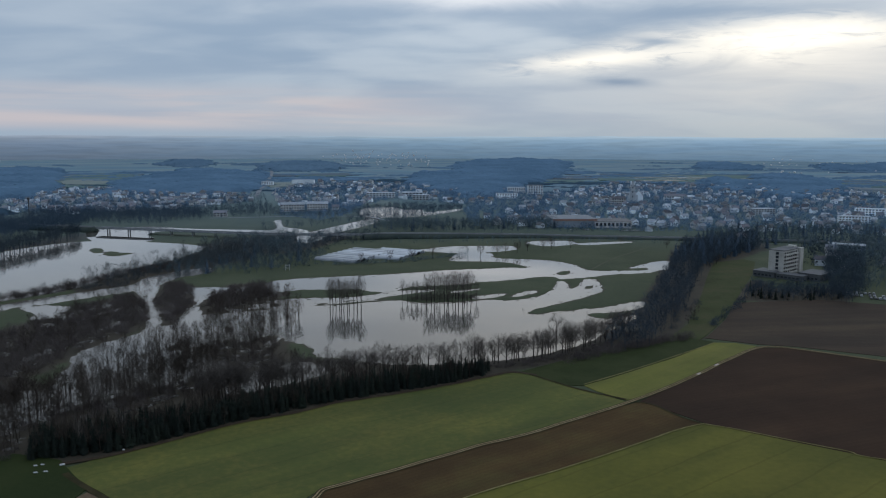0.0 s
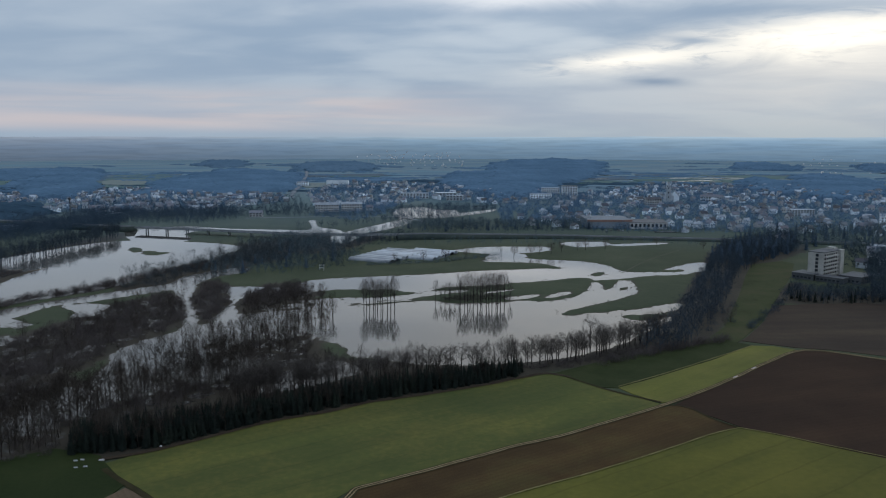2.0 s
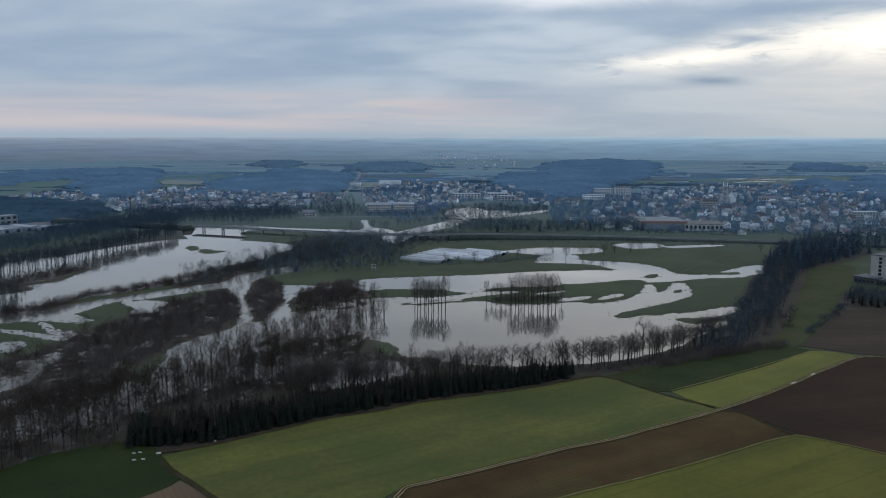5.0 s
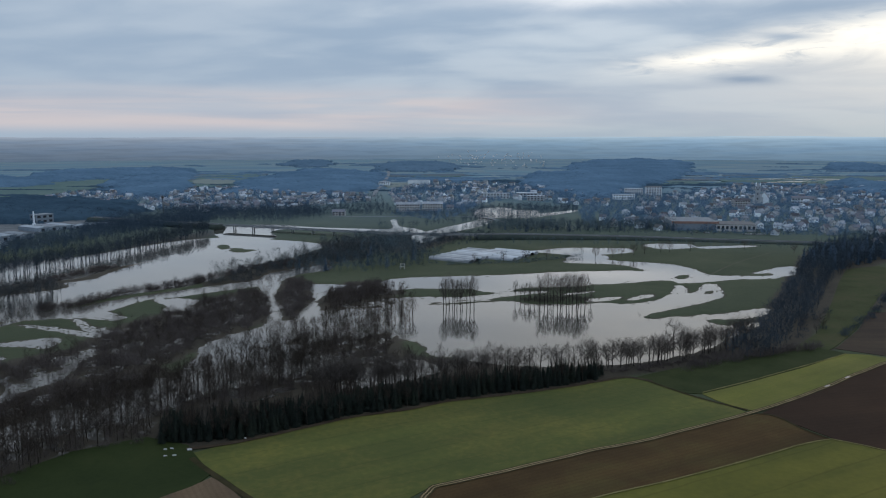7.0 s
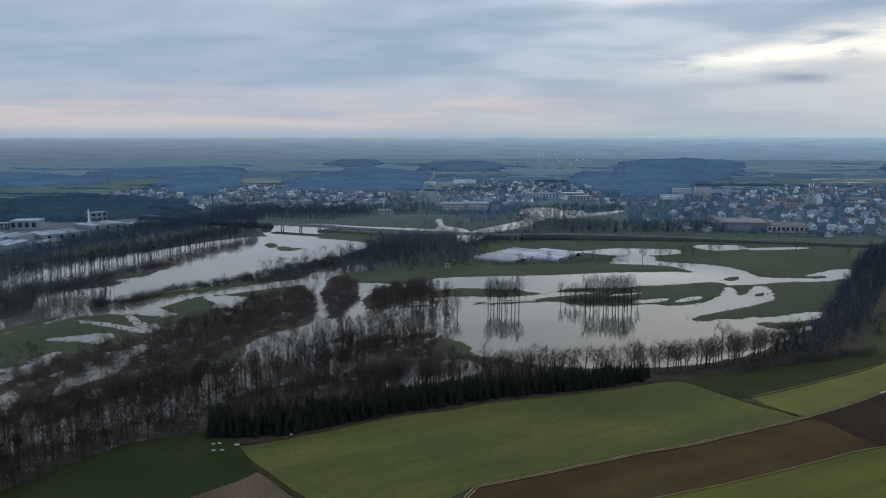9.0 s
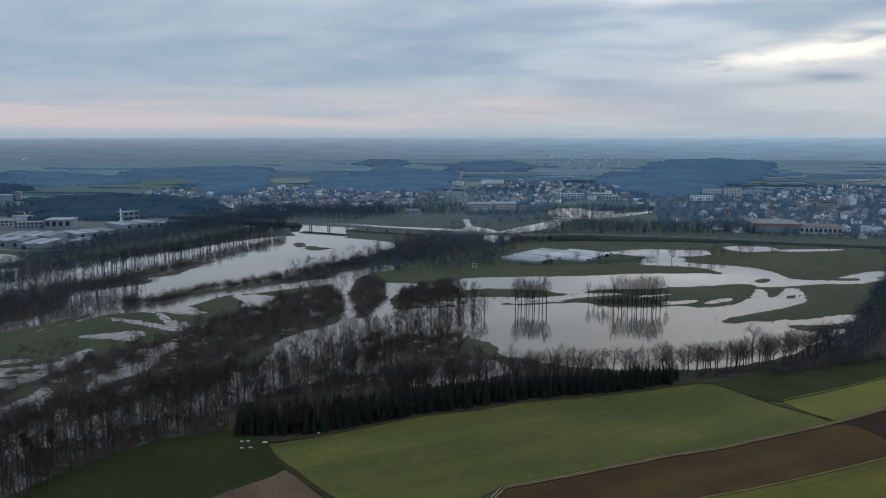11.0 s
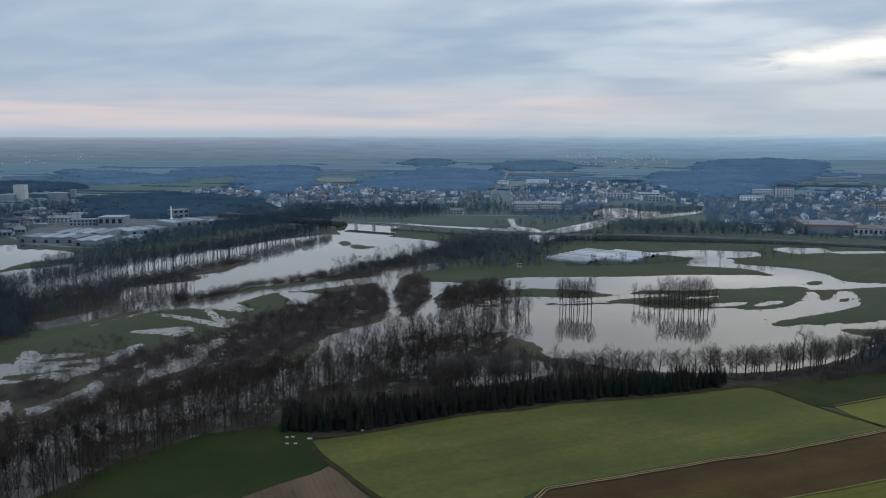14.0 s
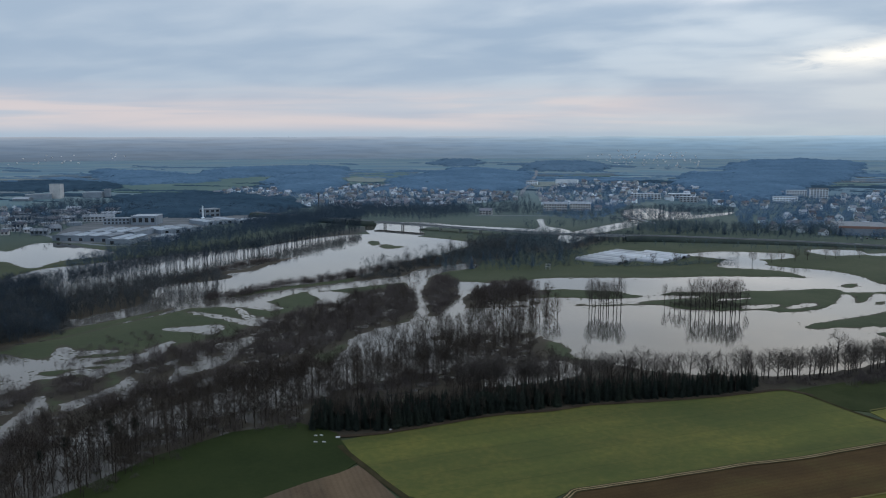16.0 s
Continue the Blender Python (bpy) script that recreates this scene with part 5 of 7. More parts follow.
for x, y, s in ((63, 448, 1.05), (72, 456, 0.72), (159, 512, 0.66), (150, 521, 0.55), (152, 500, 0.4), (-259, 684, 0.72), (-246, 670, 0.45), (133, 853, 0.7), (191, 877, 0.6), (234, 855, 0.6), (250, 745, 0.6)):
    plant(OAKS[g.integers(5)], x, y, s, g.uniform(0, 360))
for x, y in [(-75, 539), (-74, 545), (-68, 544), (-66, 539), (-64, 543), (-63, 545), (-60, 547), (-58, 548), (-55, 546), (-73, 553), (-70, 550)]:
    plant(POPLARS[g.integers(4)], x, y, g.uniform(0.82, 0.98), g.uniform(0, 360), group="alders on the flooded meadow")
for x, y in [(-11, 561), (-8, 564), (-2, 567), (1, 562), (4, 564), (7, 568), (11, 563), (14, 567), (15, 562), (20, 574), (-6, 570), (3, 572), (9, 573), (17, 570)]:
    plant(POPLARS[g.integers(4)], x, y, g.uniform(0.82, 1.0), g.uniform(0, 360), "slim leafless alder on the grassy island", "alders on the island")
for x, y in [(-25, 575), (-22, 573), (-19, 572), (-15, 572), (-12, 575), (-29, 576), (-18, 578), (24, 579), (-4, 578)]:
    plant(POPLARS[g.integers(4)], x, y, g.uniform(0.48, 0.66), g.uniform(0, 360), "short leafless alder on the shore of the island", "alders on the island")
for x, y in ((-75, 748), (-49, 755), (-29, 764), (-10, 777), (36, 790), (53, 801), (62, 812), (74, 815), (86, 830), (103, 843), (112, 846)):
    plant(OAKS[g.integers(5)], x, y, g.uniform(0.55, 0.8), g.uniform(0, 360), "small leafless tree by the greenhouses")
BIRCH_BARK = material("birch_bark", [(0.16, 0.15, 0.14), (0.24, 0.23, 0.215), (0.32, 0.31, 0.29)], 0.4, 0.9, 0.0, 10, vary=0.2)
BIRCHES = [tree_thing("birch", "slim leafless birch with a pale trunk", bare_tree(140 + i, 16, 0.15, 0.40, 9, 260, 6, (1.5, 0.05)), BIRCH_BARK, OAK_TWIG) for i in range(2)]
for k, (x, y) in enumerate([(-132, 288), (-120, 297)]):
    plant(BIRCHES[k % 2], x, y, g.uniform(0.75, 0.95), g.uniform(0, 360), group="birches before the spruces")


def ivy_tree(seed):
    """A bare tree whose stem is overgrown with ivy near the top."""
    root = tree_thing("ivy_clad_tree", "leaning bare tree overgrown with dark ivy", bare_tree(seed, 17, 0.15, 0.5, 7, 120, 5, (1.6, 0.06)), BARK, OAK_TWIG)
    q = np.random.default_rng(seed)
    V, F = [], []
    for c in ((0.2, 0.1, 10.5), (-0.8, 0.3, 12.2), (0.9, -0.4, 12.8), (0.1, 0.2, 14.2)):
        for _ in range(130):
            d = q.normal(size=3)
            blade(V, F, np.array(c) + d / np.linalg.norm(d) * q.uniform(0.3, 1.5) * (1.0, 1.0, 0.7), q.normal(size=3), q.uniform(0.4, 0.8), 0.45, q)
    part("ivy", triangles("ivy", np.array(V), np.array(F), NEEDLES), None, root, "dark green ivy")
    return root


IVIES = [ivy_tree(150 + i) for i in range(2)]
for x, y in [(-209, 207), (-208, 218), (-203, 234), (-199, 242)]:
    plant(IVIES[g.integers(2)], x, y, g.uniform(0.8, 1.0), g.uniform(0, 360), group="ivy-clad trees in the flooded wood")
grove("island_scrub", "low dark scrub under the alders on the island", "brush", fill([(-30, 580), (-17, 570), (4, 572), (22, 577), (28, 592), (12, 598), (-12, 592)], 3.4, 33), SHRUBS, OAK_TWIG, 0.35, 0.8, 33)
line = smooth([(-340, 500), (-326, 522), (-316, 562), (-298, 586), (-286, 612), (-275, 645), (-263, 689), (-240, 715)], 9, 2, 6, closed=False)
grove("river_bank_bushes", "bare bushes along the river bank", "brush", [p + g.normal(0, 2.6, 2) for p in line for _ in range(3)], SHRUBS, BRUSH, 0.6, 1.5, 34)
grove("river_bank_trees", "small bare trees along the river bank", "trees", [p + g.normal(0, 2.2, 2) for p in line[::3]], ROUND, MID_TWIG, 0.28, 0.55, 234)
grove("meadow_edge_trees", "bare trees along the edge of the wet meadow", "trees", fill(WOODS["meadow_hedge"], 6.4, 235), ROUND + TALL, MID_TWIG, 0.35, 0.7, 235)
line = smooth([(-433, 433), (-430, 461), (-421, 497), (-408, 568), (-402, 635), (-392, 677)], 12, 3, 8, closed=False)
grove("lake_shore_brush", "dark brush along the shore of the lake", "brush", [p + g.normal(0, 4.0, 2) for p in line for _ in range(3)], SHRUBS, BRUSH, 0.5, 1.2, 134)
line = smooth([(165, 496), (178, 517), (197, 547), (212, 575)], 6, 0, 6, closed=False)
grove("field_hedge", "dark hedge at the corner of the tilled field", "hedge", [p + g.normal(0, 1.2, 2) for p in line], SHRUBS, BANK_TWIG, 0.6, 1.2, 35)
grove("slope_trees", "dark bushy trees scattered over the sloping meadow", "trees", [(159, 512), (150, 521), (161, 540), (139, 488), (176, 560), (146, 505)], SHRUBS, BANK_TWIG, 0.7, 1.7, 135)
grove("bank_scrub", "scrub along the foot of the oaks", "brush", [p + g.normal(0, 2.5, 2) + np.array((1, -5)) for p in row[18:] for _ in range(2)], SHRUBS, BRUSH, 0.3, 0.65, 36)
grove("lake_point_brush", "bare brush on the point by the lake", "brush", fill([(-162, 547), (-160, 598), (-141, 646), (-125, 634), (-130, 577), (-147, 547)], 7.0, 37, ragged=6), SHRUBS, BRUSH, 0.35, 0.85, 37)
grove("greenhouse_hedge", "dark hedge in front of the greenhouses", "hedge", [p + g.normal(0, 1.5, 2) for p in smooth([(-96, 736), (-60, 745), (-20, 766), (20, 800)], 14, 0, 1, closed=False)], SPARSE, HAZED_TWIG, 0.6, 1.2, 38)


# ---------------------------------------------------------------- buildings
def gable(w, d, h, top, over=0.5, thick=0.3):
    """Walls with gable ends, and a roof of two thick slopes; the ridge runs along x."""
    walls = bmesh.new()
    v = [walls.verts.new(c) for c in ((-w / 2, -d / 2, -0.5), (w / 2, -d / 2, -0.5), (w / 2, d / 2, -0.5), (-w / 2, d / 2, -0.5), (-w / 2, -d / 2, h), (w / 2, -d / 2, h), (w / 2, d / 2, h), (-w / 2, d / 2, h), (-w / 2, 0, h + top), (w / 2, 0, h + top))]
    for f in ((0, 1, 5, 4), (2, 3, 7, 6), (1, 2, 6, 9, 5), (3, 0, 4, 8, 7), (3, 2, 1, 0)):
        walls.faces.new([v[i] for i in f])
    roof = bmesh.new()
    x, y = w / 2 + over, d / 2 + over
    low = h - over * top / (d / 2)
    lift = thick
    c = [(-x, -y, low), (x, -y, low), (x, 0, h + top), (-x, 0, h + top), (x, y, low), (-x, y, low)]
    a = [roof.verts.new((p, q, r + 0.02)) for p, q, r in c]
    b = [roof.verts.new((p, q, r + 0.02 + lift)) for p, q, r in c]
    for f in ((0, 1, 2, 3), (3, 2, 4, 5)):
        roof.faces.new([b[i] for i in f])
        roof.faces.new([a[i] for i in reversed(f)])
    for i, j in ((0, 1), (1, 2), (2, 4), (4, 5), (5, 3), (3, 0)):
        roof.faces.new((a[i], a[j], b[j], b[i]))
    return walls, roof


def pane(w, h, axis="x"):
    return boxed((-w / 2, w / 2, -0.06, 0.06, 0, h)) if axis == "x" else boxed((-0.06, 0.06, -w / 2, w / 2, 0, h))


PANES = {}


def window(parent, x, y, z, w, h, axis="x", label=""):
    key = (w, h, axis)
    if key not in PANES:
        bm = pane(w, h, axis)
        PANES[key] = bpy.data.meshes.new("window")
        bm.to_mesh(PANES[key])
        bm.free()
        PANES[key].materials.append(WINDOW)
    ob = part("window", PANES[key], None, parent, label)
    ob.location = (x, y, z)
    return ob


def house(w, d, h, top, wall, roof, detail=True, label="small gabled house"):
    root = thing("house", label, "house", "houses of the town")
    a, b = gable(w, d, h, top)
    front = part("wall", a, wall, root)
    part("roof", b, roof, root)
    if detail:
        part("chimney", boxed((w * 0.2, w * 0.2 + 0.8, -0.2, 0.6, h + top - 1.2, h + top + 1.1)), TILES, root)
        for x in (-w * 0.25, w * 0.25):
            window(front, x, -d / 2 - 0.03, 1.0 if h < 4 else 3.2, 1.5, 1.5)
        for y in (-1.4, 1.4):
            window(front, -w / 2 - 0.03, y, h * 0.55, 1.3, 1.5, "y")
    return root


def block(name, label, category, x, y, w, d, h, turn, wall, roof, floors=0, bays=0, kind_roof="flat", top=3.0, group=""):
    """A larger building with its window rows on the front and one end."""
    root = thing(name, label, category, group, at=pose(x, y, ground_z(x, y), 0, 0, turn))
    if kind_roof == "gable":
        a, b = gable(w, d, h, top, 0.7, 0.35)
        front = part("wall", a, wall, root)
        part("roof", b, roof, root)
    else:
        front = part("wall", boxed((-w / 2, w / 2, -d / 2, d / 2, -0.5, h)), wall, root)
        part("roof", boxed((-w / 2 - 0.3, w / 2 + 0.3, -d / 2 - 0.3, d / 2 + 0.3, h + 0.01, h + 0.5)), roof, root)
    for f in range(floors):
        z = (f + 0.32) * h / floors
        for i in range(bays):
            window(front, -w / 2 + (i + 0.5) * w / bays, -d / 2 - 0.04, z, round(0.55 * w / bays, 2), round(0.5 * h / floors, 2))
        for i in range(2):
            window(front, -w / 2 - 0.04, (i - 0.5) * d * 0.5, z, round(d * 0.2, 2), round(0.5 * h / floors, 2), "y")
    return root


g = np.random.default_rng(9)
WALLS, ROOFS = (PLASTER, PLASTER, PLASTER_WARM), (TILES, TILES, SLATE, SLATE, DARK_ROOF)
NAMES = {TILES: "red-brown tiled", SLATE: "grey tiled", DARK_ROOF: "dark"}
near_houses = []
for i in range(14):
    wall, roof = WALLS[i % 3], ROOFS[i % 5]
    w0, d0, h0 = g.uniform(7.5, 11.5), g.uniform(6.5, 8.5), g.uniform(3.8, 6.2)
    text = ("white" if wall is PLASTER else "cream") + " plastered house with a " + NAMES[roof] + " gable roof"
    near_houses.append(house(w0, d0, h0, d0 * g.uniform(0.35, 0.5), wall, roof, True, text))

BUILT = []                                           # footprints that keep houses and garden trees away


def settle(poly, gap, chance, turn, seed):
    """Places for houses along the streets of a quarter: x, y, turn."""
    g = np.random.default_rng(seed)
    p = np.array(poly, float)
    mid = p.mean(0)
    c, s = math.cos(radians(turn)), math.sin(radians(turn))
    span = np.ptp(p, 0).max() * 0.75
    put = []
    for i in np.arange(-span, span, gap):
        for j in np.arange(-span, span, gap * 1.35):
            if g.random() > chance:
                continue
            u, v = i + g.uniform(-0.38, 0.38) * gap, j + g.uniform(-0.38, 0.38) * gap
            put.append((mid[0] + u * c - v * s, mid[1] + u * s + v * c))
    put = np.array(put)
    put = put[depth(put[:, 0], put[:, 1], p, 5) > 0]
    put = put[wet_at(put[:, 0], put[:, 1]) < -8]
    out = []
    for x, y in put:
        if not any(math.hypot(x - a, y - b) < r for a, b, r in BUILT):
            out.append((x, y, turn + g.choice((0, 90, 180)) + g.normal(0, 16) + 14 * math.sin(x * 0.008) + 12 * math.cos(y * 0.007)))
    return out


def roofscape(name, label, spots, seed, wall=PLASTER, roof=BRIGHT_ROOF):
    """Houses too far off to tell apart, in one mesh."""
    g = np.random.default_rng(seed)
    V, F, M, k = [], [], [], 0
    for x, y, t in spots:
        w0, d0, h0 = np.array((g.uniform(5, 13) / 2, g.uniform(5, 8.5) / 2, g.uniform(3.0, 7.0))) * (0.5 if math.hypot(x, y) > 2600 else 1.0)
        top, o, z = h0 + d0 * g.uniform(0.7, 1.0), 0.5, ground_z(x, y)
        v = np.array([(-w0, -d0, -1), (w0, -d0, -1), (w0, d0, -1), (-w0, d0, -1), (-w0, -d0, h0), (w0, -d0, h0), (w0, d0, h0), (-w0, d0, h0), (-w0, 0, top - 0.1), (w0, 0, top - 0.1),
                      (-w0 - o, -d0 - o, h0 - 0.4), (w0 + o, -d0 - o, h0 - 0.4), (w0 + o, 0, top), (-w0 - o, 0, top), (w0 + o, d0 + o, h0 - 0.4), (-w0 - o, d0 + o, h0 - 0.4)])
        f = np.array([(0, 1, 5), (0, 5, 4), (2, 3, 7), (2, 7, 6), (1, 2, 6), (1, 6, 5), (5, 6, 9), (3, 0, 4), (3, 4, 7), (4, 8, 7), (10, 11, 12), (10, 12, 13), (13, 12, 14), (13, 14, 15)])
        c, s = math.cos(radians(t)), math.sin(radians(t))
        V.append(np.c_[v[:, 0] * c - v[:, 1] * s + x, v[:, 0] * s + v[:, 1] * c + y, v[:, 2] + z])
        F.append(f + k)
        M += [0 if math.hypot(x, y) > 2600 else int(g.integers(2))] * 10 + [5 if g.random() < 0.12 or math.hypot(x, y) > 2600 else 2 + int(g.integers(3))] * 4
        k += len(v)
    me = triangles(name, np.concatenate(V), np.concatenate(F), [wall, PLASTER_WARM, TILES, SLATE, DARK_ROOF, roof])
    me.polygons.foreach_set("material_index", np.array(M, np.int32))
    return tagged(new(name, me), label, "houses", "", "stuff")


# the hospital: a pale slab on a low podium, in front of the town
CLINIC_WALL = material("weathered_beige_concrete", [(0.31, 0.305, 0.285), (0.39, 0.38, 0.355), (0.45, 0.44, 0.41)], 0.12, 0.9, 0.0, 10)
CLINIC_WING = material("dark_wing_panels", [(0.060, 0.066, 0.072), (0.085, 0.092, 0.10), (0.11, 0.118, 0.125)], 0.1, 0.85, 0.0, 10)
clinic = thing("hospital", "pale seven-storey hospital tower on a low podium", "hospital", at=pose(289, 689, 0.45, 0, 0, -47))
tower = part("tower", boxed((-6.5, 6.5, -17, 17, -0.5, 22)), CLINIC_WALL, clinic, "grey-beige concrete tower")
part("tower_roof", boxed((-6.8, 6.8, -17.3, 17.3, 22.01, 22.6)), DARK_ROOF, clinic)
part("lift_house", boxed((-3, 3, 8, 14, 22.62, 24.2)), CLINIC_WALL, clinic)
part("stair_tower", boxed((6.52, 9, 8, 14, -0.5, 23)), CLINIC_WALL, clinic)
for f in range(6):
    z = 3.2 + f * 3.1
    window(tower, 0.8, -17.05, z, 2.4, 2.2, label="dark stairwell window")
    part("balcony", boxed((6.53, 7.9, -16, 7.5, z - 0.5, z + 0.6)), CLINIC_WALL, clinic, "pale balcony parapet")
    for k in range(6):
        window(tower, 6.56, -15 + k * 4.0, z + 0.7, 2.4, 1.5, "y")
for nm, x, y, w0, d0, h0 in (("podium", -6, -17, 18, 18, 4.6), ("front_wing", 15, -19, 22, 12, 3.9), ("side_wing", 27, -2, 18, 26, 5.2)):
    ob = part(nm, boxed((x - w0 / 2, x + w0 / 2, y - d0 / 2, y + d0 / 2, -0.5, h0)), CLINIC_WING, clinic, "low dark grey wing")
    part("wing_roof", boxed((x - w0 / 2 - 0.3, x + w0 / 2 + 0.3, y - d0 / 2 - 0.3, y + d0 / 2 + 0.3, h0 + 0.01, h0 + 0.6)), DARK_ROOF, clinic)
    for k in range(int(w0 / 3.4)):
        for z in (1.2,):
            window(ob, x - w0 / 2 + 2 + k * 3.2, y - d0 / 2 - 0.05, z, 2.0, 1.4)
BUILT.append((292, 680, 48))

# the church: a gabled tower, a white west front and a steep nave
church = thing("church", "white church with a gabled tower and grey roof", "church", at=pose(341, 1484, 0.45, 0, 0, -14))
a, b = gable(8, 8, 31, 5, 0.3, 0.3)
for bm, nm, mat in ((a, "tower", PLASTER), (b, "tower_roof", SLATE)):
    bmesh.ops.rotate(bm, cent=(0, 0, 0), matrix=Matrix.Rotation(radians(90), 3, "Z"), verts=bm.verts)
    part(nm, bm, mat, church)
for x in (-3.4, 3.4):
    part("pinnacle", boxed((x - 0.6, x + 0.6, -4.6, -3.4, 31, 37)), PLASTER, church)
part("west_front", boxed((-9, 9, 4.1, 5.2, -0.5, 12), (-6.5, 6.5, 4.15, 5.15, 12, 17), (-4, 4, 4.15, 5.15, 17, 21)), PLASTER, church, "white stepped gable")
a, b = gable(34, 16, 10, 10, 0.5, 0.4)
for bm, nm, mat in ((a, "nave", PLASTER), (b, "nave_roof", SLATE)):
    bmesh.ops.rotate(bm, cent=(0, 0, 0), matrix=Matrix.Rotation(radians(90), 3, "Z"), verts=bm.verts)
    bmesh.ops.translate(bm, vec=(10, 24, 0), verts=bm.verts)
    part(nm, bm, mat, church)
for z in (8, 16, 24):
    window(church, 0, -4.06, z, 1.6, 3.0)
for x in (-2, 2):
    window(church, x, -4.06, 27.2, 1.0, 2.4)
BUILT.append((350, 1492, 40))

BLOCKS = [
    ("supermarket", "long grey market hall with a flat grey roof", "shop", 168, 1083, 56, 62, 10, 2, SHEET, SLATE, 0, 0, "flat"),
    ("market_annex", "market building with a dark window band", "shop", 218, 1066, 46, 44, 8, -4, PLASTER_WARM, DARK_ROOF, 1, 9, "flat"),
    ("apartment_tower", "pale apartment tower above the roofs", "apartment block", 184, 1655, 30, 16, 19, 3, PLASTER, DARK_ROOF, 6, 6, "flat"),
    ("school", "white flat-roofed school wing", "school", -118, 1560, 54, 16, 9.5, 2, PLASTER, BRIGHT_ROOF, 3, 9, "flat"),
    ("school_hall", "pale school hall with flat roof", "school", -60, 1600, 40, 24, 8, 2, PLASTER, BRIGHT_ROOF, 2, 6, "flat"),
    ("school_wing", "pale school wing beside the flooded river", "school", -40, 1510, 30, 14, 9, -8, PLASTER, BRIGHT_ROOF, 3, 5, "flat"),
    ("apartment_house", "long cream apartment house with grey roof", "apartment block", -232, 1268, 36, 12, 11, 10, PLASTER_WARM, SLATE, 3, 9, "gable"),
    ("apartment_house", "long cream apartment house with grey roof", "apartment block", -196, 1284, 32, 12, 11, 10, PLASTER_WARM, SLATE, 3, 8, "gable"),
    ("farmhouse", "pale farmhouse standing alone in the meadow", "house", -320, 1182, 18, 11, 6, 4, PLASTER_WARM, TILES, 2, 4, "gable"),
]
BLOCKS += [
    ("warehouse", "long white warehouse at the edge of town", "warehouse", -336, 1985, 52, 24, 11, 3, PLASTER, BRIGHT_ROOF, 0, 0, "flat"),
    ("office_block", "white office block by the far road", "office", -410, 1930, 26, 14, 10, 6, PLASTER, BRIGHT_ROOF, 3, 5, "flat"),
    ("dark_hall", "dark industrial hall with pale roof edge", "factory hall", -716, 918, 32, 30, 11.5, 20, SHEET, SLATE, 1, 4, "flat"),
    ("office_wing", "low white office wing of the works", "office", -752, 905, 34, 14, 8, 22, SHEET, SLATE, 2, 7, "flat"),
    ("plant_house", "pale plant house beside the chimney", "factory hall", -690, 1024, 24, 16, 12, 62, SHEET, SLATE, 2, 3, "flat"),
    ("terrace_row", "row of white terraced houses", "house", -800, 925, 40, 10, 7, 30, PLASTER, SLATE, 2, 8, "gable"),
]
BLOCKS += [
    ("silo_tower", "tall pale concrete silo tower", "silo", -1186, 1262, 20, 16, 27, 20, PLASTER_WARM, SLATE, 0, 0, "flat"),
    ("silo_store", "long low store at the silo", "warehouse", -1204, 1236, 44, 20, 9, 35, SHEET, SLATE, 0, 0, "flat"),
    ("works_building", "jumbled grey works building with pipes", "factory hall", -1125, 1290, 34, 20, 11, 24, SHEET, SLATE, 0, 0, "flat"),
    ("works_building", "tall grey works tower with flat roof", "factory hall", -1105, 1305, 10, 10, 16, 24, SHEET, SLATE, 0, 0, "flat"),
    ("round_store", "low pale store at the works", "warehouse", -1196, 1190, 28, 20, 4, 18, SHEET, SLATE, 0, 0, "gable"),
    ("town_hall", "large white hall with red roof", "hall", 420, 1500, 36, 16, 10, -12, PLASTER, TILES, 2, 8, "gable"),
    ("old_granary", "tall brick granary with red roof", "granary", 300, 1420, 26, 14, 11, 12, PLASTER_WARM, TILES, 3, 6, "gable"),
    ("chapel", "small red-roofed chapel with steep gable", "church", 330, 905, 16, 10, 8, 70, PLASTER_WARM, TILES, 1, 3, "gable"),
    ("town_block", "white three-storey town building", "apartment block", 560, 1120, 40, 13, 9, -16, PLASTER, BRIGHT_ROOF, 3, 10, "flat"),
]
BLOCKS += [
    ("town_block", "white three-storey town building", "apartment block", 640, 1230, 44, 13, 10, -20, PLASTER, BRIGHT_ROOF, 3, 10, "flat"),
    ("town_block", "pale flat-roofed town building", "apartment block", 480, 1240, 36, 14, 9, 8, PLASTER, BRIGHT_ROOF, 3, 8, "flat"),
    ("town_block", "pale flat-roofed town building", "apartment block", 120, 1560, 40, 14, 9, 4, PLASTER, BRIGHT_ROOF, 3, 8, "flat"),
    ("town_block", "pale flat-roofed town building", "apartment block", 150, 1700, 36, 14, 12, 4, PLASTER, BRIGHT_ROOF, 4, 8, "flat"),
    ("car_dealer", "low grey showroom with a flat roof", "shop", 420, 850, 34, 18, 5, -22, SHEET, SLATE, 1, 8, "flat"),
    ("row_houses", "row of white terraced houses", "house", 450, 745, 52, 10, 7, -28, PLASTER, SLATE, 2, 12, "gable"),
    ("row_houses", "row of white terraced houses", "house", 480, 800, 48, 10, 7, -28, PLASTER, SLATE, 2, 12, "gable"),
]
for name, label, cat, x, y, w0, d0, h0, turn, wall, roof, floors, bays, style in BLOCKS:
    block(name, label, cat, x, y, w0, d0, h0, turn, wall, roof, floors, bays, style)
    BUILT.append((x, y, 0.6 * max(w0, d0) + 7))
fascia = part("fascia", boxed((-28.6, 28.6, -31.7, -31.32, 8.2, 11.0)), RED_TRIM, bpy.data.objects["supermarket"], "terracotta-red fascia")

# the big works halls: long ridged roofs side by side
HALL_ROOF = material("weathered_sheet_roof", [(0.170, 0.205, 0.245), (0.215, 0.255, 0.298), (0.270, 0.312, 0.355)], 0.05, 0.7, 0.0, 8, vary=0.3, spec=0.3)


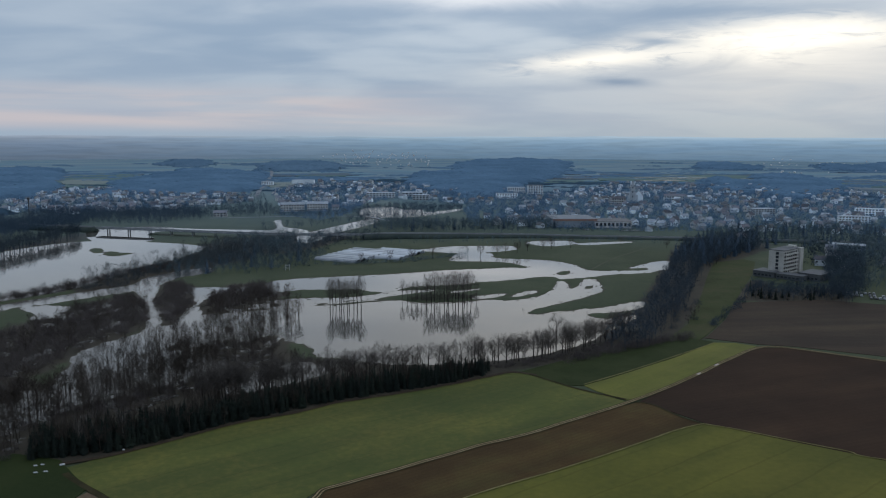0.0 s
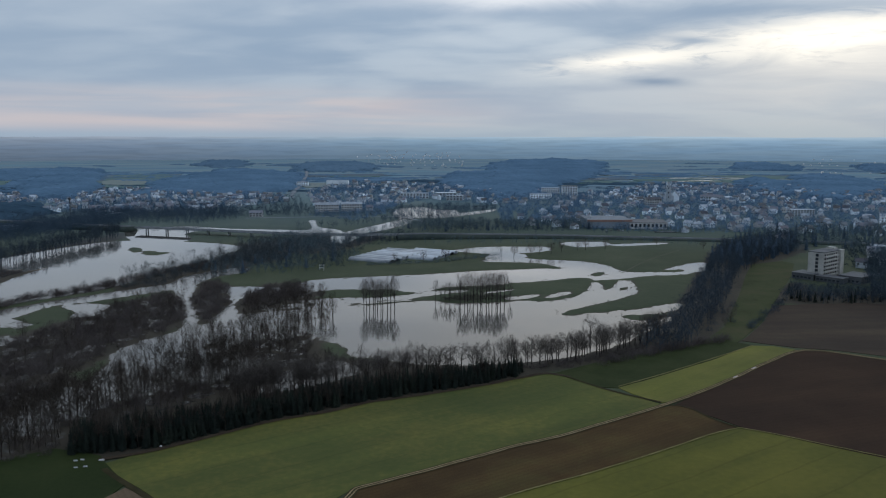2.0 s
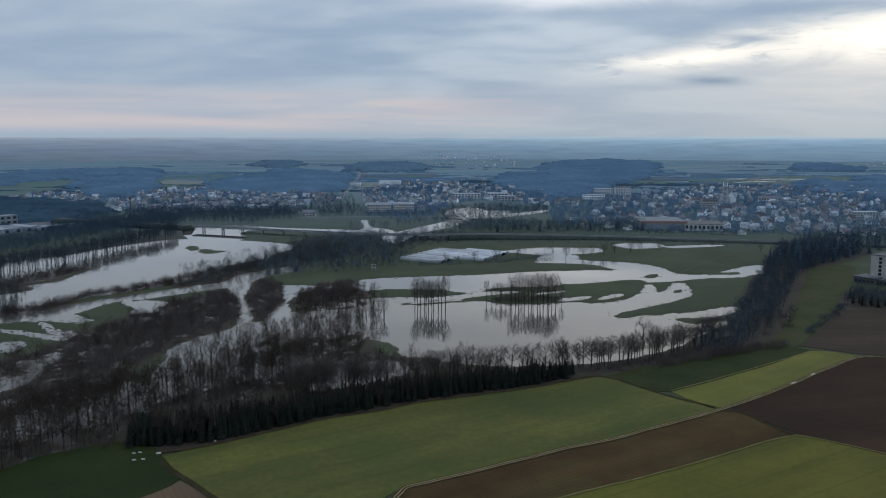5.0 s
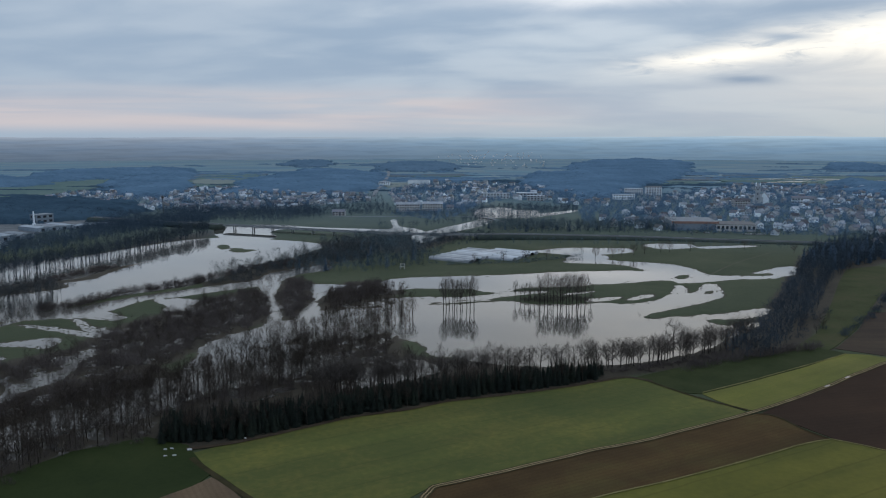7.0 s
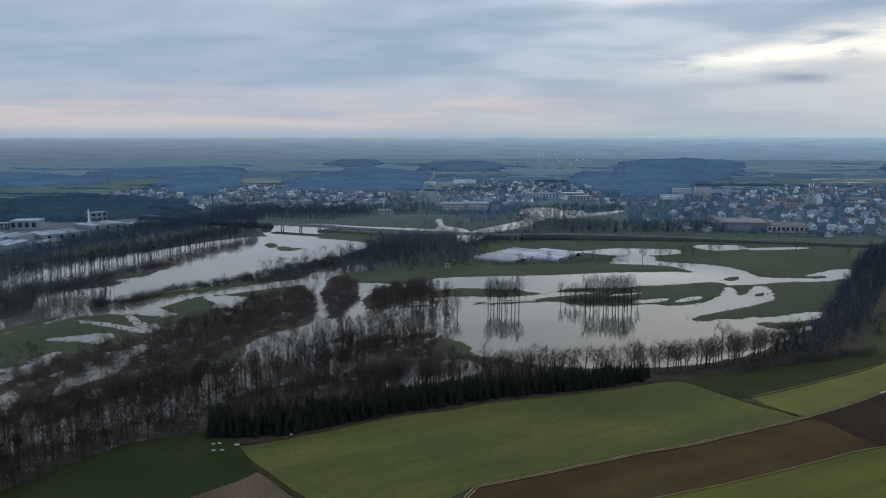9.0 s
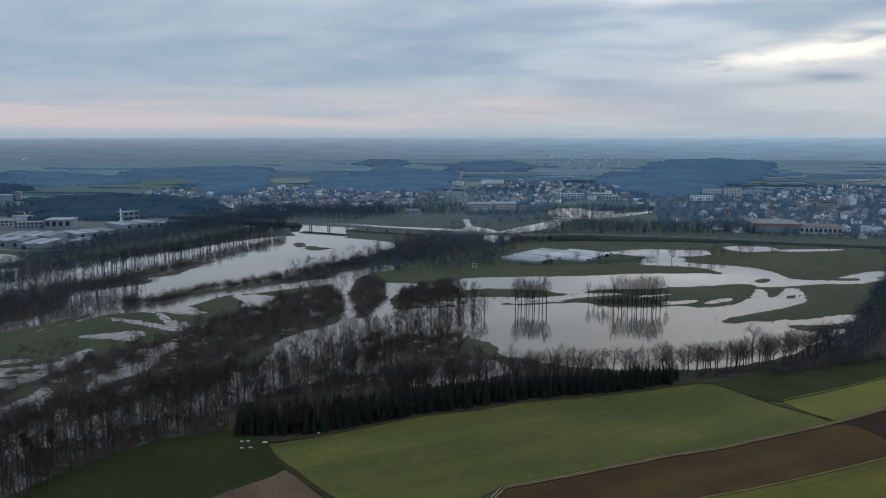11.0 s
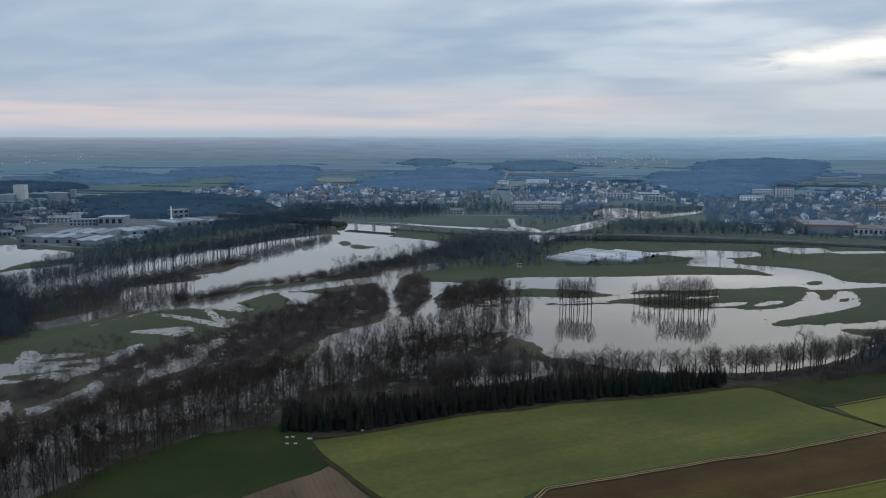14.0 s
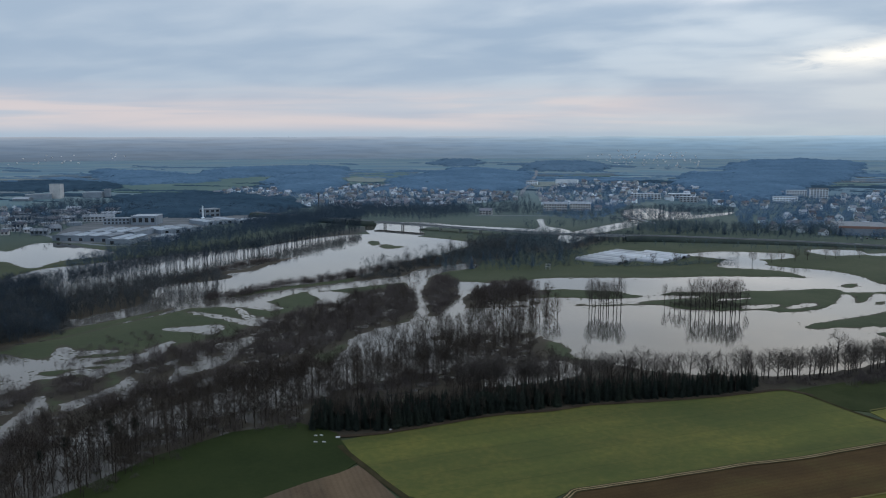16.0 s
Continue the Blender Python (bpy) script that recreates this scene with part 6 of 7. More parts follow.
def ridged_hall(label, x, y, w, d, h, turn, ridges, ridge=1.3):
    """A factory hall whose roof is a row of low gables."""
    root = thing("works_hall", label, "factory hall", "works halls", at=pose(x, y, ground_z(x, y), 0, 0, turn))
    front = part("wall", boxed((-w / 2, w / 2, -d / 2, d / 2, -0.5, h)), SHEET, root)
    for i in range(ridges):
        bm = bmesh.new()
        x0, x1, y0, y1 = -w / 2 - 0.4 + i * (w + 0.8) / ridges, -w / 2 - 0.4 + (i + 1) * (w + 0.8) / ridges - 0.5, -d / 2 - 0.4, d / 2 + 0.4
        v = [bm.verts.new(c) for c in ((x0, y0, h + 0.02), (x1, y0, h + 0.02), (x1, y1, h + 0.02), (x0, y1, h + 0.02), ((x0 + x1) / 2, y0, h + ridge), ((x0 + x1) / 2, y1, h + ridge))]
        for f in ((0, 1, 4), (2, 3, 5), (1, 2, 5, 4), (3, 0, 4, 5), (3, 2, 1, 0)):
            bm.faces.new([v[k] for k in f])
        part("roof", bm, HALL_ROOF, root, "pale ridged sheet roof")
        part("gutter", boxed((x1 + 0.02, x1 + 0.46, y0, y1, h + 0.02, h + 0.25)), DARK_ROOF, root, "dark valley gutter")
    for i in range(int(w / 14)):
        window(front, -w / 2 + 7 + i * 14, -d / 2 - 0.04, 0.2, 4.0, 3.4, label="dark loading door")
    BUILT.append((x, y, 0.55 * max(w, d) + 4))


ridged_hall("large grey industrial hall with ridged roofs", -668, 757, 72, 34, 6.0, 8, 4)
ridged_hall("grey industrial hall joined to a longer one", -613, 751, 27, 44, 5.6, 12, 2)
ridged_hall("wide grey industrial hall with four ridged roofs", -664, 801, 62, 46, 6.4, 10, 4)
ridged_hall("grey hall half hidden by bare trees", -583, 778, 20, 34, 5.0, 16, 1)
ridged_hall("long low grey hall beside the bare wood", -628, 856, 54, 42, 5.0, 62, 3, 0.9)
ridged_hall("low grey hall near the chimney", -636, 955, 52, 44, 5.0, 64, 3, 0.9)
ridged_hall("narrow pale hall at the end of the works", -596, 988, 62, 18, 4.0, 60, 1, 0.9)
sheet("works_yard", [(-694, 733), (-780, 844), (-810, 965), (-776, 1047), (-726, 1122), (-656, 1122), (-633, 1036), (-627, 941), (-599, 806), (-597, 753), (-632, 732)], YARD, 0.52, "grey gravel yard round the factory halls", "yard", 3.0, n=4)
g = np.random.default_rng(28)
for k, (x, y) in enumerate(fill([(-789, 748), (-979, 940), (-973, 1068), (-859, 1103), (-788, 1063), (-810, 965), (-780, 844), (-724, 757)], 21, 28)):
    if g.random() < 0.8 and not any(math.hypot(x - a, y - b) < r * 0.8 for a, b, r in BUILT):
        w0, d0, h0 = g.uniform(8, 22), g.uniform(6, 11), g.uniform(3, 6)
        if k % 2:
            block("workshop", "low pale workshop with a flat roof", "workshop", x, y, w0, d0, h0, 25 + g.normal(0, 6), (PLASTER_WARM, SHEET)[k % 4 // 2], (SLATE, BRIGHT_ROOF)[k % 6 // 5], k % 3 // 2, max(2, int(w0 / 5)), "flat", group="small works buildings")
        else:
            block("storage_shed", "grey storage shed with a gable roof", "shed", x, y, w0, d0, h0, 25 + g.normal(0, 6), (SHEET, PLASTER_WARM)[k % 4 // 2], (SLATE, TILES)[k % 3 // 2], 1, max(2, int(w0 / 4)), "gable", 2.2, group="small works buildings")
        BUILT.append((x, y, 0.6 * max(w0, d0) + 4))
yard_trees = [p for p in fill([(p, q) for p, q in [(-789, 748), (-979, 940), (-973, 1068), (-859, 1103), (-788, 1063), (-810, 965), (-780, 844), (-724, 757)]], 10, 29) if not any(math.hypot(p[0] - a, p[1] - b) < r * 0.7 for a, b, r in BUILT)]
grove("yard_trees", "bare trees and firs between the works buildings", "trees", yard_trees, FAR_TREES, HAZE_BLUE, 0.5, 1.1, 29)
stack = thing("chimney", "slim white factory chimney", "chimney", at=pose(-669, 976, 0.4))
bm = bmesh.new()
bmesh.ops.create_cone(bm, segments=14, radius1=1.3, radius2=0.9, depth=21, cap_ends=True, matrix=Matrix.Translation((0, 0, 10.3)))
part("shaft", bm, PLASTER, stack)
bm = bmesh.new()
bmesh.ops.create_cone(bm, segments=14, radius1=3.0, radius2=2.2, depth=5, cap_ends=True, matrix=Matrix.Translation((0, 0, 2.3)))
part("base", bm, PLASTER, stack)

# greenhouses: two rows of white foil tunnels
def tunnel(length, width, high):
    root = thing("greenhouse_tunnel", "white foil greenhouse tunnel on the river meadow", "greenhouse", "greenhouse tunnels")
    bm = bmesh.new()
    n = 8
    rings = [[bm.verts.new((x, -math.cos(math.pi * i / n) * width / 2, math.sin(math.pi * i / n) ** 0.8 * high)) for i in range(n + 1)] for x in (-length / 2, length / 2)]
    for i in range(n):
        bm.faces.new((rings[0][i], rings[0][i + 1], rings[1][i + 1], rings[1][i]))
    part("foil", bm, FOIL, root)
    for r, x in ((0, -length / 2 - 0.05), (1, length / 2 + 0.05)):
        bm = bmesh.new()
        f = bm.faces.new([bm.verts.new((x, -math.cos(math.pi * i / n) * width / 2, math.sin(math.pi * i / n) ** 0.8 * high)) for i in range(n + 1)])
        bmesh.ops.solidify(bm, geom=[f], thickness=0.1)
        part("end_wall", bm, FOIL, root)
    return root


first = tunnel(46, 8.6, 3.0)
first.matrix_basis = pose(-98, 758, 0.4, 0, 0, -26)
for k in range(1, 8):
    copy_thing(first, pose(-98 + 4.0 * k, 758 + 9.2 * k, 0.4, 0, 0, -26))
for k in range(6):
    copy_thing(first, pose(-60 + 3.8 * k, 776 + 9.2 * k, 0.4, 0, 0, -26))

MEADOW_MAT = material("embankment_scrub", [(0.030, 0.042, 0.040), (0.042, 0.055, 0.050), (0.058, 0.070, 0.060)], 0.05, 0.95, 0.1, 12)

# ---------------------------------------------------------------- the road: viaduct and embankment
DECK = [(-640, 1060), (-560, 1032), (-450, 998), (-320, 959), (-193, 926), (-104, 924), (-41, 936), (108, 946), (266, 928), (420, 900), (600, 850)]
deck = smooth(DECK, 14, 0, 0, closed=False)


def strip3(line, offset, width, z0, z1, name, mat, lean=0.0):
    """A long body along a line, from z0 to z1, whose sides lean outwards downwards."""
    d = np.gradient(line, axis=0)
    d /= np.linalg.norm(d, axis=1)[:, None]
    s = np.c_[d[:, 1], -d[:, 0]]
    k = len(line)
    V = []
    for off, z in ((offset - width / 2 - lean, z0), (offset - width / 2, z1), (offset + width / 2, z1), (offset + width / 2 + lean, z0)):
        V.append(np.c_[line + s * off, z + np.zeros(k)])
    F = []
    for i in range(k - 1):
        for q in range(4):
            a, b = q * k, (q + 1) % 4 * k
            F += [(a + i, b + i, b + i + 1), (a + i, b + i + 1, a + i + 1)]
    for e in (0, k - 1):                             # closed ends
        F += [(e, k + e, 2 * k + e), (e, 2 * k + e, 3 * k + e)]
    return triangles(name, np.concatenate(V), F, mat)


span = deck[(deck[:, 0] > -420) & (deck[:, 0] < -88)]
TOP = 5.9                                            # height of the road on the viaduct
via = thing("viaduct", "slender grey concrete road viaduct over the flood", "bridge")
deck_part = part("deck", strip3(span, 0, 11, TOP - 0.9, TOP, "deck", CONCRETE), None, via)
part("carriageway", ribbon(span, 0, 8.6, TOP + 0.02, "carriageway", ASPHALT), None, via)
for off in (-5.2, 5.2):
    part("parapet", strip3(span, off, 0.35, TOP + 0.03, TOP + 0.7, "parapet", CONCRETE), None, deck_part, "pale concrete parapet")
along = np.r_[0, np.cumsum(np.linalg.norm(np.diff(span, axis=0), axis=1))]
pier = None
for s in np.arange(14, along[-1] - 4, 29.0):
    x, y = np.interp(s, along, span[:, 0]), np.interp(s, along, span[:, 1])
    for off in (-3.2, 3.2):
        ob = part("pier", boxed((-0.5, 0.5, -0.6, 0.6, -2, TOP - 0.92)) if pier is None else pier, CONCRETE, via)
        pier = ob.data
        ob.location = (x, y + off, 0)
for keep, nm in ((deck[:, 0] <= -416, "west_embankment"), (deck[:, 0] >= -92, "east_embankment")):
    piece = deck[keep]
    high = TOP - 3.4 * np.clip((piece[:, 0] + 60) / 220, 0, 1) - 0.1
    bank = tagged(new("road_embankment", strip3(piece, 0, 11, -0.4, high, "road_embankment", MEADOW_MAT, 7.0)), "grassy road embankment crossing the flood plain", "embankment", "", "structure")
    part("carriageway", ribbon(piece, 0, 8.6, high + 0.12, "carriageway", ASPHALT), None, bank)
    part("guard_rail", strip3(piece, -4.9, 0.25, high, high + 0.7, "guard_rail", CONCRETE), None, bank, "dull steel guard rail")
for nm, pts, wd in (("town_road", [(-350, 1560), (-369, 1636), (-422, 1961), (-501, 2411), (-560, 2700)], 9), ("river_road", [(-330, 1160), (-200, 1190), (-120, 1190), (-85, 1150), (-70, 1120)], 6), ("works_road", [(-820, 800), (-740, 770), (-700, 745), (-620, 720), (-560, 735)], 6), ("meadow_path", [(130, 713), (160, 774), (198, 834), (219, 865)], 2.0), ("far_lane", [(-1450, 1760), (-1330, 1960), (-1440, 2100), (-1380, 2350)], 8)):
    ln = smooth(pts, 10, 0.5, 1, closed=False)
    tagged(new(nm, ribbon(ln, 0, wd, np.array([ground_z(*p) + (0.06 if np.hypot(*p) < 1700 else 2.6) for p in ln]), nm, PALE_ROAD if wd > 3 else TRODDEN)), "grey road through the winter meadows" if wd > 3 else "trodden grass path over the meadow", "road", "", "structure")

# ---------------------------------------------------------------- poles and small things
mast = thing("lattice_mast", "tall dark mast beside the village", "mast", at=pose(-595, 1182, 0.4))
part("pole", boxed((-0.6, 0.6, -0.6, 0.6, -0.5, 27)), DARK_ROOF, mast)
part("antenna_ring", boxed((-1.5, 1.5, -1.5, 1.5, 23, 26)), DARK_ROOF, mast)
stand = thing("gauge_stand", "white framed gauge stand in the wet meadow", "stand", at=pose(-134, 702, 0.3))
for x in (-1.8, 1.8):
    part("post", boxed((x - 0.15, x + 0.15, -0.15, 0.15, -0.8, 5.4)), WHITE, stand)
for z in (2.2, 4.6):
    part("crossbar", boxed((-2.4, 2.4, -0.15, 0.15, z, z + 0.45)), WHITE, stand)
for x, y, w0, d0, t in ((-142, 275, 2.4, 0.9, 10), (-140, 276, 2.6, 0.8, -5), (-139, 269, 2.6, 0.7, 12), (-136, 270, 2.6, 0.8, 14), (-133, 276, 3.2, 1.4, 20), (-117, 290, 1.8, 0.6, 15)):
    w0, d0 = w0 * 0.58, d0 * 0.62
    bm = boxed((-w0 / 2, w0 / 2, -d0 / 2, d0 / 2, 0, 0.6))
    bmesh.ops.bevel(bm, geom=bm.edges[:], offset=0.18, segments=2, affect="EDGES")
    me = bpy.data.meshes.new("covered_bale")
    bm.to_mesh(me)
    bm.free()
    me.materials.append(WHITE)
    ob = tagged(new("covered_bale", me), "white-wrapped bale lying at the field corner", "bale", "bales at the field corner")
    ob.matrix_basis = pose(x, y, 0.62, 0, 0, t)


def car():
    root = thing("car", "parked car beside the low buildings", "car", "parked cars")
    bm = boxed((-2.2, 2.2, -0.88, 0.88, 0.35, 0.95), (-1.3, 1.2, -0.78, 0.78, 0.95, 1.5))
    part("body", bm, CAR_PAINT, root)
    for x in (-1.35, 1.35):
        for y in (-0.85, 0.85):
            bm = bmesh.new()
            bmesh.ops.create_cone(bm, segments=8, radius1=0.34, radius2=0.34, depth=0.2, cap_ends=True, matrix=Matrix.Translation((x, y, 0.34)) @ Matrix.Rotation(radians(90), 4, "X"))
            part("wheel", bm, DARK_ROOF, root)
    return root


g = np.random.default_rng(21)
model = car()
model.matrix_basis = pose(338, 700, 0.5, 0, 0, 30)
for x0, y0, n, turn in ((342, 706, 7, 40), (352, 722, 7, 40), (296, 606, 9, -18), (300, 594, 9, -18), (305, 583, 9, -18), (330, 597, 7, -18), (334, 585, 7, -18), (215, 1010, 10, 0), (160, 1020, 9, 0), (430, 810, 8, -20)):
    for k in range(n):
        if g.random() < 0.8:
            c, s = math.cos(radians(turn)), math.sin(radians(turn))
            copy_thing(model, pose(x0 + c * 2.9 * k, y0 + s * 2.9 * k, 0.5, 0, 0, turn + 90 + g.normal(0, 2)))

# ---------------------------------------------------------------- the town, its villages and garden trees
TOWN_EAST = [(65, 1108), (200, 1661), (449, 2080), (696, 1972), (907, 1690), (1128, 1620), (639, 911), (519, 961), (361, 1014), (248, 1000), (124, 1040)]
TOWN_MID = [(-359, 1722), (-325, 2116), (-117, 2025), (54, 1740), (42, 1378), (-89, 1542), (-147, 1300), (-242, 1238)]
TOWN_WEST = [(-675, 1252), (-827, 1666), (-768, 1796), (-568, 1712), (-397, 1635), (-333, 1452), (-429, 1290), (-561, 1192)]
HAMLET = [(-936, 1333), (-1000, 1615), (-909, 1581), (-723, 1427), (-764, 1327)]
QUARTERS = ((TOWN_EAST, 17, 0.29, 12, 41), (TOWN_MID, 18, 0.33, -8, 42), (TOWN_WEST, 16, 0.45, 22, 43), (HAMLET, 17, 0.38, -15, 44),
            ([(33, 1057), (28, 1305), (90, 1741), (196, 1841), (214, 1554), (124, 1087)], 26, 0.16, 5, 51),
            ([(-251, 1202), (-165, 1123), (-118, 1280), (-173, 1538), (-242, 1238)], 26, 0.08, 5, 52),
            ([(307, 740), (345, 800), (400, 900), (640, 911), (560, 760), (470, 690)], 26, 0.35, -25, 45),
            ([(-1090, 1040), (-900, 1060), (-820, 930), (-900, 840)], 26, 0.4, 30, 46),
            ([(-525, 3432), (-432, 3858), (-63, 3749), (-49, 2971), (-344, 3071)], 24, 0.24, 10, 47),
            ([(-2342, 2240), (-2600, 2657), (-2518, 3022), (-2275, 2863), (-2166, 2311)], 28, 0.14, 10, 48),
            ([(1040, 2600), (1250, 3300), (1700, 3200), (1400, 2500)], 28, 0.10, 10, 49))
spots = []
for poly, gap, chance, turn, seed in QUARTERS:
    spots += settle(poly, gap, chance, turn, seed)
    if seed in (47, 48, 49):
        continue
    yards = [p for p in fill(poly, 12.5, seed + 100, dry=-4) if not any(math.hypot(p[0] - a, p[1] - b) < r * 0.85 for a, b, r in BUILT)]
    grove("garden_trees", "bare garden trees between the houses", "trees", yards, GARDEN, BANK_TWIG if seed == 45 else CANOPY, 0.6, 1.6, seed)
spots.sort(key=lambda p: math.hypot(p[0], p[1]))
g = np.random.default_rng(50)
for x, y, t in spots[:290]:
    place(near_houses[g.integers(len(near_houses))], pose(x, y, ground_z(x, y), 0, 0, t))
roofscape("far_houses", "distant white and grey houses of the town", [p for p in spots[290:] if math.hypot(p[0], p[1]) < 2600], 51)
roofscape("far_village", "pale houses of villages far across the plain", [p for p in spots[290:] if math.hypot(p[0], p[1]) >= 2600], 53, PLASTER_WARM, PLASTER_WARM)

def land_z(x, y):
    """The top of the rolling farmland beyond the town."""
    r = np.array([math.hypot(x, y)])
    roll = np.clip((r - 1800) / 1500, 0, 1) * 5 * waves(np.array([x]), np.array([y]), 900, 3) * np.clip((3250 - r) / 500, 0, 1)
    return float(0.45 + rise(r)[0] + roll[0])


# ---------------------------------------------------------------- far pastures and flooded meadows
# far grass and stubble with the blue of the haze painted in
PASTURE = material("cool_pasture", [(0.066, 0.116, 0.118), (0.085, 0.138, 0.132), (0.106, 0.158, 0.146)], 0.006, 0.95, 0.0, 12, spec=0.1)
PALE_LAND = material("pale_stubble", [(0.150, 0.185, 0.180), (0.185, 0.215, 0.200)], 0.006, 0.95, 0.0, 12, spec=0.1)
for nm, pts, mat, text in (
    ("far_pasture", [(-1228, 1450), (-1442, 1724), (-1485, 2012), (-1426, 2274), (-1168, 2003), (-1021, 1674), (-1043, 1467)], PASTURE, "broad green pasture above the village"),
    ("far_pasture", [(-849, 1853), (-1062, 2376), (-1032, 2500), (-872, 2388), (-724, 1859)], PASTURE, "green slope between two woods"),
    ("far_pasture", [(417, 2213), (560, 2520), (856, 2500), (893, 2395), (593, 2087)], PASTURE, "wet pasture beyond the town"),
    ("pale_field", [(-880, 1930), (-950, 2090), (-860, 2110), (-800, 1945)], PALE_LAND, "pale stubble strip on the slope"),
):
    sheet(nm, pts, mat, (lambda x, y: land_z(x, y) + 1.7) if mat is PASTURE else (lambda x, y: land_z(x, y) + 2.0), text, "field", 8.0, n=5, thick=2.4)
# stubble and plough colours also include the distance haze
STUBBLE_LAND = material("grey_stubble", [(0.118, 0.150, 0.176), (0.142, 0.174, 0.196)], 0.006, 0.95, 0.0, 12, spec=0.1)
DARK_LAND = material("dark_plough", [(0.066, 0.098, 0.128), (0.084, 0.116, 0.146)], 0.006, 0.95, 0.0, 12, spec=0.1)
g = np.random.default_rng(75)
for k in range(46):                                  # long fields between the far woods
    r, t = g.uniform(1950, 2640), radians(g.uniform(-50, 30))
    x, y, l, wd, turn = r * math.sin(t), r * math.cos(t), g.uniform(70, 260), g.uniform(25, 80), -t + g.uniform(-0.5, 0.5)
    c, n = math.cos(turn), math.sin(turn)
    pts = [(x + a * l * c - b * wd * n, y + a * l * n + b * wd * c) for a, b in ((-1, -1), (1, -1), (1, 1), (-1, 1))]
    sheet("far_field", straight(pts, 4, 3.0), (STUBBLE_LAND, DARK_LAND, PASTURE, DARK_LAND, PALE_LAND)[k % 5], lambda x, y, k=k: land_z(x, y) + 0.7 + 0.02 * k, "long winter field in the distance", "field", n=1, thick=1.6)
g = np.random.default_rng(71)
for k in range(26):
    x, y = (g.uniform(430, 900), g.uniform(2130, 2480)) if k < 19 else (g.uniform(300, 1300), g.uniform(2150, 2700))
    w0, d0 = g.uniform(14, 46), g.uniform(4, 11)
    pts = [(x + w0 * math.cos(t) * (1 + 0.25 * math.sin(3 * t + k)), y + d0 * math.sin(t) * (1 + 0.3 * math.cos(2 * t + k))) for t in np.arange(10) * math.tau / 10]
    sheet("far_pool", pts, WATER, land_z(x, y) + 2.3, "sheet of floodwater on the far meadow", "water", 3.0, n=4, thick=1.0)

# brush and trees along the upper river and around the works
g = np.random.default_rng(61)
bankline = smooth([(-215, 1020), (-140, 1095), (-108, 1150), (-130, 1260), (-80, 1350), (30, 1320)], 12, 4, 2, closed=False)
grove("upper_bank_trees", "bare trees along the upper river", "trees", [p + g.normal(0, 9, 2) for p in bankline for _ in range(2)], FAR_TREES, HAZE_BLUE, 0.35, 0.75, 62)
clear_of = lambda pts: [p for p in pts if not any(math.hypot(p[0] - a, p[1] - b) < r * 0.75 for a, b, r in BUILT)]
grove("town_edge_wood", "dark bare trees at the edge of the town", "wood", clear_of(fill([(304, 966), (365, 1027), (453, 1068), (568, 1051), (439, 809), (365, 736), (379, 837), (375, 881), (316, 823), (285, 831)], 8.5, 161)), FAR_TREES, HAZED_TWIG, 0.4, 0.8, 161)
grove("town_edge_firs", "dark conifers among the trees at the edge of the town", "wood", clear_of(fill([(304, 966), (365, 1027), (453, 1068), (568, 1051), (439, 809), (365, 736), (379, 837), (375, 881), (316, 823), (285, 831)], 24, 162)), FIRS, HAZE_BLUE, 0.5, 0.8, 162)
grove("roadside_trees", "bare trees between the road and the market", "trees", clear_of(fill([(-87, 1015), (11, 1043), (162, 1075), (298, 1080), (304, 1000), (223, 985), (81, 985), (-58, 985)], 10, 163)), FAR_TREES, HAZE_BLUE, 0.3, 0.55, 163)
grove("verge_trees", "bare trees on the open ground before the villages", "trees", clear_of(fill([(-440, 1528), (-346, 1605), (-246, 1176), (-304, 1150), (-358, 1263)], 13, 165)), FAR_TREES, HAZE_BLUE, 0.35, 0.65, 165)
grove("village_wood", "bare wood tinted with blue haze between the village and the viaduct", "wood", clear_of(fill([(-672, 1382), (-590, 1350), (-531, 1421), (-448, 1403), (-382, 1286), (-357, 1117), (-363, 1058), (-449, 1066), (-510, 1048)], 8.0, 171, ragged=8)), FAR_TREES, HAZE_BLUE, 0.35, 0.65, 171)
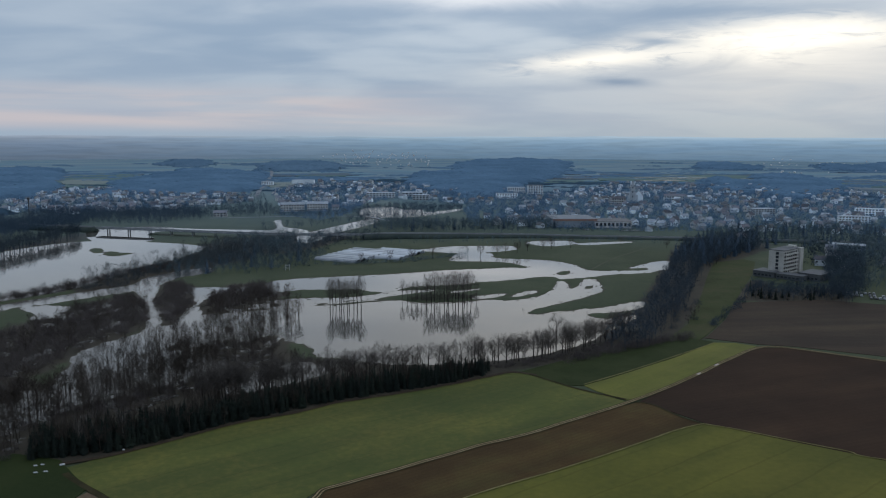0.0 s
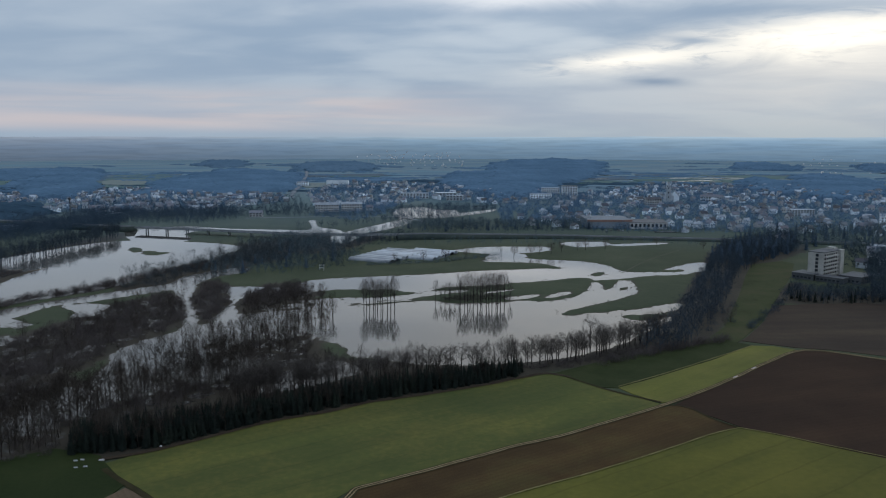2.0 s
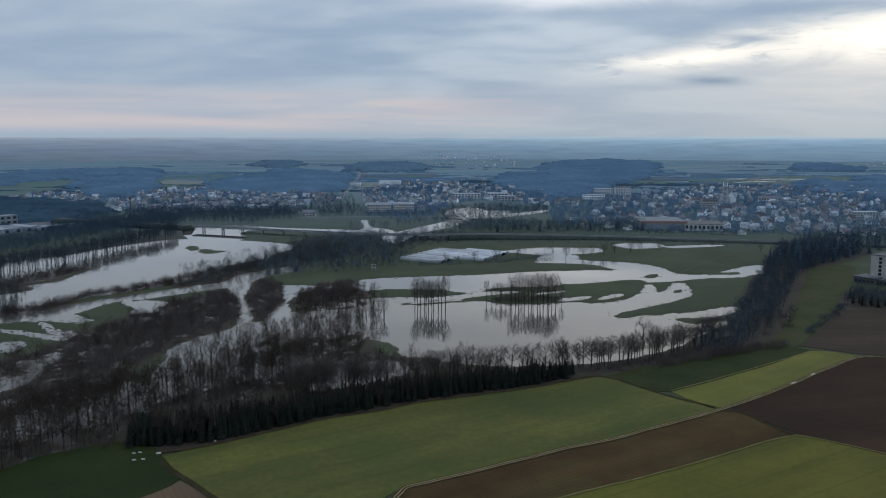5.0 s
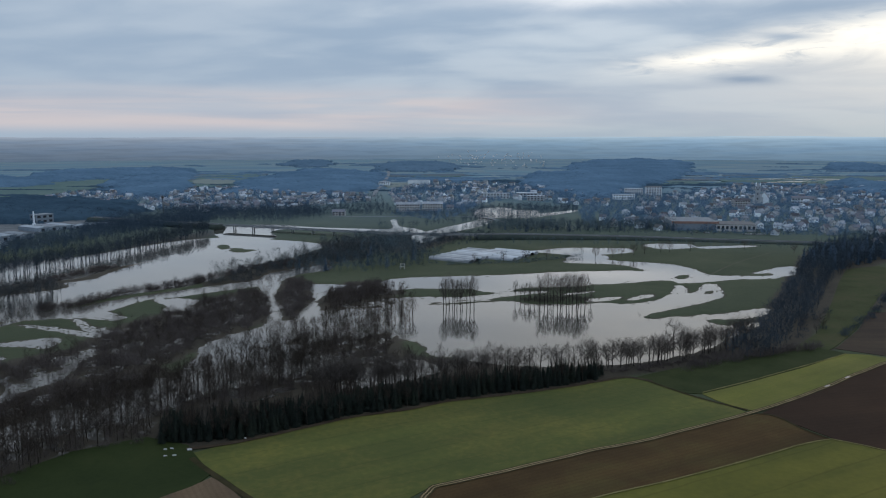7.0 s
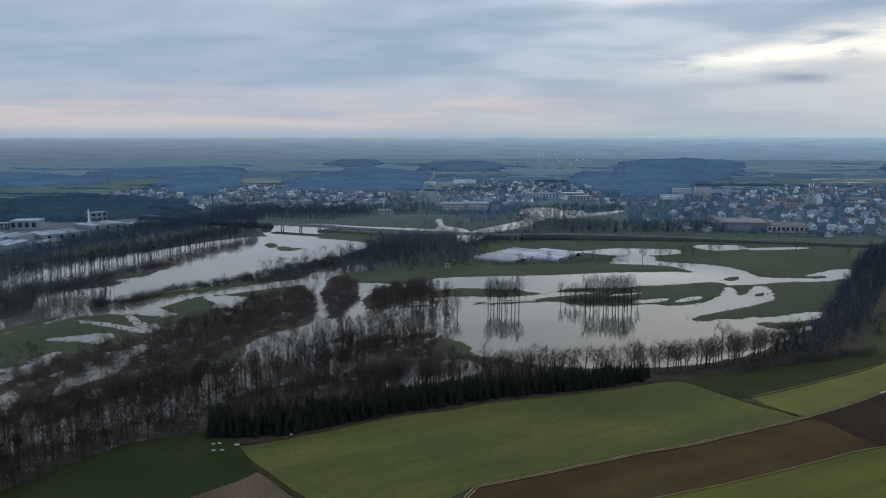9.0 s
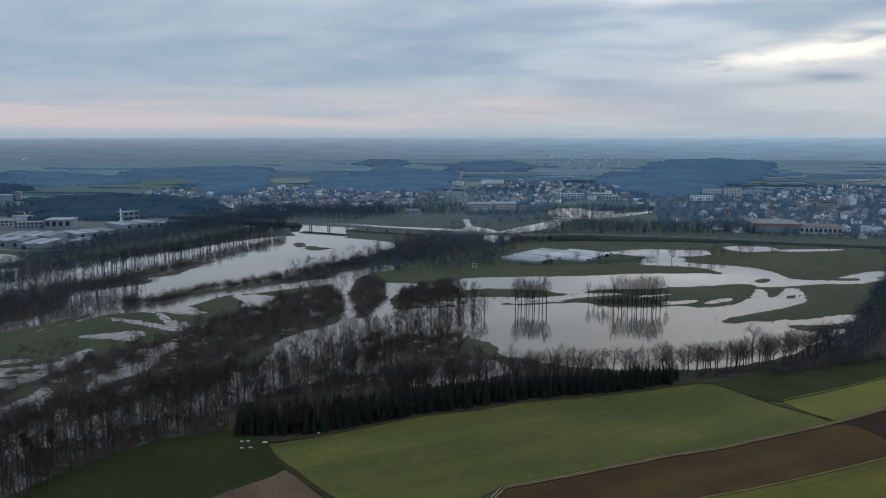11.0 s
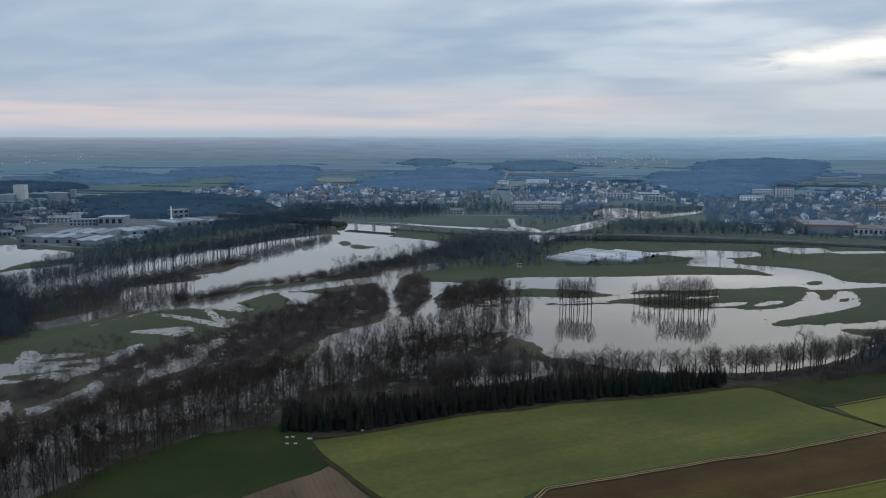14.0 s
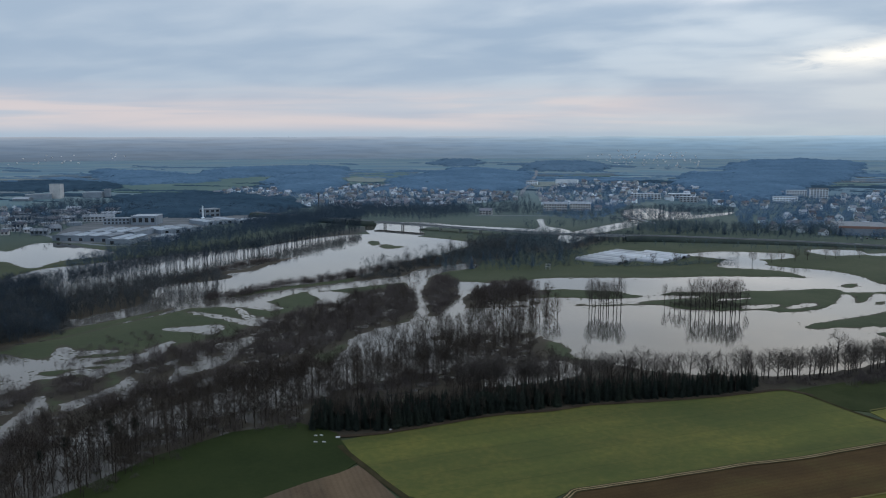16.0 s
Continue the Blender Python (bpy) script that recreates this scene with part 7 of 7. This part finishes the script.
grove("meadow_belt", "belt of bare trees behind the flooded meadow", "wood", clear_of(fill([(-407, 1302), (-309, 1377), (-195, 1265), (-141, 1251), (-140, 1170), (-212, 1167), (-268, 1196), (-317, 1154), (-370, 1186)], 9.0, 172, ragged=8)), FAR_TREES, HAZE_BLUE, 0.35, 0.6, 172)
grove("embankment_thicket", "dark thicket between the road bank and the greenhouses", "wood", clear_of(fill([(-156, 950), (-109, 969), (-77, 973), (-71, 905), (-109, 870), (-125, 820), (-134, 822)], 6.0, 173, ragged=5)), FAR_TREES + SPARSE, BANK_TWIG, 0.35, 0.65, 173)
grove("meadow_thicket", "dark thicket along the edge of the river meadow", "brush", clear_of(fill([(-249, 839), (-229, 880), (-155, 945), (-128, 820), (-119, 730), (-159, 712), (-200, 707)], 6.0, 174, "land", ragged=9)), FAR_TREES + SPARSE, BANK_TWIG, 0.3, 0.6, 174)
grove("dyke_trees", "bare trees along the foot of the road embankment", "trees", fill([(-60, 905), (100, 918), (262, 898), (262, 878), (100, 885), (-60, 880)], 9, 164), FAR_TREES, HAZED_TWIG, 0.25, 0.55, 164)
grove("works_trees", "bare trees around the works", "trees", [p for p in fill([(-1000, 900), (-850, 1010), (-690, 1080), (-560, 1070), (-620, 1160), (-1100, 1200)], 9.5, 63) if not any(math.hypot(p[0] - a, p[1] - b) < r * 0.8 for a, b, r in BUILT)], FAR_TREES, HAZE_BLUE, 0.45, 0.8, 63)
grove("meadow_trees", "bare trees on the meadow beyond the viaduct", "trees", fill([(-600, 1130), (-330, 1120), (-340, 1230), (-600, 1220)], 9.5, 64), FAR_TREES, HAZE_BLUE, 0.45, 0.8, 64)
grove("flooded_river_trees", "bare trees standing in the flooded upper river", "trees", fill([(-130, 1180), (-120, 1290), (-60, 1345), (30, 1330), (30, 1240), (-60, 1190)], 9, 65), FAR_TREES, HAZE_BLUE, 0.5, 0.8, 65)
tufts = [p + g.normal(0, 2.2, 2) for o in outlines.values() for p in o if g.random() < 0.22]
grove("shore_tufts", "tufts of dead reed along the waterline", "reeds", tufts, TUFTS, BRUSH, 0.10, 0.32, 66)
